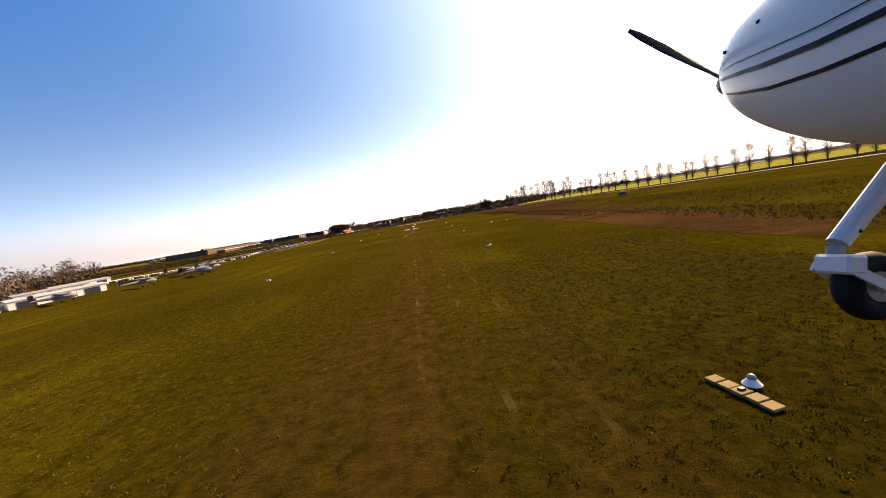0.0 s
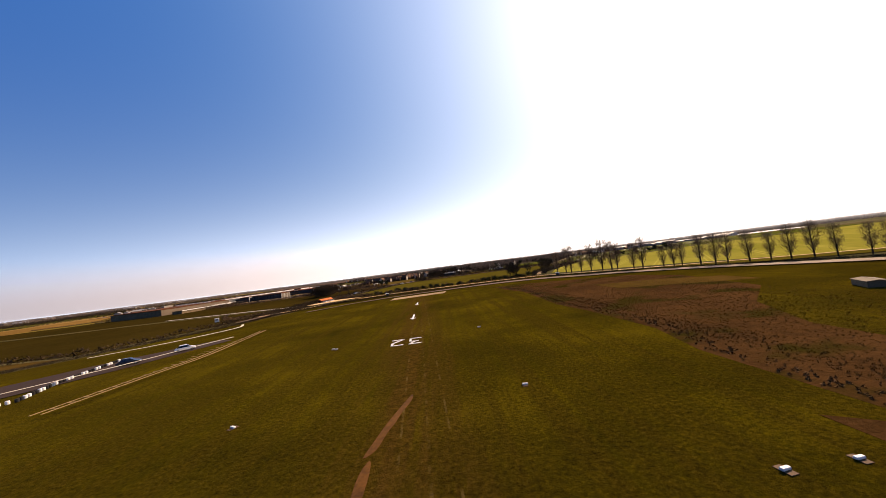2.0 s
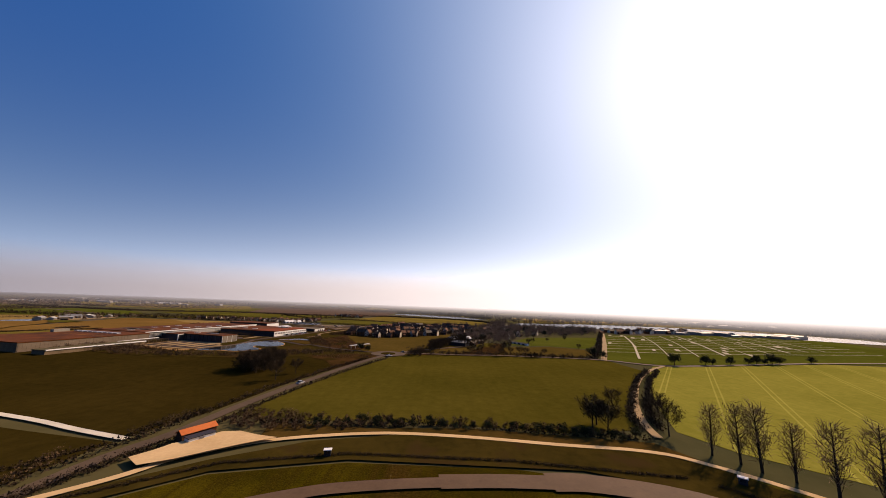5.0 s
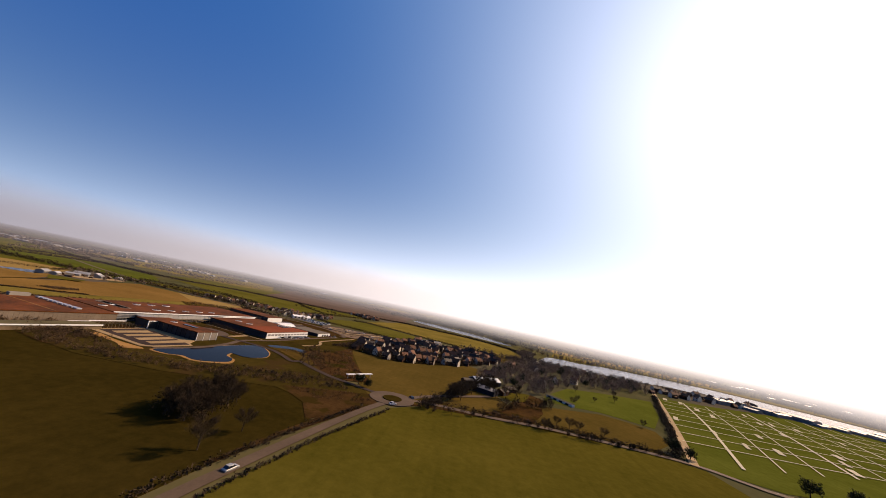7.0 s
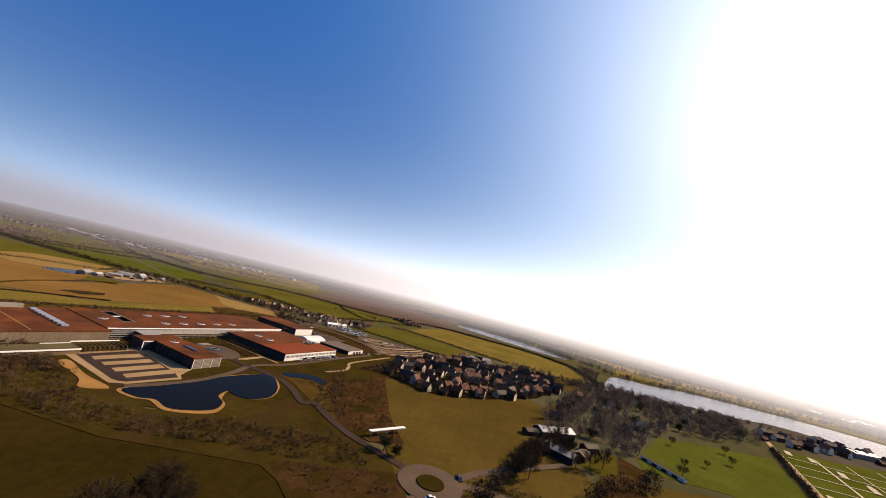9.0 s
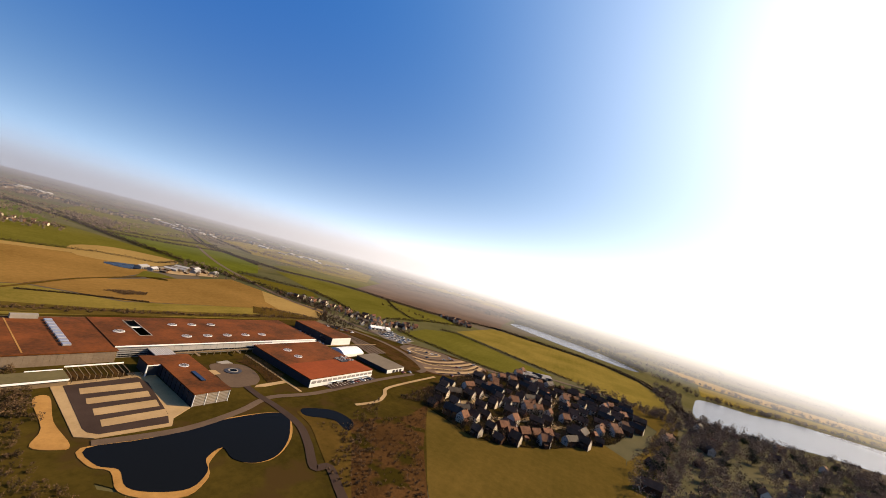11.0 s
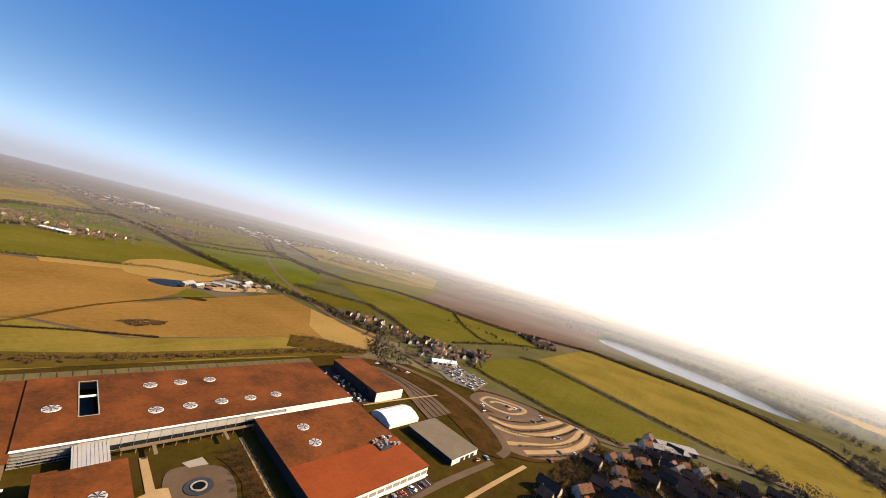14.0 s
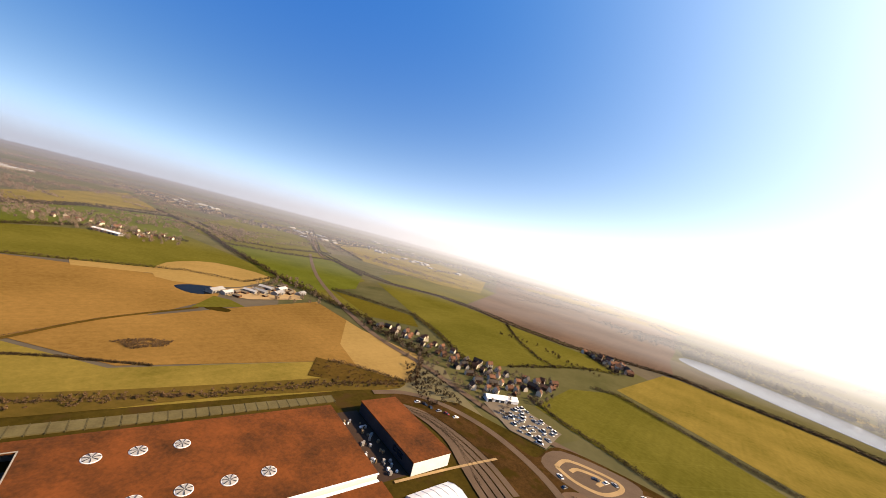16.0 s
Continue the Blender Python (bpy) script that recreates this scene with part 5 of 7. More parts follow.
for pts, mat, label in (([(-150, 1440), (-60, 1420), (10, 1360), (60, 1310), (110, 1240), (140, 1270), (60, 1380), (-60, 1462), (-150, 1475)], "meadow", "pale green field beyond the river"),
                        ([(190, 1050), (250, 1060), (310, 1098), (400, 1110), (520, 1105), (620, 1060), (760, 930), (800, 1000), (640, 1140), (480, 1190), (340, 1180), (230, 1190)], "meadow", "hazy riverside meadow"),
                        ([(240, 1215), (340, 1205), (480, 1215), (640, 1165), (720, 1270), (520, 1320), (330, 1320), (210, 1400)], "pale", "pale field beyond the riverside meadow")):
    field(pts, 0.1, mat, label)
for line, wide, label in (([(-170, 1480), (-60, 1474), (60, 1390), (150, 1270), (230, 1200), (340, 1192), (480, 1202), (640, 1152), (800, 1010)], 16, "bare tree belt beyond the river"),
                          ([(-150, 1600), (40, 1560), (200, 1420), (330, 1335), (520, 1332), (720, 1282), (900, 1120)], 22, "bare woods beyond the riverside fields"),
                          ([(130, 1150), (160, 1090), (176, 1030)], 24, "bare wood where the river narrows")):
    wood("tree_belt", [(x, y - wide) for x, y in line] + [(x, y + wide) for x, y in line[::-1]], 8.5, 9.0, "twig", label, 44, 1.3)
wood("tree_belt", [(-170, 1398), (-112, 1404), (-45, 1354), (10, 1313), (58, 1262), (90, 1200), (116, 1132), (130, 1140), (106, 1212), (74, 1275), (24, 1334), (-36, 1376), (-108, 1430), (-172, 1424)], 4.6, 11.0, "hedge", "dark bare trees on the far river bank", 60, 1.2)
wood("tree_belt", [(172, 1010), (210, 1024), (250, 1030), (310, 1070), (400, 1082), (520, 1078), (520, 1092), (400, 1098), (310, 1084), (246, 1046), (200, 1038)], 6.5, 8.0, "twig", "bare trees on the far lake bank", 60, 1.1)
wood("tree_belt", [(-372, 912), (-350, 935), (-300, 944), (-262, 922), (-222, 922), (-222, 928), (-262, 930), (-300, 952), (-352, 943)], 5.5, 4.5, "hedge", "dark bare hedge trees across the field", 50, 0.8)
wood("woodland", [(-900, 470), (-840, 470), (-760, 600), (-770, 640), (-850, 660), (-960, 520)], 11, 7.0, "twig", "bare trees round the hamlet", 70, 0.9)
wood("woodland", [(-285, 1022), (-262, 1022), (-212, 972), (-200, 1010), (-232, 1048)], 9, 6, "twig", "bare garden trees", 60, 0.9)


def far_hedgerows():
    """Hedgerows, spinneys and tree belts out to the horizon, thinning with distance."""
    c, r, s = [], [], []
    for k in range(600):
        d = 640 + 3600 * rng.random() ** 1.5
        az = radians(rng.uniform(-125, 75))
        x, y = -100 + d * math.sin(az), 500 + d * math.cos(az)
        if (-950 < x < -150 and 300 < y < 1080) or (-150 <= x < 760 and 300 < y < 1520) or (-700 < x < -150 and y < 1500):
            continue
        turn = radians(rng.choice([20, 24, 112, 116, 70, 160]) + rng.normal(0, 5))
        n = int(rng.uniform(18, 46))
        wide = rng.random() < 0.22
        for i in range(n * (4 if wide else 1)):
            q = (i / (4 if wide else 1) - n / 2) * 7.5
            w = rng.normal(0, 24 if wide else 1.5)
            h = rng.uniform(3, 9.5)
            c.append((x + q * math.cos(turn) - w * math.sin(turn), y + q * math.sin(turn) + w * math.cos(turn), h * 0.5))
            r.append((h * 0.6, h * 0.6, h * 0.55))
            s.append(2.2)
    stuff("far_hedgerows", *flakes(c, r, 16, np.array(s)), M["twig"], "distant bare hedgerows and tree belts", "trees")


far_hedgerows()


def far_town():
    """Streets of small distant houses: pale walls with dark pitched roofs, joined by colour."""
    line = along(rounded([(-2100, 760), (-1750, 880), (-1500, 1040), (-1420, 1260), (-1480, 1560), (-1330, 1900), (-1000, 2250)], 6, False), 9.0)
    rows = {"panel": [], "slate": []}
    for x, y in np.repeat(line, 2, 0) + rng.normal(0, 62, (2 * len(line), 2)):
        w, d, h = rng.uniform(7, 16), rng.uniform(6, 9), rng.uniform(3.5, 6)
        m = np.array([[math.cos(a), math.sin(a)] for a in (rng.uniform(0, 3.14),)])[0]
        ends = [(x + m[0] * i * w / 2 - m[1] * j * d / 2, y + m[1] * i * w / 2 + m[0] * j * d / 2) for i, j in ((-1, -1), (1, -1), (1, 1), (-1, 1))]
        lo, hi = [(*q, 0.0) for q in ends], [(*q, h) for q in ends]
        r0, r1 = ((x + m[0] * i * w / 2, y + m[1] * i * w / 2, h + 3.0) for i in (-1, 1))
        for k in range(4):
            n = (k + 1) % 4
            rows["panel"] += [lo[k], lo[n], hi[n], lo[k], hi[n], hi[k]]
        rows["panel"] += [hi[1], hi[2], r1, hi[3], hi[0], r0]
        rows["slate"] += [hi[0], hi[1], r1, hi[0], r1, r0, hi[2], hi[3], r0, hi[2], r0, r1]
    for mat, v in rows.items():
        stuff("far_town", np.array(v), np.arange(len(v)).reshape(-1, 3), M[mat], "small houses of a distant town", "houses")
    k = 700
    p = line[rng.integers(0, len(line), k)] + rng.normal(0, 90, (k, 2))
    h = rng.uniform(4, 9, k)
    stuff("far_town_trees", *flakes(np.c_[p, h * 0.5], np.c_[h * 0.7, h * 0.7, h * 0.5], 16, 2.0), M["twig"], "bare trees among distant houses", "trees")


far_town()

wood("scrub", [(-76, 289), (-63, 282), (-37, 285.5), (-4, 293), (20, 289), (50, 287), (50, 291), (20, 294), (-4, 298), (-40, 295), (-72, 300)], 1.9, 2.3, "scrub", "dense bare scrub along the sandy lane", 40, 0.4)
wood("woodland", [(86, 830), (108, 850), (118, 900), (140, 970), (120, 1030), (100, 960), (84, 880)], 7, 8, "twig", "bare trees at the river's end", 70, 0.9)
wood("woodland", [(100, 800), (140, 790), (240, 830), (330, 850), (330, 866), (240, 852), (170, 815), (120, 826)], 8, 7, "twig", "bare trees on the near river bank", 70, 0.8)
wood("scrub", [(-362, 440), (-344, 500), (-328, 560), (-316, 640), (-300, 674), (-292, 668), (-309, 620), (-320, 560), (-336, 490), (-354, 436)], 2.6, 1.9, "scrub", "dark bare scrub strip behind the works", 34, 0.5)
wood("thicket", [(-119, 366), (-114, 356), (-100, 357), (-96, 372), (-102, 388), (-115, 386)], 3.2, 6.0, "hedge", "dark bare thicket in the pasture", 70, 0.5)
wood("tree_belt", [(-420, 199), (-250, 187), (-172, 177), (-172, 183), (-250, 194), (-420, 207)], 4.0, 5.0, "hedge", "bare brown tree belt beyond the airfield", 60, 0.6)
wood("woodland", [(-135, 108), (-124, 120), (-148, 148), (-178, 150), (-192, 120), (-165, 98)], 5.0, 9.5, "twig", "tall bare trees beyond the airfield buildings", 110, 0.6)
wood("scrub", [(-146, 497), (-118, 543), (-117, 570), (-99, 521), (-83, 488), (-68, 464), (-80, 456), (-97, 462), (-111, 473), (-126, 491)], 2.8, 1.3, "scrub", "bare scrub and bramble on the slope", 26, 0.35)
wood("scrub", [(-135, 560), (-128, 600), (-122, 650), (-108, 706), (-100, 700), (-112, 648), (-124, 590), (-120, 572)], 2.0, 2.4, "scrub", "dark bare thicket between car park and estate", 34, 0.5)


# ---------------- houses, sheds, cars ----------------
def house(seed, w, d, eaves, ridge, wall, roof, kind="house", label="", wing=0.0, gable=""):
    """A gabled house: walls, tiled roof with eaves, chimney, windows with sills, door."""
    t = thing(kind, pose(0, 0, -300), label, "house")
    bm = bmesh.new()
    sec = [(0, 0), (0, eaves), (d / 2, ridge), (d, eaves), (d, 0)]
    a, b = ([bm.verts.new((x, y, z)) for y, z in sec] for x in (0, w))
    bm.faces.new(a)
    bm.faces.new(b[::-1])
    for i in range(4):
        bm.faces.new((a[i], b[i], b[i + 1], a[i + 1]))
    part("wall", bm, M[wall], t)
    if gable:
        for x in (-0.05, w + 0.05):
            part("gable_render", bmesh_face([(x, y, z - (0.02 if z else 0)) for y, z in sec]), M[gable], t, "pale rendered gable")
    slope = math.atan2(ridge - eaves, d / 2)
    ln = math.hypot(ridge - eaves, d / 2) + 0.45
    for k, sgn in ((0, 1), (1, -1)):
        bm = bmesh.new()
        mid_y = d / 2 - sgn * (d / 4 + 0.2 * math.cos(slope))
        m = pose(w / 2, mid_y, (eaves + ridge) / 2 - 0.06, math.degrees(slope) * sgn) @ Matrix.Diagonal((w + 0.7, ln, 0.16, 1))
        bmesh.ops.create_cube(bm, size=1, matrix=m)
        part("roof_slope", bm, M[roof], t)
    part("chimney", bx(w * 0.8, d / 2 - 0.35, ridge - 0.8, w * 0.8 + 0.7, d / 2 + 0.35, ridge + 0.9, bevel=0.05), M["brick"], t)
    n = max(2, int(w / 3.4))
    for k in range(n):
        x = (k + 0.5) * w / n - 0.5
        for z in ((0.9, 3.0) if eaves > 3.6 else (0.9,)):
            for y0, y1 in ((-0.06, 0.02), (d - 0.02, d + 0.06)):
                if k == n // 2 and z < 1 and y0 < 0:
                    part("door", bx(x, y0, 0, x + 0.95, y1, 2.05), M["darkwall"], t)
                else:
                    part("window", bx(x, y0, z, x + 1.1, y1, z + 1.15), M["glass"], t)
    if wing:
        part("porch", bx(w * 0.2, -wing, 0, w * 0.55, -0.02, 2.4), M[wall], t)
        bm = bmesh.new()
        bmesh.ops.create_cube(bm, size=1, matrix=pose(w * 0.375, -wing / 2 - 0.1, 2.65, 14) @ Matrix.Diagonal((w * 0.42, wing + 0.3, 0.14, 1)))
        part("porch_roof", bm, M[roof], t)
    return t


def bmesh_face(pts):
    """A thin plate on one upright outline."""
    bm = bmesh.new()
    a, b = ([bm.verts.new((x + o, y, z)) for x, y, z in pts] for o in (-0.04, 0.04))
    bm.faces.new(a)
    bm.faces.new(b[::-1])
    for i in range(len(pts)):
        j = (i + 1) % len(pts)
        bm.faces.new((a[i], b[i], b[j], a[j]))
    return bm


def settle(kinds, spots, group, low=0.9, high=1.1):
    """Copies of the given things at (x, y, turn)."""
    for i, (x, y, turn) in enumerate(spots):
        src = kinds[i % len(kinds)]
        s = float(rng.uniform(low, high))
        m = pose(float(x), float(y), 0.08, 0, 0, float(turn))
        if src.location.z < -100:
            src.matrix_world = m
            src.scale = (s, s, s)
            o = src
        else:
            o = copy_thing(src, m)
            o.scale = (s, s, s)
        tagged(o, group=group)


def spaced(poly, gap, tries, keep_off=()):
    out = []
    for p in scatter(poly, tries):
        if all(math.hypot(p[0] - q[0], p[1] - q[1]) > gap for q in out) and all(math.hypot(p[0] - q[0], p[1] - q[1]) > q[2] for q in keep_off):
            out.append((float(p[0]), float(p[1])))
    return out


HOUSES = [house(1, 8.5, 6.6, 4.4, 7.4, "brick", "tile", label="brick house with brown clay-tile roof and pale gables", gable="cream"),
          house(2, 10.5, 6.2, 4.4, 7.2, "brick", "tile", label="wide brick house with brown clay-tile roof and pale gables", wing=1.8, gable="cream"),
          house(3, 7.2, 6.8, 4.6, 8.0, "cream", "tile", label="cream gabled house with brown tile roof"),
          house(4, 12.5, 6.4, 4.5, 7.4, "brick", "slate", label="long brick terrace with dark slate roof and pale gables", gable="cream"),
          house(5, 6.8, 6.0, 4.4, 7.6, "brick", "tile", label="small brick house with brown tile roof and pale gables", wing=1.6, gable="cream"),
          house(6, 6.0, 5.4, 2.6, 5.0, "brick", "tile", "garage", "low brick garage block with tiled roof")]
ESTATE = [(-118, 569), (-100, 562), (-83, 555), (-68, 558), (-56, 566), (-35, 586), (-17, 608), (5, 638), (26, 690), (34, 740), (16, 764), (-17, 750), (-41, 752), (-60, 758), (-73, 756), (-88, 708), (-107, 657), (-116, 613), (-124, 586)]
row_house = house(7, 8.6, 7.6, 4.2, 7.6, "brick", "tile", label="detached brick house with orange-brown tile roof and porch", wing=2.6)
settle([row_house], [(-62 + k * 6.7, 572 + k * 6.7, 45) for k in range(4)] + [(-68, 576, 45)], "front row of detached houses", 0.78, 0.86)
LANES = ([(-68, 566), (-79, 592), (-92, 597), (-92, 625), (-84, 650)], [(-52, 598), (-35, 625), (-46, 632), (-41, 668), (-34, 720), (-42, 742)], [(-79, 592), (-62, 606), (-50, 626)], [(-92, 612), (-106, 592), (-116, 590)], [(-41, 668), (-62, 676), (-80, 690)], [(-34, 700), (-8, 708), (10, 730)], [(-35, 625), (-14, 640), (2, 668)])
clear = [(float(x), float(y), 5.0) for ln in LANES for x, y in along(ln, 3.0)] + [(-60 + k * 6.7, 577 + k * 6.7, 9.0) for k in range(-1, 4)] + [(-66, 742, 13), (-52, 748, 14)]
spots = []
for x, y in spaced(ESTATE, 9.2, 1.4, clear):
    spots.append((x, y, float(rng.choice([-12, -12, 168, -22, 40, 70])) + float(rng.normal(0, 5))))
settle(HOUSES, spots, "estate houses", 0.78, 0.98)
# garden ground in a dark colour that includes the shade of houses and trees
setting("estate_ground", prism(ESTATE, 0.0, 0.3), M["dark"], "gardens and yards of the housing estate, darkened for shade between houses", "ground")
for ln in LANES:
    road("estate_road", ln, 5.0, 0.45, "gravel", "tan block-paved estate road")
wood("garden_trees", ESTATE, 3.0, 5.6, "hedge", "bare garden trees and hedges of the estate", 60, 0.45)
hedge([(x, y) for x, y in ESTATE[:1] + ESTATE[:0:-1]], 2.2, 2.0, "hedge", "bare boundary hedge round the estate", 1.6, 30, 0.5)

# village along the main road
vill = [(x, y, float(rng.choice([10, 100, 60, 150]))) for x, y in spaced([(-420, 728), (-390, 742), (-340, 750), (-280, 735), (-262, 718), (-250, 738), (-228, 790), (-240, 822), (-268, 792), (-320, 770), (-390, 778)], 8.5, 2.2)]
settle(HOUSES, vill, "village houses", 0.55, 0.72)
settle(HOUSES, [(x, y, float(rng.uniform(0, 180))) for x, y in spaced([(-283, 1022), (-258, 1020), (-212, 975), (-200, 1010), (-232, 1050)], 9, 3.0)], "houses by the railway", 0.7, 0.9)
settle(HOUSES, [(x, y, float(rng.uniform(0, 180))) for x, y in spaced([(-860, 560), (-800, 600), (-830, 650), (-930, 510), (-900, 490)], 13, 5)], "far hamlet houses", 0.5, 0.72)
# houses and evergreens among the trees by the river
WOODED = [(12, 560), (34, 650), (60, 715), (96, 780), (150, 815), (205, 800), (240, 790), (215, 720), (170, 690), (112, 655), (84, 610), (52, 560)]
settle(HOUSES, [(x, y, float(rng.uniform(0, 180))) for x, y in spaced(WOODED, 34, 9)], "houses among the woodland trees", 0.75, 1.0)
plant(domes, spaced(WOODED, 26, 9), "evergreens in the woodland", 0.7, 1.15)
# showground town
settle(HOUSES, [(x, y, float(rng.choice([20, 110]))) for x, y in spaced([(240, 735), (330, 770), (440, 815), (470, 860), (380, 850), (280, 800)], 15, 5)], "riverside houses")


def shed(name, w, d, h, ridge, wall, roof, label, doors=True):
    t = thing(name, pose(0, 0, -300), label, "shed")
    bm = bmesh.new()
    sec = [(0, 0), (0, h), (d / 2, ridge), (d, h), (d, 0)]
    a, b = ([bm.verts.new((x, y, z)) for y, z in sec] for x in (0, w))
    bm.faces.new(a), bm.faces.new(b[::-1])
    for i in (0, 3):
        bm.faces.new((a[i], b[i], b[i + 1], a[i + 1]))
    part("wall", bm, M[wall], t)
    sl = math.atan2(ridge - h, d / 2)
    for sgn in (1, -1):
        bm = bmesh.new()
        bmesh.ops.create_cube(bm, size=1, matrix=pose(w / 2, d / 2 - sgn * d / 4, (h + ridge) / 2 + 0.06, math.degrees(sl) * sgn) @ Matrix.Diagonal((w + 0.6, d / 2 / math.cos(sl) + 0.3, 0.14, 1)))
        part("roof_slope", bm, M[roof], t)
    for k in range(int(w / 6) if doors else 0):
        part("door", bx(1.4 + k * 6, -0.1, 0, 4.6 + k * 6, -0.02, min(h - 0.3, 3.0)), M["darkwall"], t)
    return t


# farm, sheds, warehouses
barn = shed("barn", 22, 10, 4, 6.2, "cladding", "sheet", "long farm barn with pale grey roof")
small = shed("barn", 11, 7, 3, 4.6, "brick", "felt", "small brick farm shed with grey roof")
settle([barn, small, small], [(x, y, float(rng.choice([35, 125]))) for x, y in ((-512, 612), (-506, 628), (-520, 640), (-530, 655), (-536, 676), (-552, 694), (-545, 668), (-518, 694), (-505, 660), (-512, 676), (-560, 700), (-526, 700), (-508, 622), (-514, 634), (-522, 628), (-528, 645), (-520, 656), (-538, 662), (-530, 688), (-548, 682), (-542, 702), (-516, 706))], "farm buildings", 0.55, 0.8)
field([(-468, 584), (-504, 611), (-492, 622), (-470, 627)], 0.1, "bright", "small green paddock by the farm")
field([(-520, 606), (-560, 690), (-540, 712), (-500, 700), (-496, 640)], 0.1, "gravel", "bare concrete farmyard")
settle([shed("barn", 40, 9, 3.2, 4.6, "cladding", "render", "long low white-roofed barn")], [(-818, 548, 40)], "far barn", 1, 1)
white_shed = shed("workshop", 17, 8.5, 3.2, 4.8, "darkwall", "palepanel", "dark-walled workshop with pale grey roof")
settle([white_shed], [(-2, 511, -29)], "yard workshops", 1, 1)
settle([shed("workshop", 26, 10, 3.4, 5.4, "darkwall", "render", "black-walled workshop with a white roof")], [(1, 533, 34)], "yard workshops", 1, 1)
settle([small], [(21, 512, 60), (26, 530, 34), (-8, 528, 34)], "yard sheds", 0.8, 0.95)
settle([shed("stable_row", 26, 3.0, 1.7, 2.2, "render", "felt", "long low white stable row with a brown roof")], [(62, 552, -56)], "stable rows", 1, 1)
ware = shed("warehouse", 46, 22, 6, 8, "cladding", "sheet", "large pale-roofed warehouse in the distance", False)
far = []
for cx, cy, n, sx, sy in ((-1500, 1250, 16, 240, 120), (-1150, 1500, 14, 260, 110), (400, 800, 5, 120, 16), (540, 780, 7, 140, 26), (-700, 2300, 8, 420, 160), (-1850, 1980, 12, 420, 90), (-1900, 900, 12, 200, 120), (900, 1300, 14, 240, 160), (-1750, 380, 8, 160, 80)):
    far += [(cx + rng.normal(0, sx * 0.5), cy + rng.normal(0, sy * 0.5), float(rng.choice([20, 110]))) for _ in range(n)]
settle([ware], far, "distant warehouses", 0.4, 0.95)
greenh = shed("glasshouse", 30, 11, 3, 4.6, "cladding", "cladding", "long grey-roofed nursery glasshouse")
settle([greenh], [(-74, 742, 32), (-68, 755, 32)], "estate glasshouses", 1, 1)
poly_tunnel = shed("market_tent", 17, 8, 2.6, 4.6, "white", "white", "bright white marquee in the market yard")
settle([poly_tunnel], [(-252, 716, 55), (-246, 724, 55)], "yard marquees", 0.9, 1)
field([(-252, 712), (-243, 738), (-200, 730), (-199, 700), (-222, 696)], 0.1, "felt", "tan gravel sales yard")


def car(label, paint, kind="car", ln=4.2, wd=1.75, ht=1.45):
    """A small car: body with bonnet and boot, glazed cabin, four wheels with rims."""
    t = thing(kind, pose(0, 0, -300), label, "car")
    bm = bmesh.new()
    low = [(-ln / 2, 0.35), (-ln / 2, 0.75), (-ln * 0.42, 0.88), (ln * 0.28, 0.92), (ln * 0.48, 0.72), (ln / 2, 0.5), (ln / 2, 0.3)]
    a, b = ([bm.verts.new((x, y, z)) for x, z in low] for y in (-wd / 2, wd / 2))
    bm.faces.new(a[::-1]), bm.faces.new(b)
    for i in range(len(low)):
        j = (i + 1) % len(low)
        bm.faces.new((a[i], a[j], b[j], b[i]))
    bmesh.ops.bevel(bm, geom=bm.edges[:], offset=0.05, segments=1, affect="EDGES")
    part("body", bm, paint, t)
    bm = bmesh.new()
    top = [(-ln * 0.40, 0.86), (-ln * 0.28, ht - 0.05), (ln * 0.08, ht), (ln * 0.27, 0.9)]
    a, b = ([bm.verts.new((x, y * (0.92 if z < 1 else 0.76), z)) for x, z in top] for y in (-wd / 2, wd / 2))
    bm.faces.new(a[::-1]), bm.faces.new(b)
    for i in range(3):
        bm.faces.new((a[i], a[i + 1], b[i + 1], b[i]))
    part("cabin", bm, M["glass"], t)
    part("roof", bx(-ln * 0.27, -wd * 0.37, ht - 0.03, ln * 0.07, wd * 0.37, ht + 0.03, bevel=0.02), paint, t)
    for x in (-ln * 0.31, ln * 0.31):
        for y in (-wd * 0.46, wd * 0.46):
            bm = bmesh.new()
            bmesh.ops.create_cone(bm, cap_ends=True, segments=14, radius1=0.31, radius2=0.31, depth=0.2, matrix=pose(x, y, 0.31, 90))
            wheel = part("wheel", bm, M["black"], t)
            bm = bmesh.new()
            bmesh.ops.create_cone(bm, cap_ends=True, segments=10, radius1=0.18, radius2=0.18, depth=0.22, matrix=pose(x, y, 0.31, 90))
            part("rim", bm, M["alloy"], wheel)
    return t


paints = [surface(f"car_paint_{n}", tuple(0.9 * c for c in col), col, 0.5, 3, 0.25, spec=0.6) for n, col in (("white", (0.7, 0.7, 0.68)), ("dark", (0.03, 0.035, 0.045)), ("silver", (0.35, 0.36, 0.37)), ("red", (0.25, 0.03, 0.02)))]
CARS = [car("small white car parked on its own", paints[0]), car("small dark car parked on its own", paints[1]), car("small silver car parked on its own", paints[2]), car("small red car parked on its own", paints[3])]
LOTS = [(a, b, float(rng.choice([70, 150, 20]))) for a, b in ((160, -31), (150, -25), (172, 4), (184, 1), (187, 6), (156, 15), (168, -17), (165, -15), (176, 22), (172, 26), (180, 19), (134, -26), (116, 120), (121, 112), (124, 107), (127, 103), (131, 98), (119, 116), (33, -4.4), (37, -4.4), (43, -4.4), (49, -4.4), (97, -6), (90, -5), (152, 36), (146, 30), (199, -18))]
settle(CARS, [(*works(a, b).translation.xy, t) for a, b, t in LOTS], "parked cars", 0.95, 1.05)
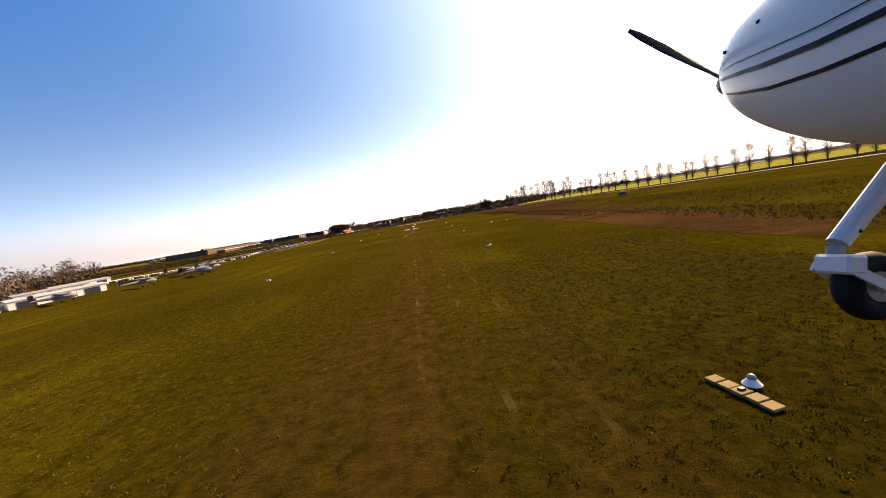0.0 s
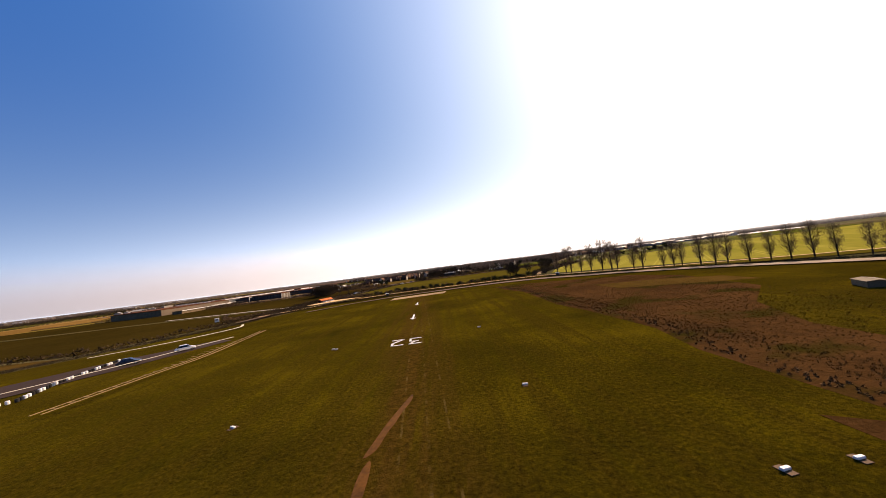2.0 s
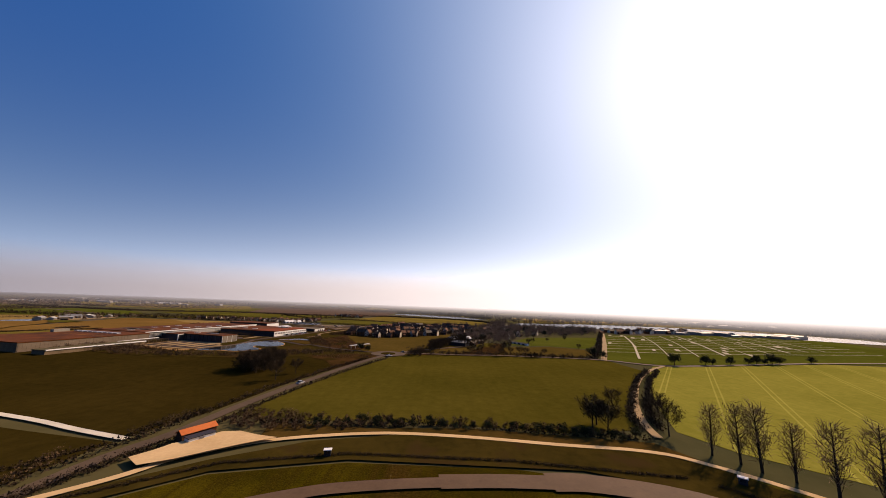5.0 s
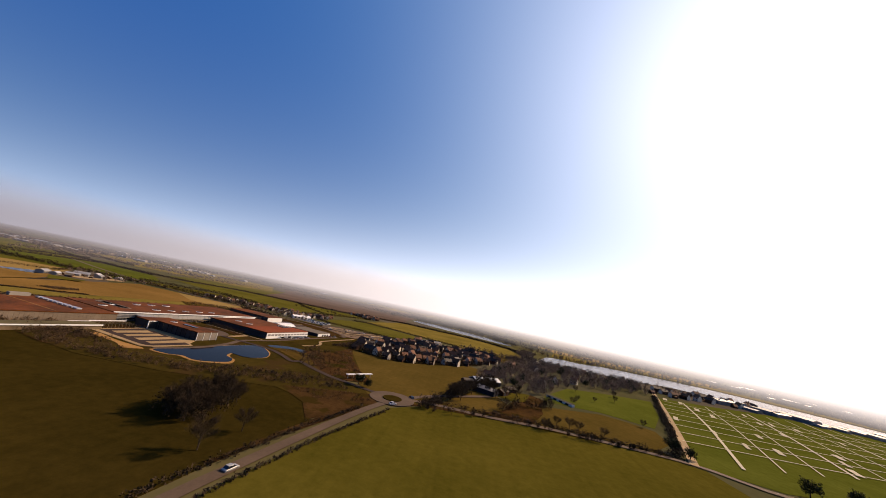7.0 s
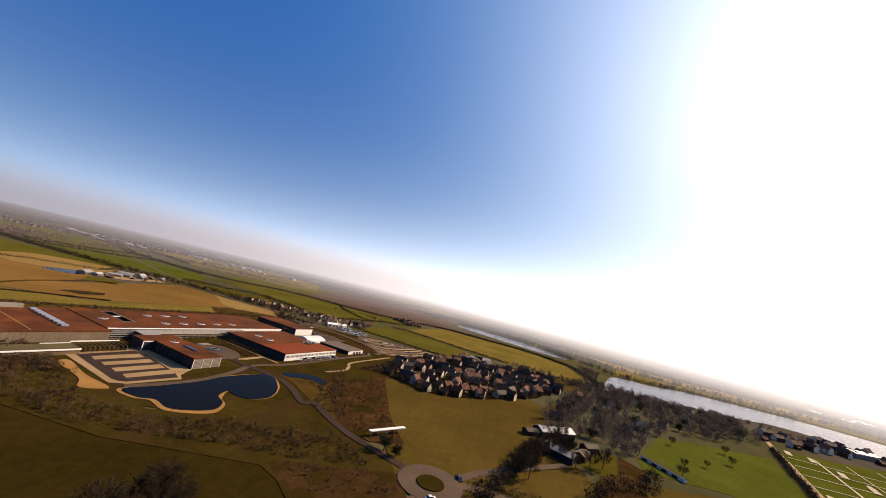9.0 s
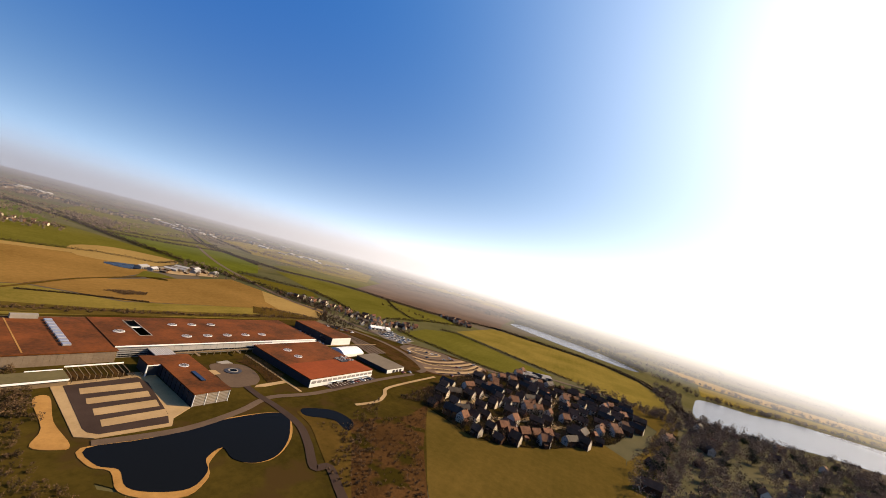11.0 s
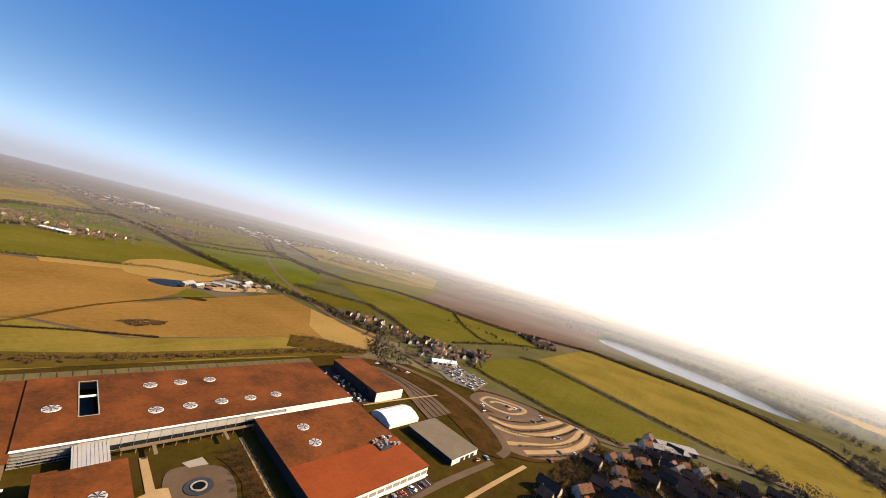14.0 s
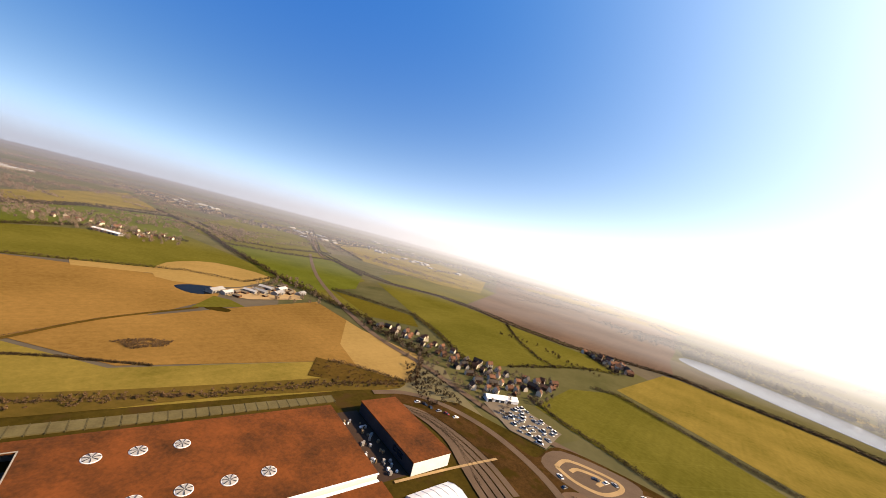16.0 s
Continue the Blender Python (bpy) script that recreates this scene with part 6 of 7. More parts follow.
settle(CARS, [(-70.7, 162, 35), (-76, 152, 30), (-88, 70, 70), (-87, 74, 70), (-86, 79, 70), (-85, 83, 70), (-89, 62, 70), (-90, 57, 70), (-46, 430, 40), (-39, 450, 120), (-72, 340, 75)], "cars by the airfield and road", 0.95, 1.05)
yard_van = car("white van standing in the sales yard", paints[0], "van", 4.8, 1.9, 2.1)
settle([yard_van, CARS[2]], [(x, y, float(rng.choice([60, 150, 20]))) for x, y in spaced([(-236, 736), (-204, 730), (-201, 702), (-220, 699), (-240, 712)], 4.2, 2.6)], "vans in the sales yard", 0.8, 1.2)


# visitors' car park
lots_laid = [0]


def lot(pts, z, mat, name="car_park", label="tan gravel car park", width=None, curve=4):
    q = [tuple(works(a, b).translation.xy) for a, b in pts]
    level[0] += 0.006
    lots_laid[0] += 1
    z = max(z, level[0]) + 0.005 * lots_laid[0]
    bm = ribbon(rounded(q, curve, False), width, z) if width else prism(rounded(q, curve), z - 0.1, z)
    return setting(name, bm, M[mat], label, "pavement")


lot([(99, 0), (102, 8), (112, 40), (112, 90), (100, 128), (120, 130), (140, 100), (148, 70), (152, 52), (178, 53), (196, 22), (206, -20), (196, -36), (160, -36), (126, -24), (112, -12), (104, -10)], 0.42, "scrubfloor", "verge", "rough brown grass round the car park")
lot([(138, 28), (160, 20), (192, 6), (205, -18), (200, -32), (180, -36), (158, -34), (128, -22), (117, -6), (126, 8)], 0.46, "earth", label="brown gravel car park")
lot([(152, 48), (176, 50), (194, 20), (190, 8), (160, 13), (150, 28)], 0.46, "oldroad", label="worn asphalt car park")
for pts in ([(126, -14), (140, -20), (160, -27), (182, -29), (200, -26)], [(122, -2), (136, -10), (156, -20), (178, -23), (203, -20)], [(133, 14), (141, 0), (160, -9), (180, -13), (202, -14)], [(140, 22), (146, 8), (165, -1), (182, -4), (198, -6)]):
    lot(pts, 0.5, "gravel", "car_park_lane", "tan gravel parking lane", 4.0)
for pts in ([(128, -8), (142, -15), (160, -22), (182, -25), (198, -23)], [(136, 8), (145, -3), (163, -13), (184, -17), (200, -17)], [(137, 19), (144, 3), (163, -5), (181, -8.5), (198, -10)], [(144, 24), (150, 13), (168, 4), (184, 1)], [(124, -18), (140, -25), (160, -32), (182, -33)]):
    q = [tuple(works(a, b).translation.xy) for a, b in pts]
    hedge(rounded(q, 4, False), 1.7, 1.1, "hedge", "low clipped brown hedge between parking bays", 0.5, 40, 0.3, 0.15)
for pts in ([(158, 42), (172, 42), (184, 22), (180, 15), (164, 18), (157, 30), (158, 42)], [(163, 36), (170, 35), (177, 24), (168, 23)]):
    lot(pts, 0.5, "gravel", "car_park_lane", "tan gravel parking bays", 2.6)
lot([(92, 137), (112, 133), (128, 120), (139, 98), (144, 72), (141, 40), (130, 12), (118, -6), (106, -9)], 0.52, "oldroad", "drive", "worn asphalt works drive", 5.0)
for off in (0, 6.5, 13, 19.5, 26):
    lot([(99 + off * 0.35, 122 - off * 0.6), (112 - off * 0.1, 108 - off), (118 - off * 0.55, 84 - off * 0.8), (119 - off * 0.75, 60 - off * 0.4), (114 - off * 0.7, 36)], 0.5, "oldroad", "car_park_lane", "curved worn asphalt parking lane", 3.6)
    q = [tuple(works(a, b).translation.xy) for a, b in ((101 + off * 0.35, 118 - off * 0.6), (114.5 - off * 0.1, 104 - off), (120.5 - off * 0.55, 82 - off * 0.8), (121 - off * 0.75, 58 - off * 0.4))]
    hedge(rounded(q, 4, False), 1.5, 0.9, "hedge", "low clipped hedge between parking bays", 0.5, 40, 0.3, 0.15)
lot([(64, 64), (95, 62), (126, 59)], 0.56, "gravel", "footbridge", "pale boardwalk across the car park", 1.5)
lot([(-45, 67), (0, 66)], 0.3, "straw", "boardwalk", "pale boardwalk beside the hall", 2.0)
courtyard = [(-13.2 + i * 2.6, 15 + k * 4.6, 0) for i in range(3) for k in range(8)]
saplings = [bare_tree(90 + k, 4.2, 1.5, "sapling", "young bare tree in the courtyard grid", 0.9, 14, 50, mat="hedge", limbs=False) for k in range(2)]
plant(saplings, [works(a, b).translation.xy for a, b, _ in courtyard], "courtyard saplings", 0.8, 1.1)
plant(saplings, [works(a, 37.8).translation.xy for a in range(-92, -66, 4)], "terrace saplings", 0.6, 0.8)

# showground tracks and worn pitches
for k in range(9):
    a, b = (150 + k * 34, 462 + k * 14), (268 + k * 34, 712 + k * 12)
    road("grass_track", [a, ((a[0] + b[0]) / 2 + 4, (a[1] + b[1]) / 2), b], 0.9 if k % 3 else 1.9, 0.3, "worn", "pale worn showground track")
for k in range(8):
    a = (140 + k * 13, 500 + k * 27)
    road("grass_track", [a, (a[0] + 150, a[1] + 20), (a[0] + 330, a[1] + 62)], 1.1, 0.32, "worn", "pale worn showground track")
for k in range(26):
    x, y = 170 + rng.uniform(0, 260), 500 + rng.uniform(0, 230)
    if inside(np.array([x]), np.array([y]), SHOW)[0]:
        road("worn_pitch", [(x, y), (x + 5, y + 10), (x + 9, y + 17)], float(rng.uniform(2.5, 5)), 0.36, "worn", "bare pale pitch on the showground", 1)


# ---------------- airfield ----------------
def stroke(bm, a, b, w):
    a, b = Vector(a), Vector(b)
    d = (b - a).normalized() * (w / 2)
    n = Vector((-d.y, d.x))
    p = [bm.verts.new((*q, z)) for z in (0.0, 0.06) for q in (a - d - n, b + d - n, b + d + n, a - d + n)]
    for f in ((4, 5, 6, 7), (0, 1, 5, 4), (1, 2, 6, 5), (2, 3, 7, 6), (3, 0, 4, 7)):
        bm.faces.new([p[i] for i in f])


DIGITS = {"3": [((0, 4.6), (1.9, 4.6)), ((1.9, 4.6), (1.0, 2.5)), ((0.5, 2.5), (1.6, 2.5)), ((1.9, 2.3), (1.9, 0.0)), ((1.9, 0), (0, 0))],
          "2": [((0, 4.6), (1.9, 4.6)), ((1.9, 4.6), (1.9, 2.6)), ((1.9, 2.6), (0, 0)), ((0, 0), (2.0, 0))]}
for ch, x in (("3", -8.6), ("2", -11.9)):
    bm = bmesh.new()
    for i, (a, b) in enumerate(DIGITS[ch]):
        stroke(bm, a, b, 0.42)
    o = tagged(part("runway_numeral", bm, M["white"]), f"white runway numeral {ch} laid on the grass", "marking", "runway marks")
    o.matrix_world = pose(x, 140.4, 0.05, 0, 0, 183)
for x, y, tail in ((-12.4, 166.2, 8.8), (-13.9, 201.7, 8.4)):
    bm = bmesh.new()
    stroke(bm, (0, 1.4), (0, tail), 0.5)
    q = [bm.verts.new((px, py, z)) for z in (0.0, 0.06) for px, py in ((-0.75, 2.0), (0, -0.2), (0.75, 2.0))]
    bm.faces.new(q[3:]), bm.faces.new((q[0], q[1], q[4], q[3])), bm.faces.new((q[1], q[2], q[5], q[4])), bm.faces.new((q[2], q[0], q[3], q[5]))
    o = tagged(part("runway_arrow", bm, M["white"]), "white arrow laid on the runway grass", "marking", "runway marks")
    o.matrix_world = pose(x, y, 0.05, 0, 0, 2)


def marker():
    """A runway edge light: a row of planks let into the turf, and a white light dome beside them."""
    t = thing("runway_light", pose(0, 0, -300), "yellowed plank mat with a white runway light", "light")
    for k in range(5):
        part("plank", bx(-0.17 + 0.02 * (k % 2), -0.74 + k * 0.3, 0.0, 0.16 + 0.02 * (k % 2), -0.47 + k * 0.3, 0.07 + 0.008 * (k % 3), bevel=0.012), M["plank"], t)
    bm = bmesh.new()
    bmesh.ops.create_cone(bm, cap_ends=True, segments=20, radius1=0.19, radius2=0.06, depth=0.16, matrix=pose(0.42, 0.1, 0.14))
    part("light_housing", bm, M["white"], t)
    bm = bmesh.new()
    bmesh.ops.create_uvsphere(bm, u_segments=16, v_segments=8, radius=0.09, matrix=pose(0.42, 0.1, 0.21))
    part("lens", bm, M["alloy"], t)
    part("cable_box", bx(-0.06, -0.05, 0.06, 0.08, 0.05, 0.13, bevel=0.01), M["darkwall"], t)
    return t


def edge_marker():
    """A low white marker block on a scraped earth plate."""
    t = thing("edge_marker", pose(0, 0, -300), "small white runway edge marker on bare earth", "marker")
    part("plate", bx(-0.5, -0.28, 0, 0.5, 0.28, 0.035, bevel=0.015), M["earth"], t)
    part("block", bx(-0.12, -0.3, 0.035, 0.14, 0.3, 0.2, bevel=0.03), M["white"], t)
    return t


M["plank"] = surface("weathered_plank", (0.24, 0.17, 0.07), (0.4, 0.29, 0.13), 1.5, 14, 0.9, relief=0.01, own=0.2)
settle([marker()], [(5.95, 6.95, 10), (5.4, 41, 8), (4.9, 74.9, 10)], "runway lights", 1, 1)
settle([edge_marker()], [(14.3, 92.2, 100), (18.5, 92.3, 95), (4.3, 109.1, 80), (3.2, 143.1, 90), (-25.1, 107.7, 60), (-25.3, 139.3, 90), (-24.6, 138.9, 90), (-23.6, 73.6, 70), (-22, 42, 80)], "runway edge markers", 0.85, 1)

setting("apron", prism([(-102, 134), (-88, 156), (-70, 174), (-64, 170.5), (-67, 163), (-74, 146), (-86, 128)], 0.02, 0.12), M["asphalt"], "blue-grey asphalt apron", "pavement")
road("apron_edge", [(-86, 127), (-74, 146), (-67, 163), (-63.6, 170.5)], 0.5, 0.13, "chalk", "pale apron edge strip")
road("apron_edge", [(-99, 165), (-86, 176), (-76.6, 193), (-80, 203)], 0.8, 0.13, "chalk", "pale grass track by the apron")
for off in (0, 1.5):
    road("guide_strip", [(-57.5 + off, 118), (-56.5 + off, 133), (-55.3 + off, 145), (-56.8 + off, 160), (-58.9 + off, 176.2)], 0.22, 0.14, "gravel", "thin pale guide strip in the turf")
for k in range(28):
    y = 120 + k * 2
    road("guide_rung", [(-57.2 + 0.04 * k * (1 if k < 13 else -0.4), y), (-55.8 + 0.04 * k * (1 if k < 13 else -0.4), y)], 0.16, 0.14, "gravel", "thin pale rung between guide strips", 1)
road("taxiway", [(-90, 96), (-78, 95), (-70, 94.7)], 3.4, 0.14, "chalk", "pale concrete taxiway strip")
road("taxiway", [(-92, 40), (-86, 62), (-90, 80), (-90, 96)], 3.0, 0.14, "chalk", "pale concrete taxiway strip")


def tyre_barrier():
    t = thing("tyre_barrier", pose(0, 0, 0), "black and white stacked tyre barrier", "barrier")
    bm = bmesh.new()
    bmesh.ops.create_cone(bm, cap_ends=True, segments=12, radius1=0.3, radius2=0.3, depth=0.6)
    bmesh.ops.bevel(bm, geom=bm.edges[:], offset=0.08, segments=1, affect="EDGES")
    first = part("tyre_stack", bm, M["white"], t)
    other = first.data.copy()
    other.materials[0] = M["black"]
    for i, p in enumerate(along([(-104, 102.3), (-92.5, 102.4), (-86.4, 107), (-81.7, 110.5), (-80, 120), (-74, 130), (-79, 140), (-84, 158)], 0.95)):
        o = first if i == 0 else part("tyre_stack", first.data if (i // 2) % 2 else other, None, t)
        o.location = (float(p[0]), float(p[1]), 0.35)


tyre_barrier()


def light_plane():
    """A small parked high-wing aeroplane."""
    t = thing("light_aircraft", pose(0, 0, -300), "small light aircraft darkened to a backlit grey, parked on the grass", "aircraft")
    bm = bmesh.new()
    rings = []
    for x, r, z in ((2.2, 0.25, 1.0), (1.6, 0.5, 1.05), (0.2, 0.58, 1.2), (-1.2, 0.4, 1.2), (-4.2, 0.12, 1.25)):
        rings.append([bm.verts.new((x, r * math.cos(a), z + r * math.sin(a))) for a in np.linspace(0, math.tau, 10, endpoint=False)])
    for p, q in zip(rings, rings[1:]):
        for i in range(10):
            j = (i + 1) % 10
            bm.faces.new((p[i], p[j], q[j], q[i]))
    bm.faces.new(rings[0][::-1]), bm.faces.new(rings[-1])
    # the grey is backlight shade put into the colour of fuselage and wings
    part("fuselage", bm, M["cladding"], t)
    part("wing", bx(-0.6, -4.9, 1.72, 0.85, 4.9, 1.86, bevel=0.05), M["cladding"], t)
    part("tailplane", bx(-4.3, -1.5, 1.25, -3.6, 1.5, 1.33, bevel=0.03), M["cladding"], t)
    part("fin", bx(-4.4, -0.05, 1.3, -3.6, 0.05, 2.5, bevel=0.02), M["navy"], t)
    part("canopy", bx(0.1, -0.48, 1.35, 1.1, 0.48, 1.72, bevel=0.1), M["glass"], t)
    part("propeller", bx(2.22, -0.06, 0.2, 2.28, 0.06, 1.8, bevel=0.02), M["black"], t)
    for x, y in ((1.5, 0), (-0.1, 1.0), (-0.1, -1.0)):
        bm = bmesh.new()
        bmesh.ops.create_cone(bm, cap_ends=True, segments=12, radius1=0.2, radius2=0.2, depth=0.14, matrix=pose(x, y, 0.2, 90))
        part("wheel", bm, M["black"], t)
        part("leg", bx(x - 0.04, y * 0.8 - 0.04, 0.2, x + 0.04, y * 0.8 + 0.04, 0.9), M["alloy"], t)
    return t


settle([light_plane()], [(-59, 67, 60), (-64, 84.5, 50), (-52.5, 74, 40), (-56.5, 83.5, 70), (-72, 105.5, 60), (-70, 62, 55)], "parked light aircraft", 0.8, 0.95)
hang = shed("hangar", 18, 4.5, 1.9, 2.4, "render", "sheet", "low grey-white airfield building with dark doors")
settle([hang], [(-86, 48, 66), (-80, 62, 66), (-104, 82, 68), (-113, 98, 68)], "airfield buildings", 0.75, 0.85)
wood("woodland", [(-230, 20), (-130, 10), (-124, 60), (-112, 92), (-140, 110), (-230, 100)], 5.5, 8.5, "twig", "bare trees behind the airfield buildings", 110, 0.6)
wood("scrub", [(-420, 96), (-200, 110), (-160, 128), (-200, 150), (-420, 150)], 5, 4, "scrub", "bare scrub beyond the airfield", 50, 0.7)
grey = shed("bunker", 9, 5, 1.8, 2.2, "timber", "felt", "low brown timber hut on the airfield grass")
settle([grey], [(74, 132, 60)], "airfield huts", 0.55, 0.6)


def orange_hut():
    t = thing("roadside_barn", pose(-74.8, 272.6, 0.05, 0, 0, 63), "orange-tiled roadside barn beside the sandy yard", "barn")
    part("wall", bx(0, 0, 0, 8.6, 2.8, 2.1), M["brick"], t)
    for sgn, y in ((1, 0.62), (-1, 2.18)):
        bm = bmesh.new()
        bmesh.ops.create_cube(bm, size=1, matrix=pose(4.3, y, 2.5, 30 * sgn) @ Matrix.Diagonal((9.2, 1.95, 0.16, 1)))
        part("roof_slope", bm, M["orange"], t)
    part("gable", prism([(0.02, 0.6), (0.3, 0.6), (0.3, 2.2), (0.02, 2.2)], 2.1, 2.4), M["brick"], t)
    t = thing("white_shed", pose(-71.9, 271.0, 0.05, 0, 0, 60), "low white shed with a dark roof in the sandy yard", "shed")
    part("wall", bx(0, 0, 0, 6.4, 2.2, 1.7), M["render"], t)
    part("roof", bx(-0.2, -0.2, 1.7, 6.6, 2.4, 1.95, bevel=0.05), M["darkwall"], t)
    part("door", bx(2.4, -0.08, 0, 3.6, -0.02, 1.5), M["cladding"], t)


orange_hut()
field([(-79, 262), (-76.5, 266.5), (-75.4, 270), (-72, 273.5), (-68.5, 279), (-64, 280), (-58, 277.8), (-52, 276.6), (-58, 272), (-63, 267.5), (-68.7, 262), (-74, 258.5)], 0.13, "sand", "sandy yard by the roadside barn")
for x, y, turn, wall in ((-35.7, 268.6, 10, "darkwall"), (60.5, 262.6, -40, "darkwall"), (-115, 241, 30, "render")):
    t = thing("marshal_hut", pose(x, y, 0.05, 0, 0, turn), "small flat-roofed marshal hut by the hedge", "hut", "marshal huts")
    t.scale = (0.75, 0.75, 0.85)
    part("wall", bx(-1.1, -0.8, 0, 1.1, 0.8, 1.9), M[wall], t)
    part("roof", bx(-1.3, -1.0, 1.9, 1.3, 1.0, 2.1, bevel=0.03), M["white"], t)
    part("window", bx(-0.7, -0.86, 1.0, 0.7, -0.81, 1.6), M["glass"], t)

g = thing("entrance_canopy", pose(-82.2, 459, 0, 0, 0, 54), "long white flat canopy on posts by the works entrance", "canopy")
part("roof", bx(0, -1.0, 2.6, 20, 1.0, 3.0, bevel=0.05), M["white"], g)
for k in range(5):
    part("post", bx(1 + k * 4.4, -0.15, 0, 1.3 + k * 4.4, 0.15, 2.6), M["steel"], g)


# ---------------- the aeroplane, as it lifts off at the clip's start ----------------
def aeroplane():
    t = thing("light_aeroplane", flown(*PATH[0][1:]), "white light aeroplane nose with dark stripes, lifting off over the grass", "aircraft")

    def ring(z, cx, cy, w, h, n=28):
        return [(cx + w * math.cos(a) * abs(math.cos(a)) ** -0.12, cy + h * math.sin(a) * abs(math.sin(a)) ** -0.05, -z) for a in (math.tau * (i + 0.5) / n for i in range(n))]

    secs = [(2.92, 2.52, 1.46, 0.07, 0.07), (2.88, 2.52, 1.45, 0.16, 0.16), (2.78, 2.515, 1.42, 0.27, 0.29), (2.62, 2.505, 1.38, 0.36, 0.41), (2.4, 2.49, 1.32, 0.43, 0.51), (2.1, 2.47, 1.23, 0.49, 0.59),
            (1.75, 2.46, 1.14, 0.54, 0.61), (1.3, 2.47, 1.08, 0.58, 0.66), (0.8, 2.48, 1.02, 0.6, 0.7), (0.2, 2.49, 0.95, 0.6, 0.72), (-0.6, 2.5, 0.88, 0.58, 0.7)]
    rows = [ring(*s) for s in secs]
    n = len(rows[0])
    verts = [v for r in rows for v in r]
    faces = [(i * n + j, i * n + (j + 1) % n, (i + 1) * n + (j + 1) % n, (i + 1) * n + j) for i in range(len(rows) - 1) for j in range(n)]
    faces += [tuple(range(n)), tuple(range((len(rows) - 1) * n, len(rows) * n))]
    body = part("cowling", mesh_of("cowling", verts, faces, M["skin"], True), None, t)
    sub = body.modifiers.new("smooth", "SUBSURF")
    sub.levels = sub.render_levels = 2

    def on_skin(z, angle, out=0.004):
        """A point of the cowling's left flank at station z, angle degrees up from level."""
        for a, b in zip(secs, secs[1:]):
            if a[0] >= z >= b[0]:
                f = (a[0] - z) / (a[0] - b[0])
                _, cx, cy, w, h = (p + (q - p) * f for p, q in zip(a, b))
                c, s = math.cos(radians(180 - angle)), math.sin(radians(180 - angle))
                return Vector((cx + (w + out) * c, cy + (h + out) * s, -z))
        return Vector((2.4, 1.3, -z))

    # painted stripes and panel seam along the flank
    for name, a0, a1, width, z0 in (("seam", -2, 2, 0.35, 2.88), ("upper_stripe", -11, -3, 1.5, 2.70), ("lower_stripe", -27, -11, 1.1, 2.62)):
        bm = bmesh.new()
        zs = np.linspace(z0, 0.3, 46)
        pts = []
        for k, z in enumerate(zs):
            mid = a0 + (a1 - a0) * k / 45
            pts.append((bm.verts.new(on_skin(z, mid + width, 0.006)), bm.verts.new(on_skin(z, mid - width, 0.006))))
        for p, q in zip(pts, pts[1:]):
            bm.faces.new((p[0], p[1], q[1], q[0]))
        part(name, bm, M["navy"], body)
    for z, a in ((2.84, 16), (2.6, 18), (2.2, 22), (1.85, 26)):
        bm = bmesh.new()
        bmesh.ops.create_uvsphere(bm, u_segments=10, v_segments=6, radius=0.014, matrix=Matrix.Translation(on_skin(z, a, 0.0)))
        part("fastener", bm, M["navy"], body)
    # propeller
    hub = Vector((2.52, 1.46, -2.98))
    bm = bmesh.new()
    bmesh.ops.create_uvsphere(bm, u_segments=16, v_segments=10, radius=0.1, matrix=Matrix.Translation(hub))
    prop = part("propeller_hub", bm, M["alloy"], t)
    for turn in (-27, 153):
        bm = bmesh.new()
        rings = []
        for r, c, tw in ((0.06, 0.05, 60), (0.2, 0.065, 48), (0.4, 0.075, 34), (0.66, 0.07, 24), (0.9, 0.05, 18), (1.0, 0.02, 16)):
            q = []
            for i in range(8):
                a = math.tau * i / 8
                v = Vector((r, c * math.cos(a) * math.cos(radians(tw)) - 0.012 * math.sin(a) * math.sin(radians(tw)), c * math.cos(a) * math.sin(radians(tw)) + 0.012 * math.sin(a)))
                q.append(bm.verts.new(hub + Matrix.Rotation(radians(turn), 3, "Z") @ v))
            rings.append(q)
        for p, q in zip(rings, rings[1:]):
            for i in range(8):
                bm.faces.new((p[i], p[(i + 1) % 8], q[(i + 1) % 8], q[i]))
        bm.faces.new(rings[-1])
        part("blade", bm, M["black"], prop)
    # nose leg, fork and wheel
    bm = bmesh.new()
    limb(bm, (2.70, 0.62, -1.92), (2.26, 0.03, -1.95), 0.062, 0.05, 14)
    leg = part("nose_leg", bm, M["skin"], t)
    for z in (-1.9, -2.0):
        bm = bmesh.new()
        bmesh.ops.create_uvsphere(bm, u_segments=8, v_segments=6, radius=0.012, matrix=pose(2.33, 0.10, z))
        part("bolt", bm, M["black"], leg)
    bm = bmesh.new()
    limb(bm, (2.25, 0.02, -1.95), (2.25, -0.03, -1.95), 0.04, 0.04, 12)
    part("collar", bm, M["alloy"], leg)
    fork = part("fork", box(bmesh.new(), 2.19, -0.14, -2.02, 2.30, -0.03, -1.83, bevel=0.015), M["skin"], t)
    for z in (-1.845, -2.035):
        bm = bmesh.new()
        bmesh.ops.create_cube(bm, size=1, matrix=pose(2.32, -0.155, z, 0, 0, -26) @ Matrix.Diagonal((0.24, 0.055, 0.018, 1)))
        part("fork_arm", bm, M["skin"], fork)
    axle = Vector((2.44, -0.21, -1.94))
    bm = bmesh.new()
    seg, ring_n = 32, 12
    vs = [[bm.verts.new(axle + Vector(((0.135 + 0.062 * math.cos(b)) * math.cos(a), (0.135 + 0.062 * math.cos(b)) * math.sin(a), 0.07 * math.sin(b)))) for b in (math.tau * j / ring_n for j in range(ring_n))] for a in (math.tau * i / seg for i in range(seg))]
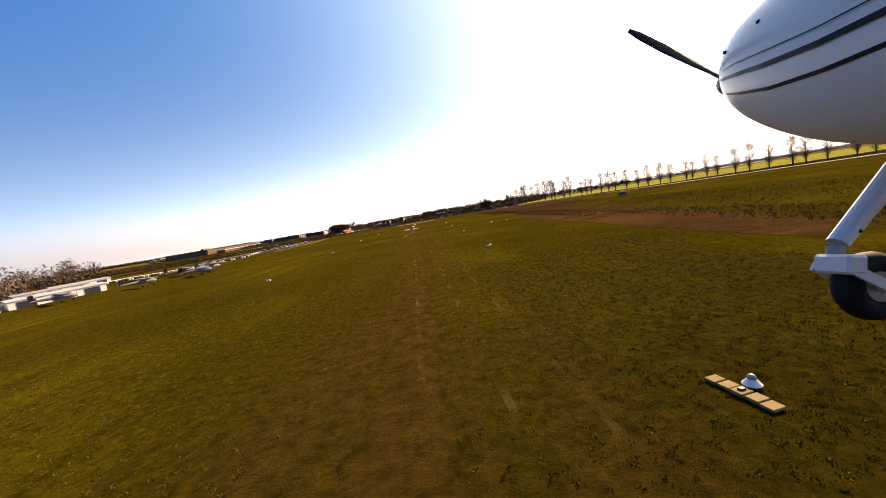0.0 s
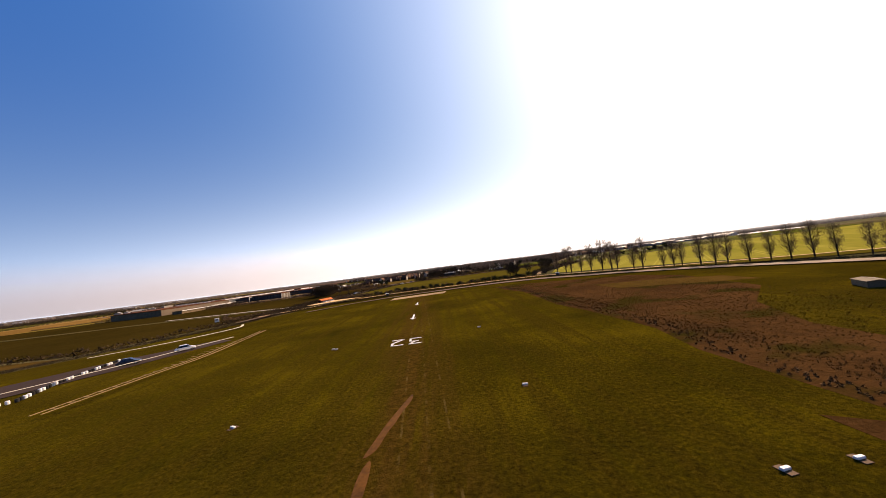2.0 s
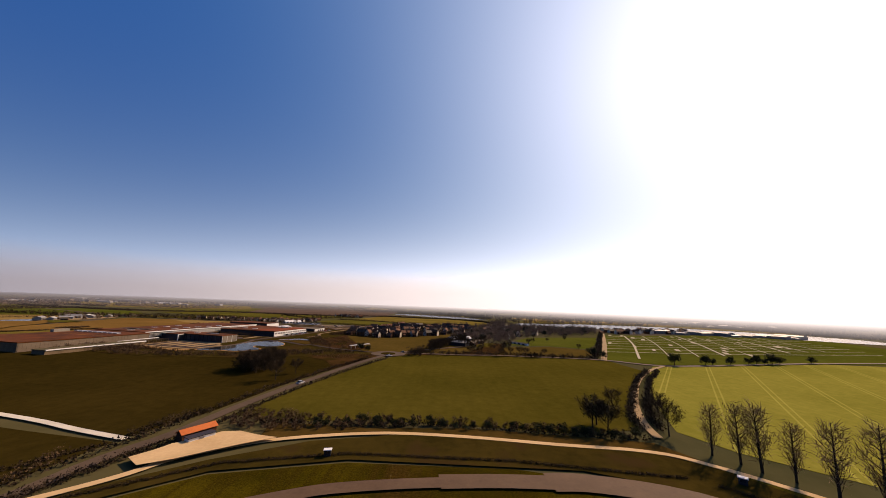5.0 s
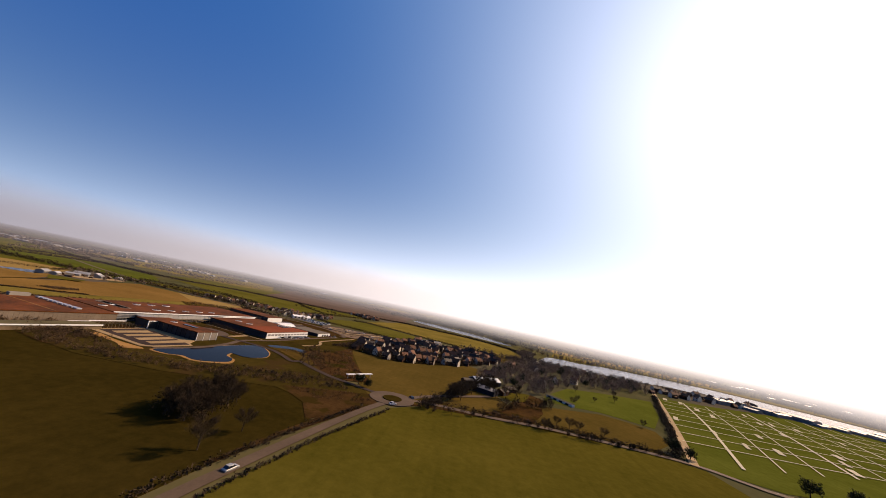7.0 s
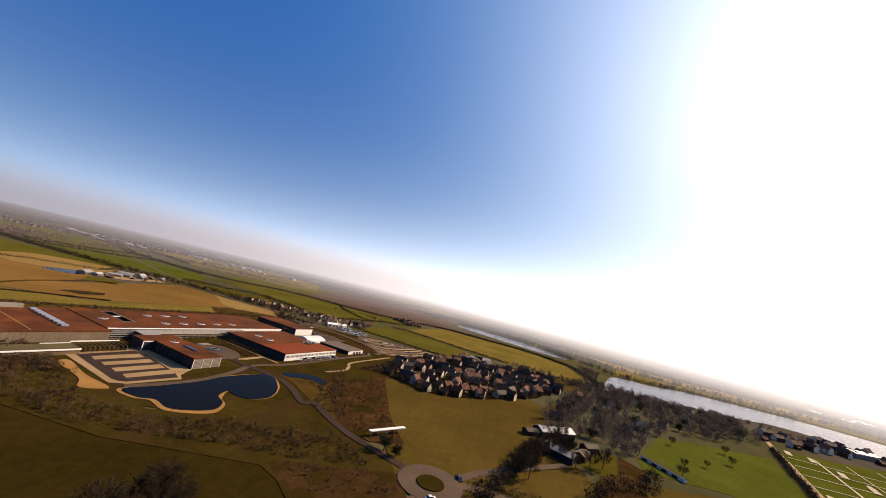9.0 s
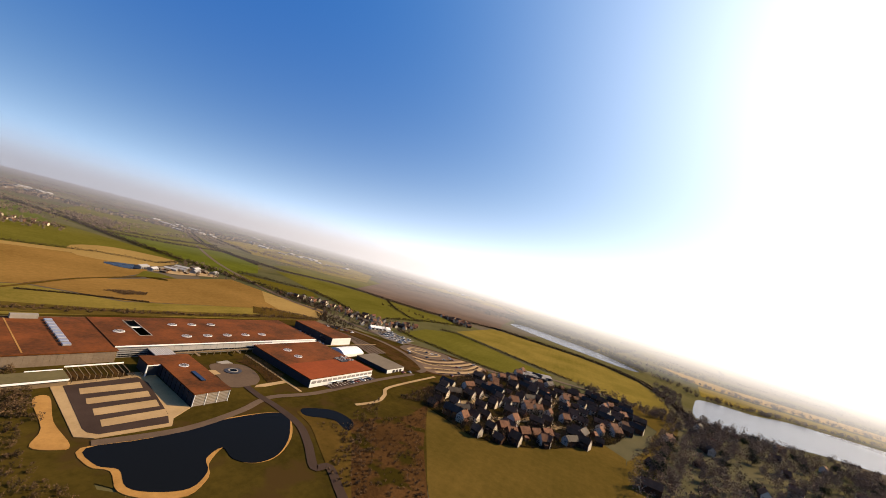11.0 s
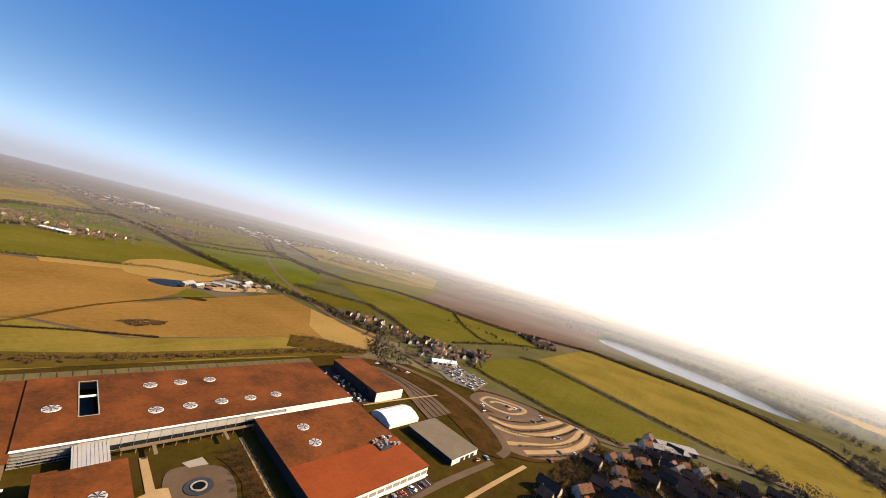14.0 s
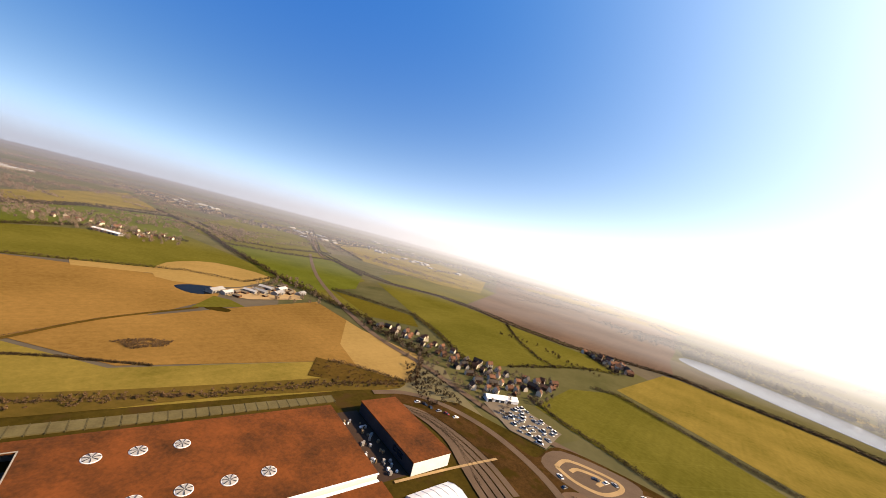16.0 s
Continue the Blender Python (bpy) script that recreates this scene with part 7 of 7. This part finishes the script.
    for i in range(seg):
        for j in range(ring_n):
            bm.faces.new((vs[i][j], vs[(i + 1) % seg][j], vs[(i + 1) % seg][(j + 1) % ring_n], vs[i][(j + 1) % ring_n]))
    for f in bm.faces:
        f.smooth = True
    wheel = part("wheel", bm, M["black"], t)
    bm = bmesh.new()
    bmesh.ops.create_cone(bm, cap_ends=True, segments=28, radius1=0.095, radius2=0.085, depth=0.1, matrix=Matrix.Translation(axle))
    part("rim", bm, M["alloy"], wheel)
    bm = bmesh.new()
    bmesh.ops.create_cone(bm, cap_ends=True, segments=16, radius1=0.03, radius2=0.025, depth=0.17, matrix=Matrix.Translation(axle))
    part("axle_nut", bm, M["skin"], wheel)


aeroplane()


# ---------------- turf ----------------
def tufts(poly, spacing, height, mat, label):
    """Single blades in small tussocks over a stretch of turf."""
    p = scatter(poly, spacing)
    x0, y0 = np.min(poly, 0)
    x1, y1 = np.max(poly, 0)
    edge = np.minimum.reduce([(p[:, 0] - x0) / (x1 - x0), (x1 - p[:, 0]) / (x1 - x0), (p[:, 1] - y0) / (y1 - y0) + 0.3, (y1 - p[:, 1]) / (y1 - y0)])
    p = p[rng.random(len(p)) < np.clip(edge * 3.5, 0, 1)]
    k, blades = len(p), 7
    h = height * rng.uniform(0.4, 1.3, (k, 1)) * np.where(rng.random((k, 1)) < 0.12, 1.7, 1.0)
    base = np.repeat(np.c_[p, np.full(k, 0.055)], blades, 0) + np.c_[rng.normal(0, 0.05, (k * blades, 2)), np.zeros(k * blades)]
    hh = np.repeat(h, blades, 0)
    lean = rng.normal(0, 0.55, (k * blades, 2)) * hh
    side = rng.normal(size=(k * blades, 2))
    side = side / np.linalg.norm(side, axis=1)[:, None] * 0.02
    v = np.stack([base + np.c_[side, np.zeros(len(base))], base - np.c_[side, np.zeros(len(base))], base + np.c_[lean, hh]], 1).reshape(-1, 3)
    stuff("grass_tufts", v, np.arange(len(v)).reshape(-1, 3), M[mat], label, "grass")


M["blade"] = surface("grass_blade", (0.07, 0.058, 0.003), (0.2, 0.15, 0.01), 0.4, 3.0, 0.9)
M["dry"] = surface("dry_grass", (0.09, 0.05, 0.01), (0.2, 0.115, 0.03), 0.3, 2.0, 0.95)
tufts([(-1, 3), (20, 3), (20, 34), (-1, 34)], 0.24, 0.04, "blade", "short winter grass tussocks beside the runway")
tufts([(-24, 4), (-2, 4), (-2, 32), (-24, 32)], 0.34, 0.035, "blade", "short winter grass beside the runway")
tufts([(26, 16), (30, 61), (30, 113), (29, 180), (25, 236), (30, 236), (34, 180), (36, 113), (37, 61), (34, 10)], 0.6, 0.22, "dry", "long dead grass along the heath edge")
tufts([(34, 0), (70, 0), (70, 180), (34, 200)], 1.0, 0.2, "dry", "dead grass and heather on the heath")
M["heather"] = surface("dead_heather", (0.10, 0.05, 0.018), (0.26, 0.14, 0.05), 0.2, 1.5, 0.95)
HEATH = [(22, 236), (44, 229), (62, 220), (72, 212), (77, 190), (67, 151), (51, 135), (43, 118), (41, 95), (38, 60), (29, 55), (27, 83), (26.5, 113), (29, 125), (28, 145), (26, 160), (27, 200), (23.5, 219)]
wood("heather", HEATH, 1.0, 0.14, "heather", "dead heather and tussocks on the heath", 12, 0.10)
wood("heather", [(21.5, 236), (23.5, 219), (27, 198), (25, 160), (27.5, 145), (28.5, 125), (26, 113), (26.5, 60), (28.5, 60), (28.5, 113), (31, 126), (30, 146), (27.6, 161), (29.4, 200), (26, 220), (24, 236)], 0.8, 0.26, "heather", "taller dead grass along the heath's edge", 16, 0.16)
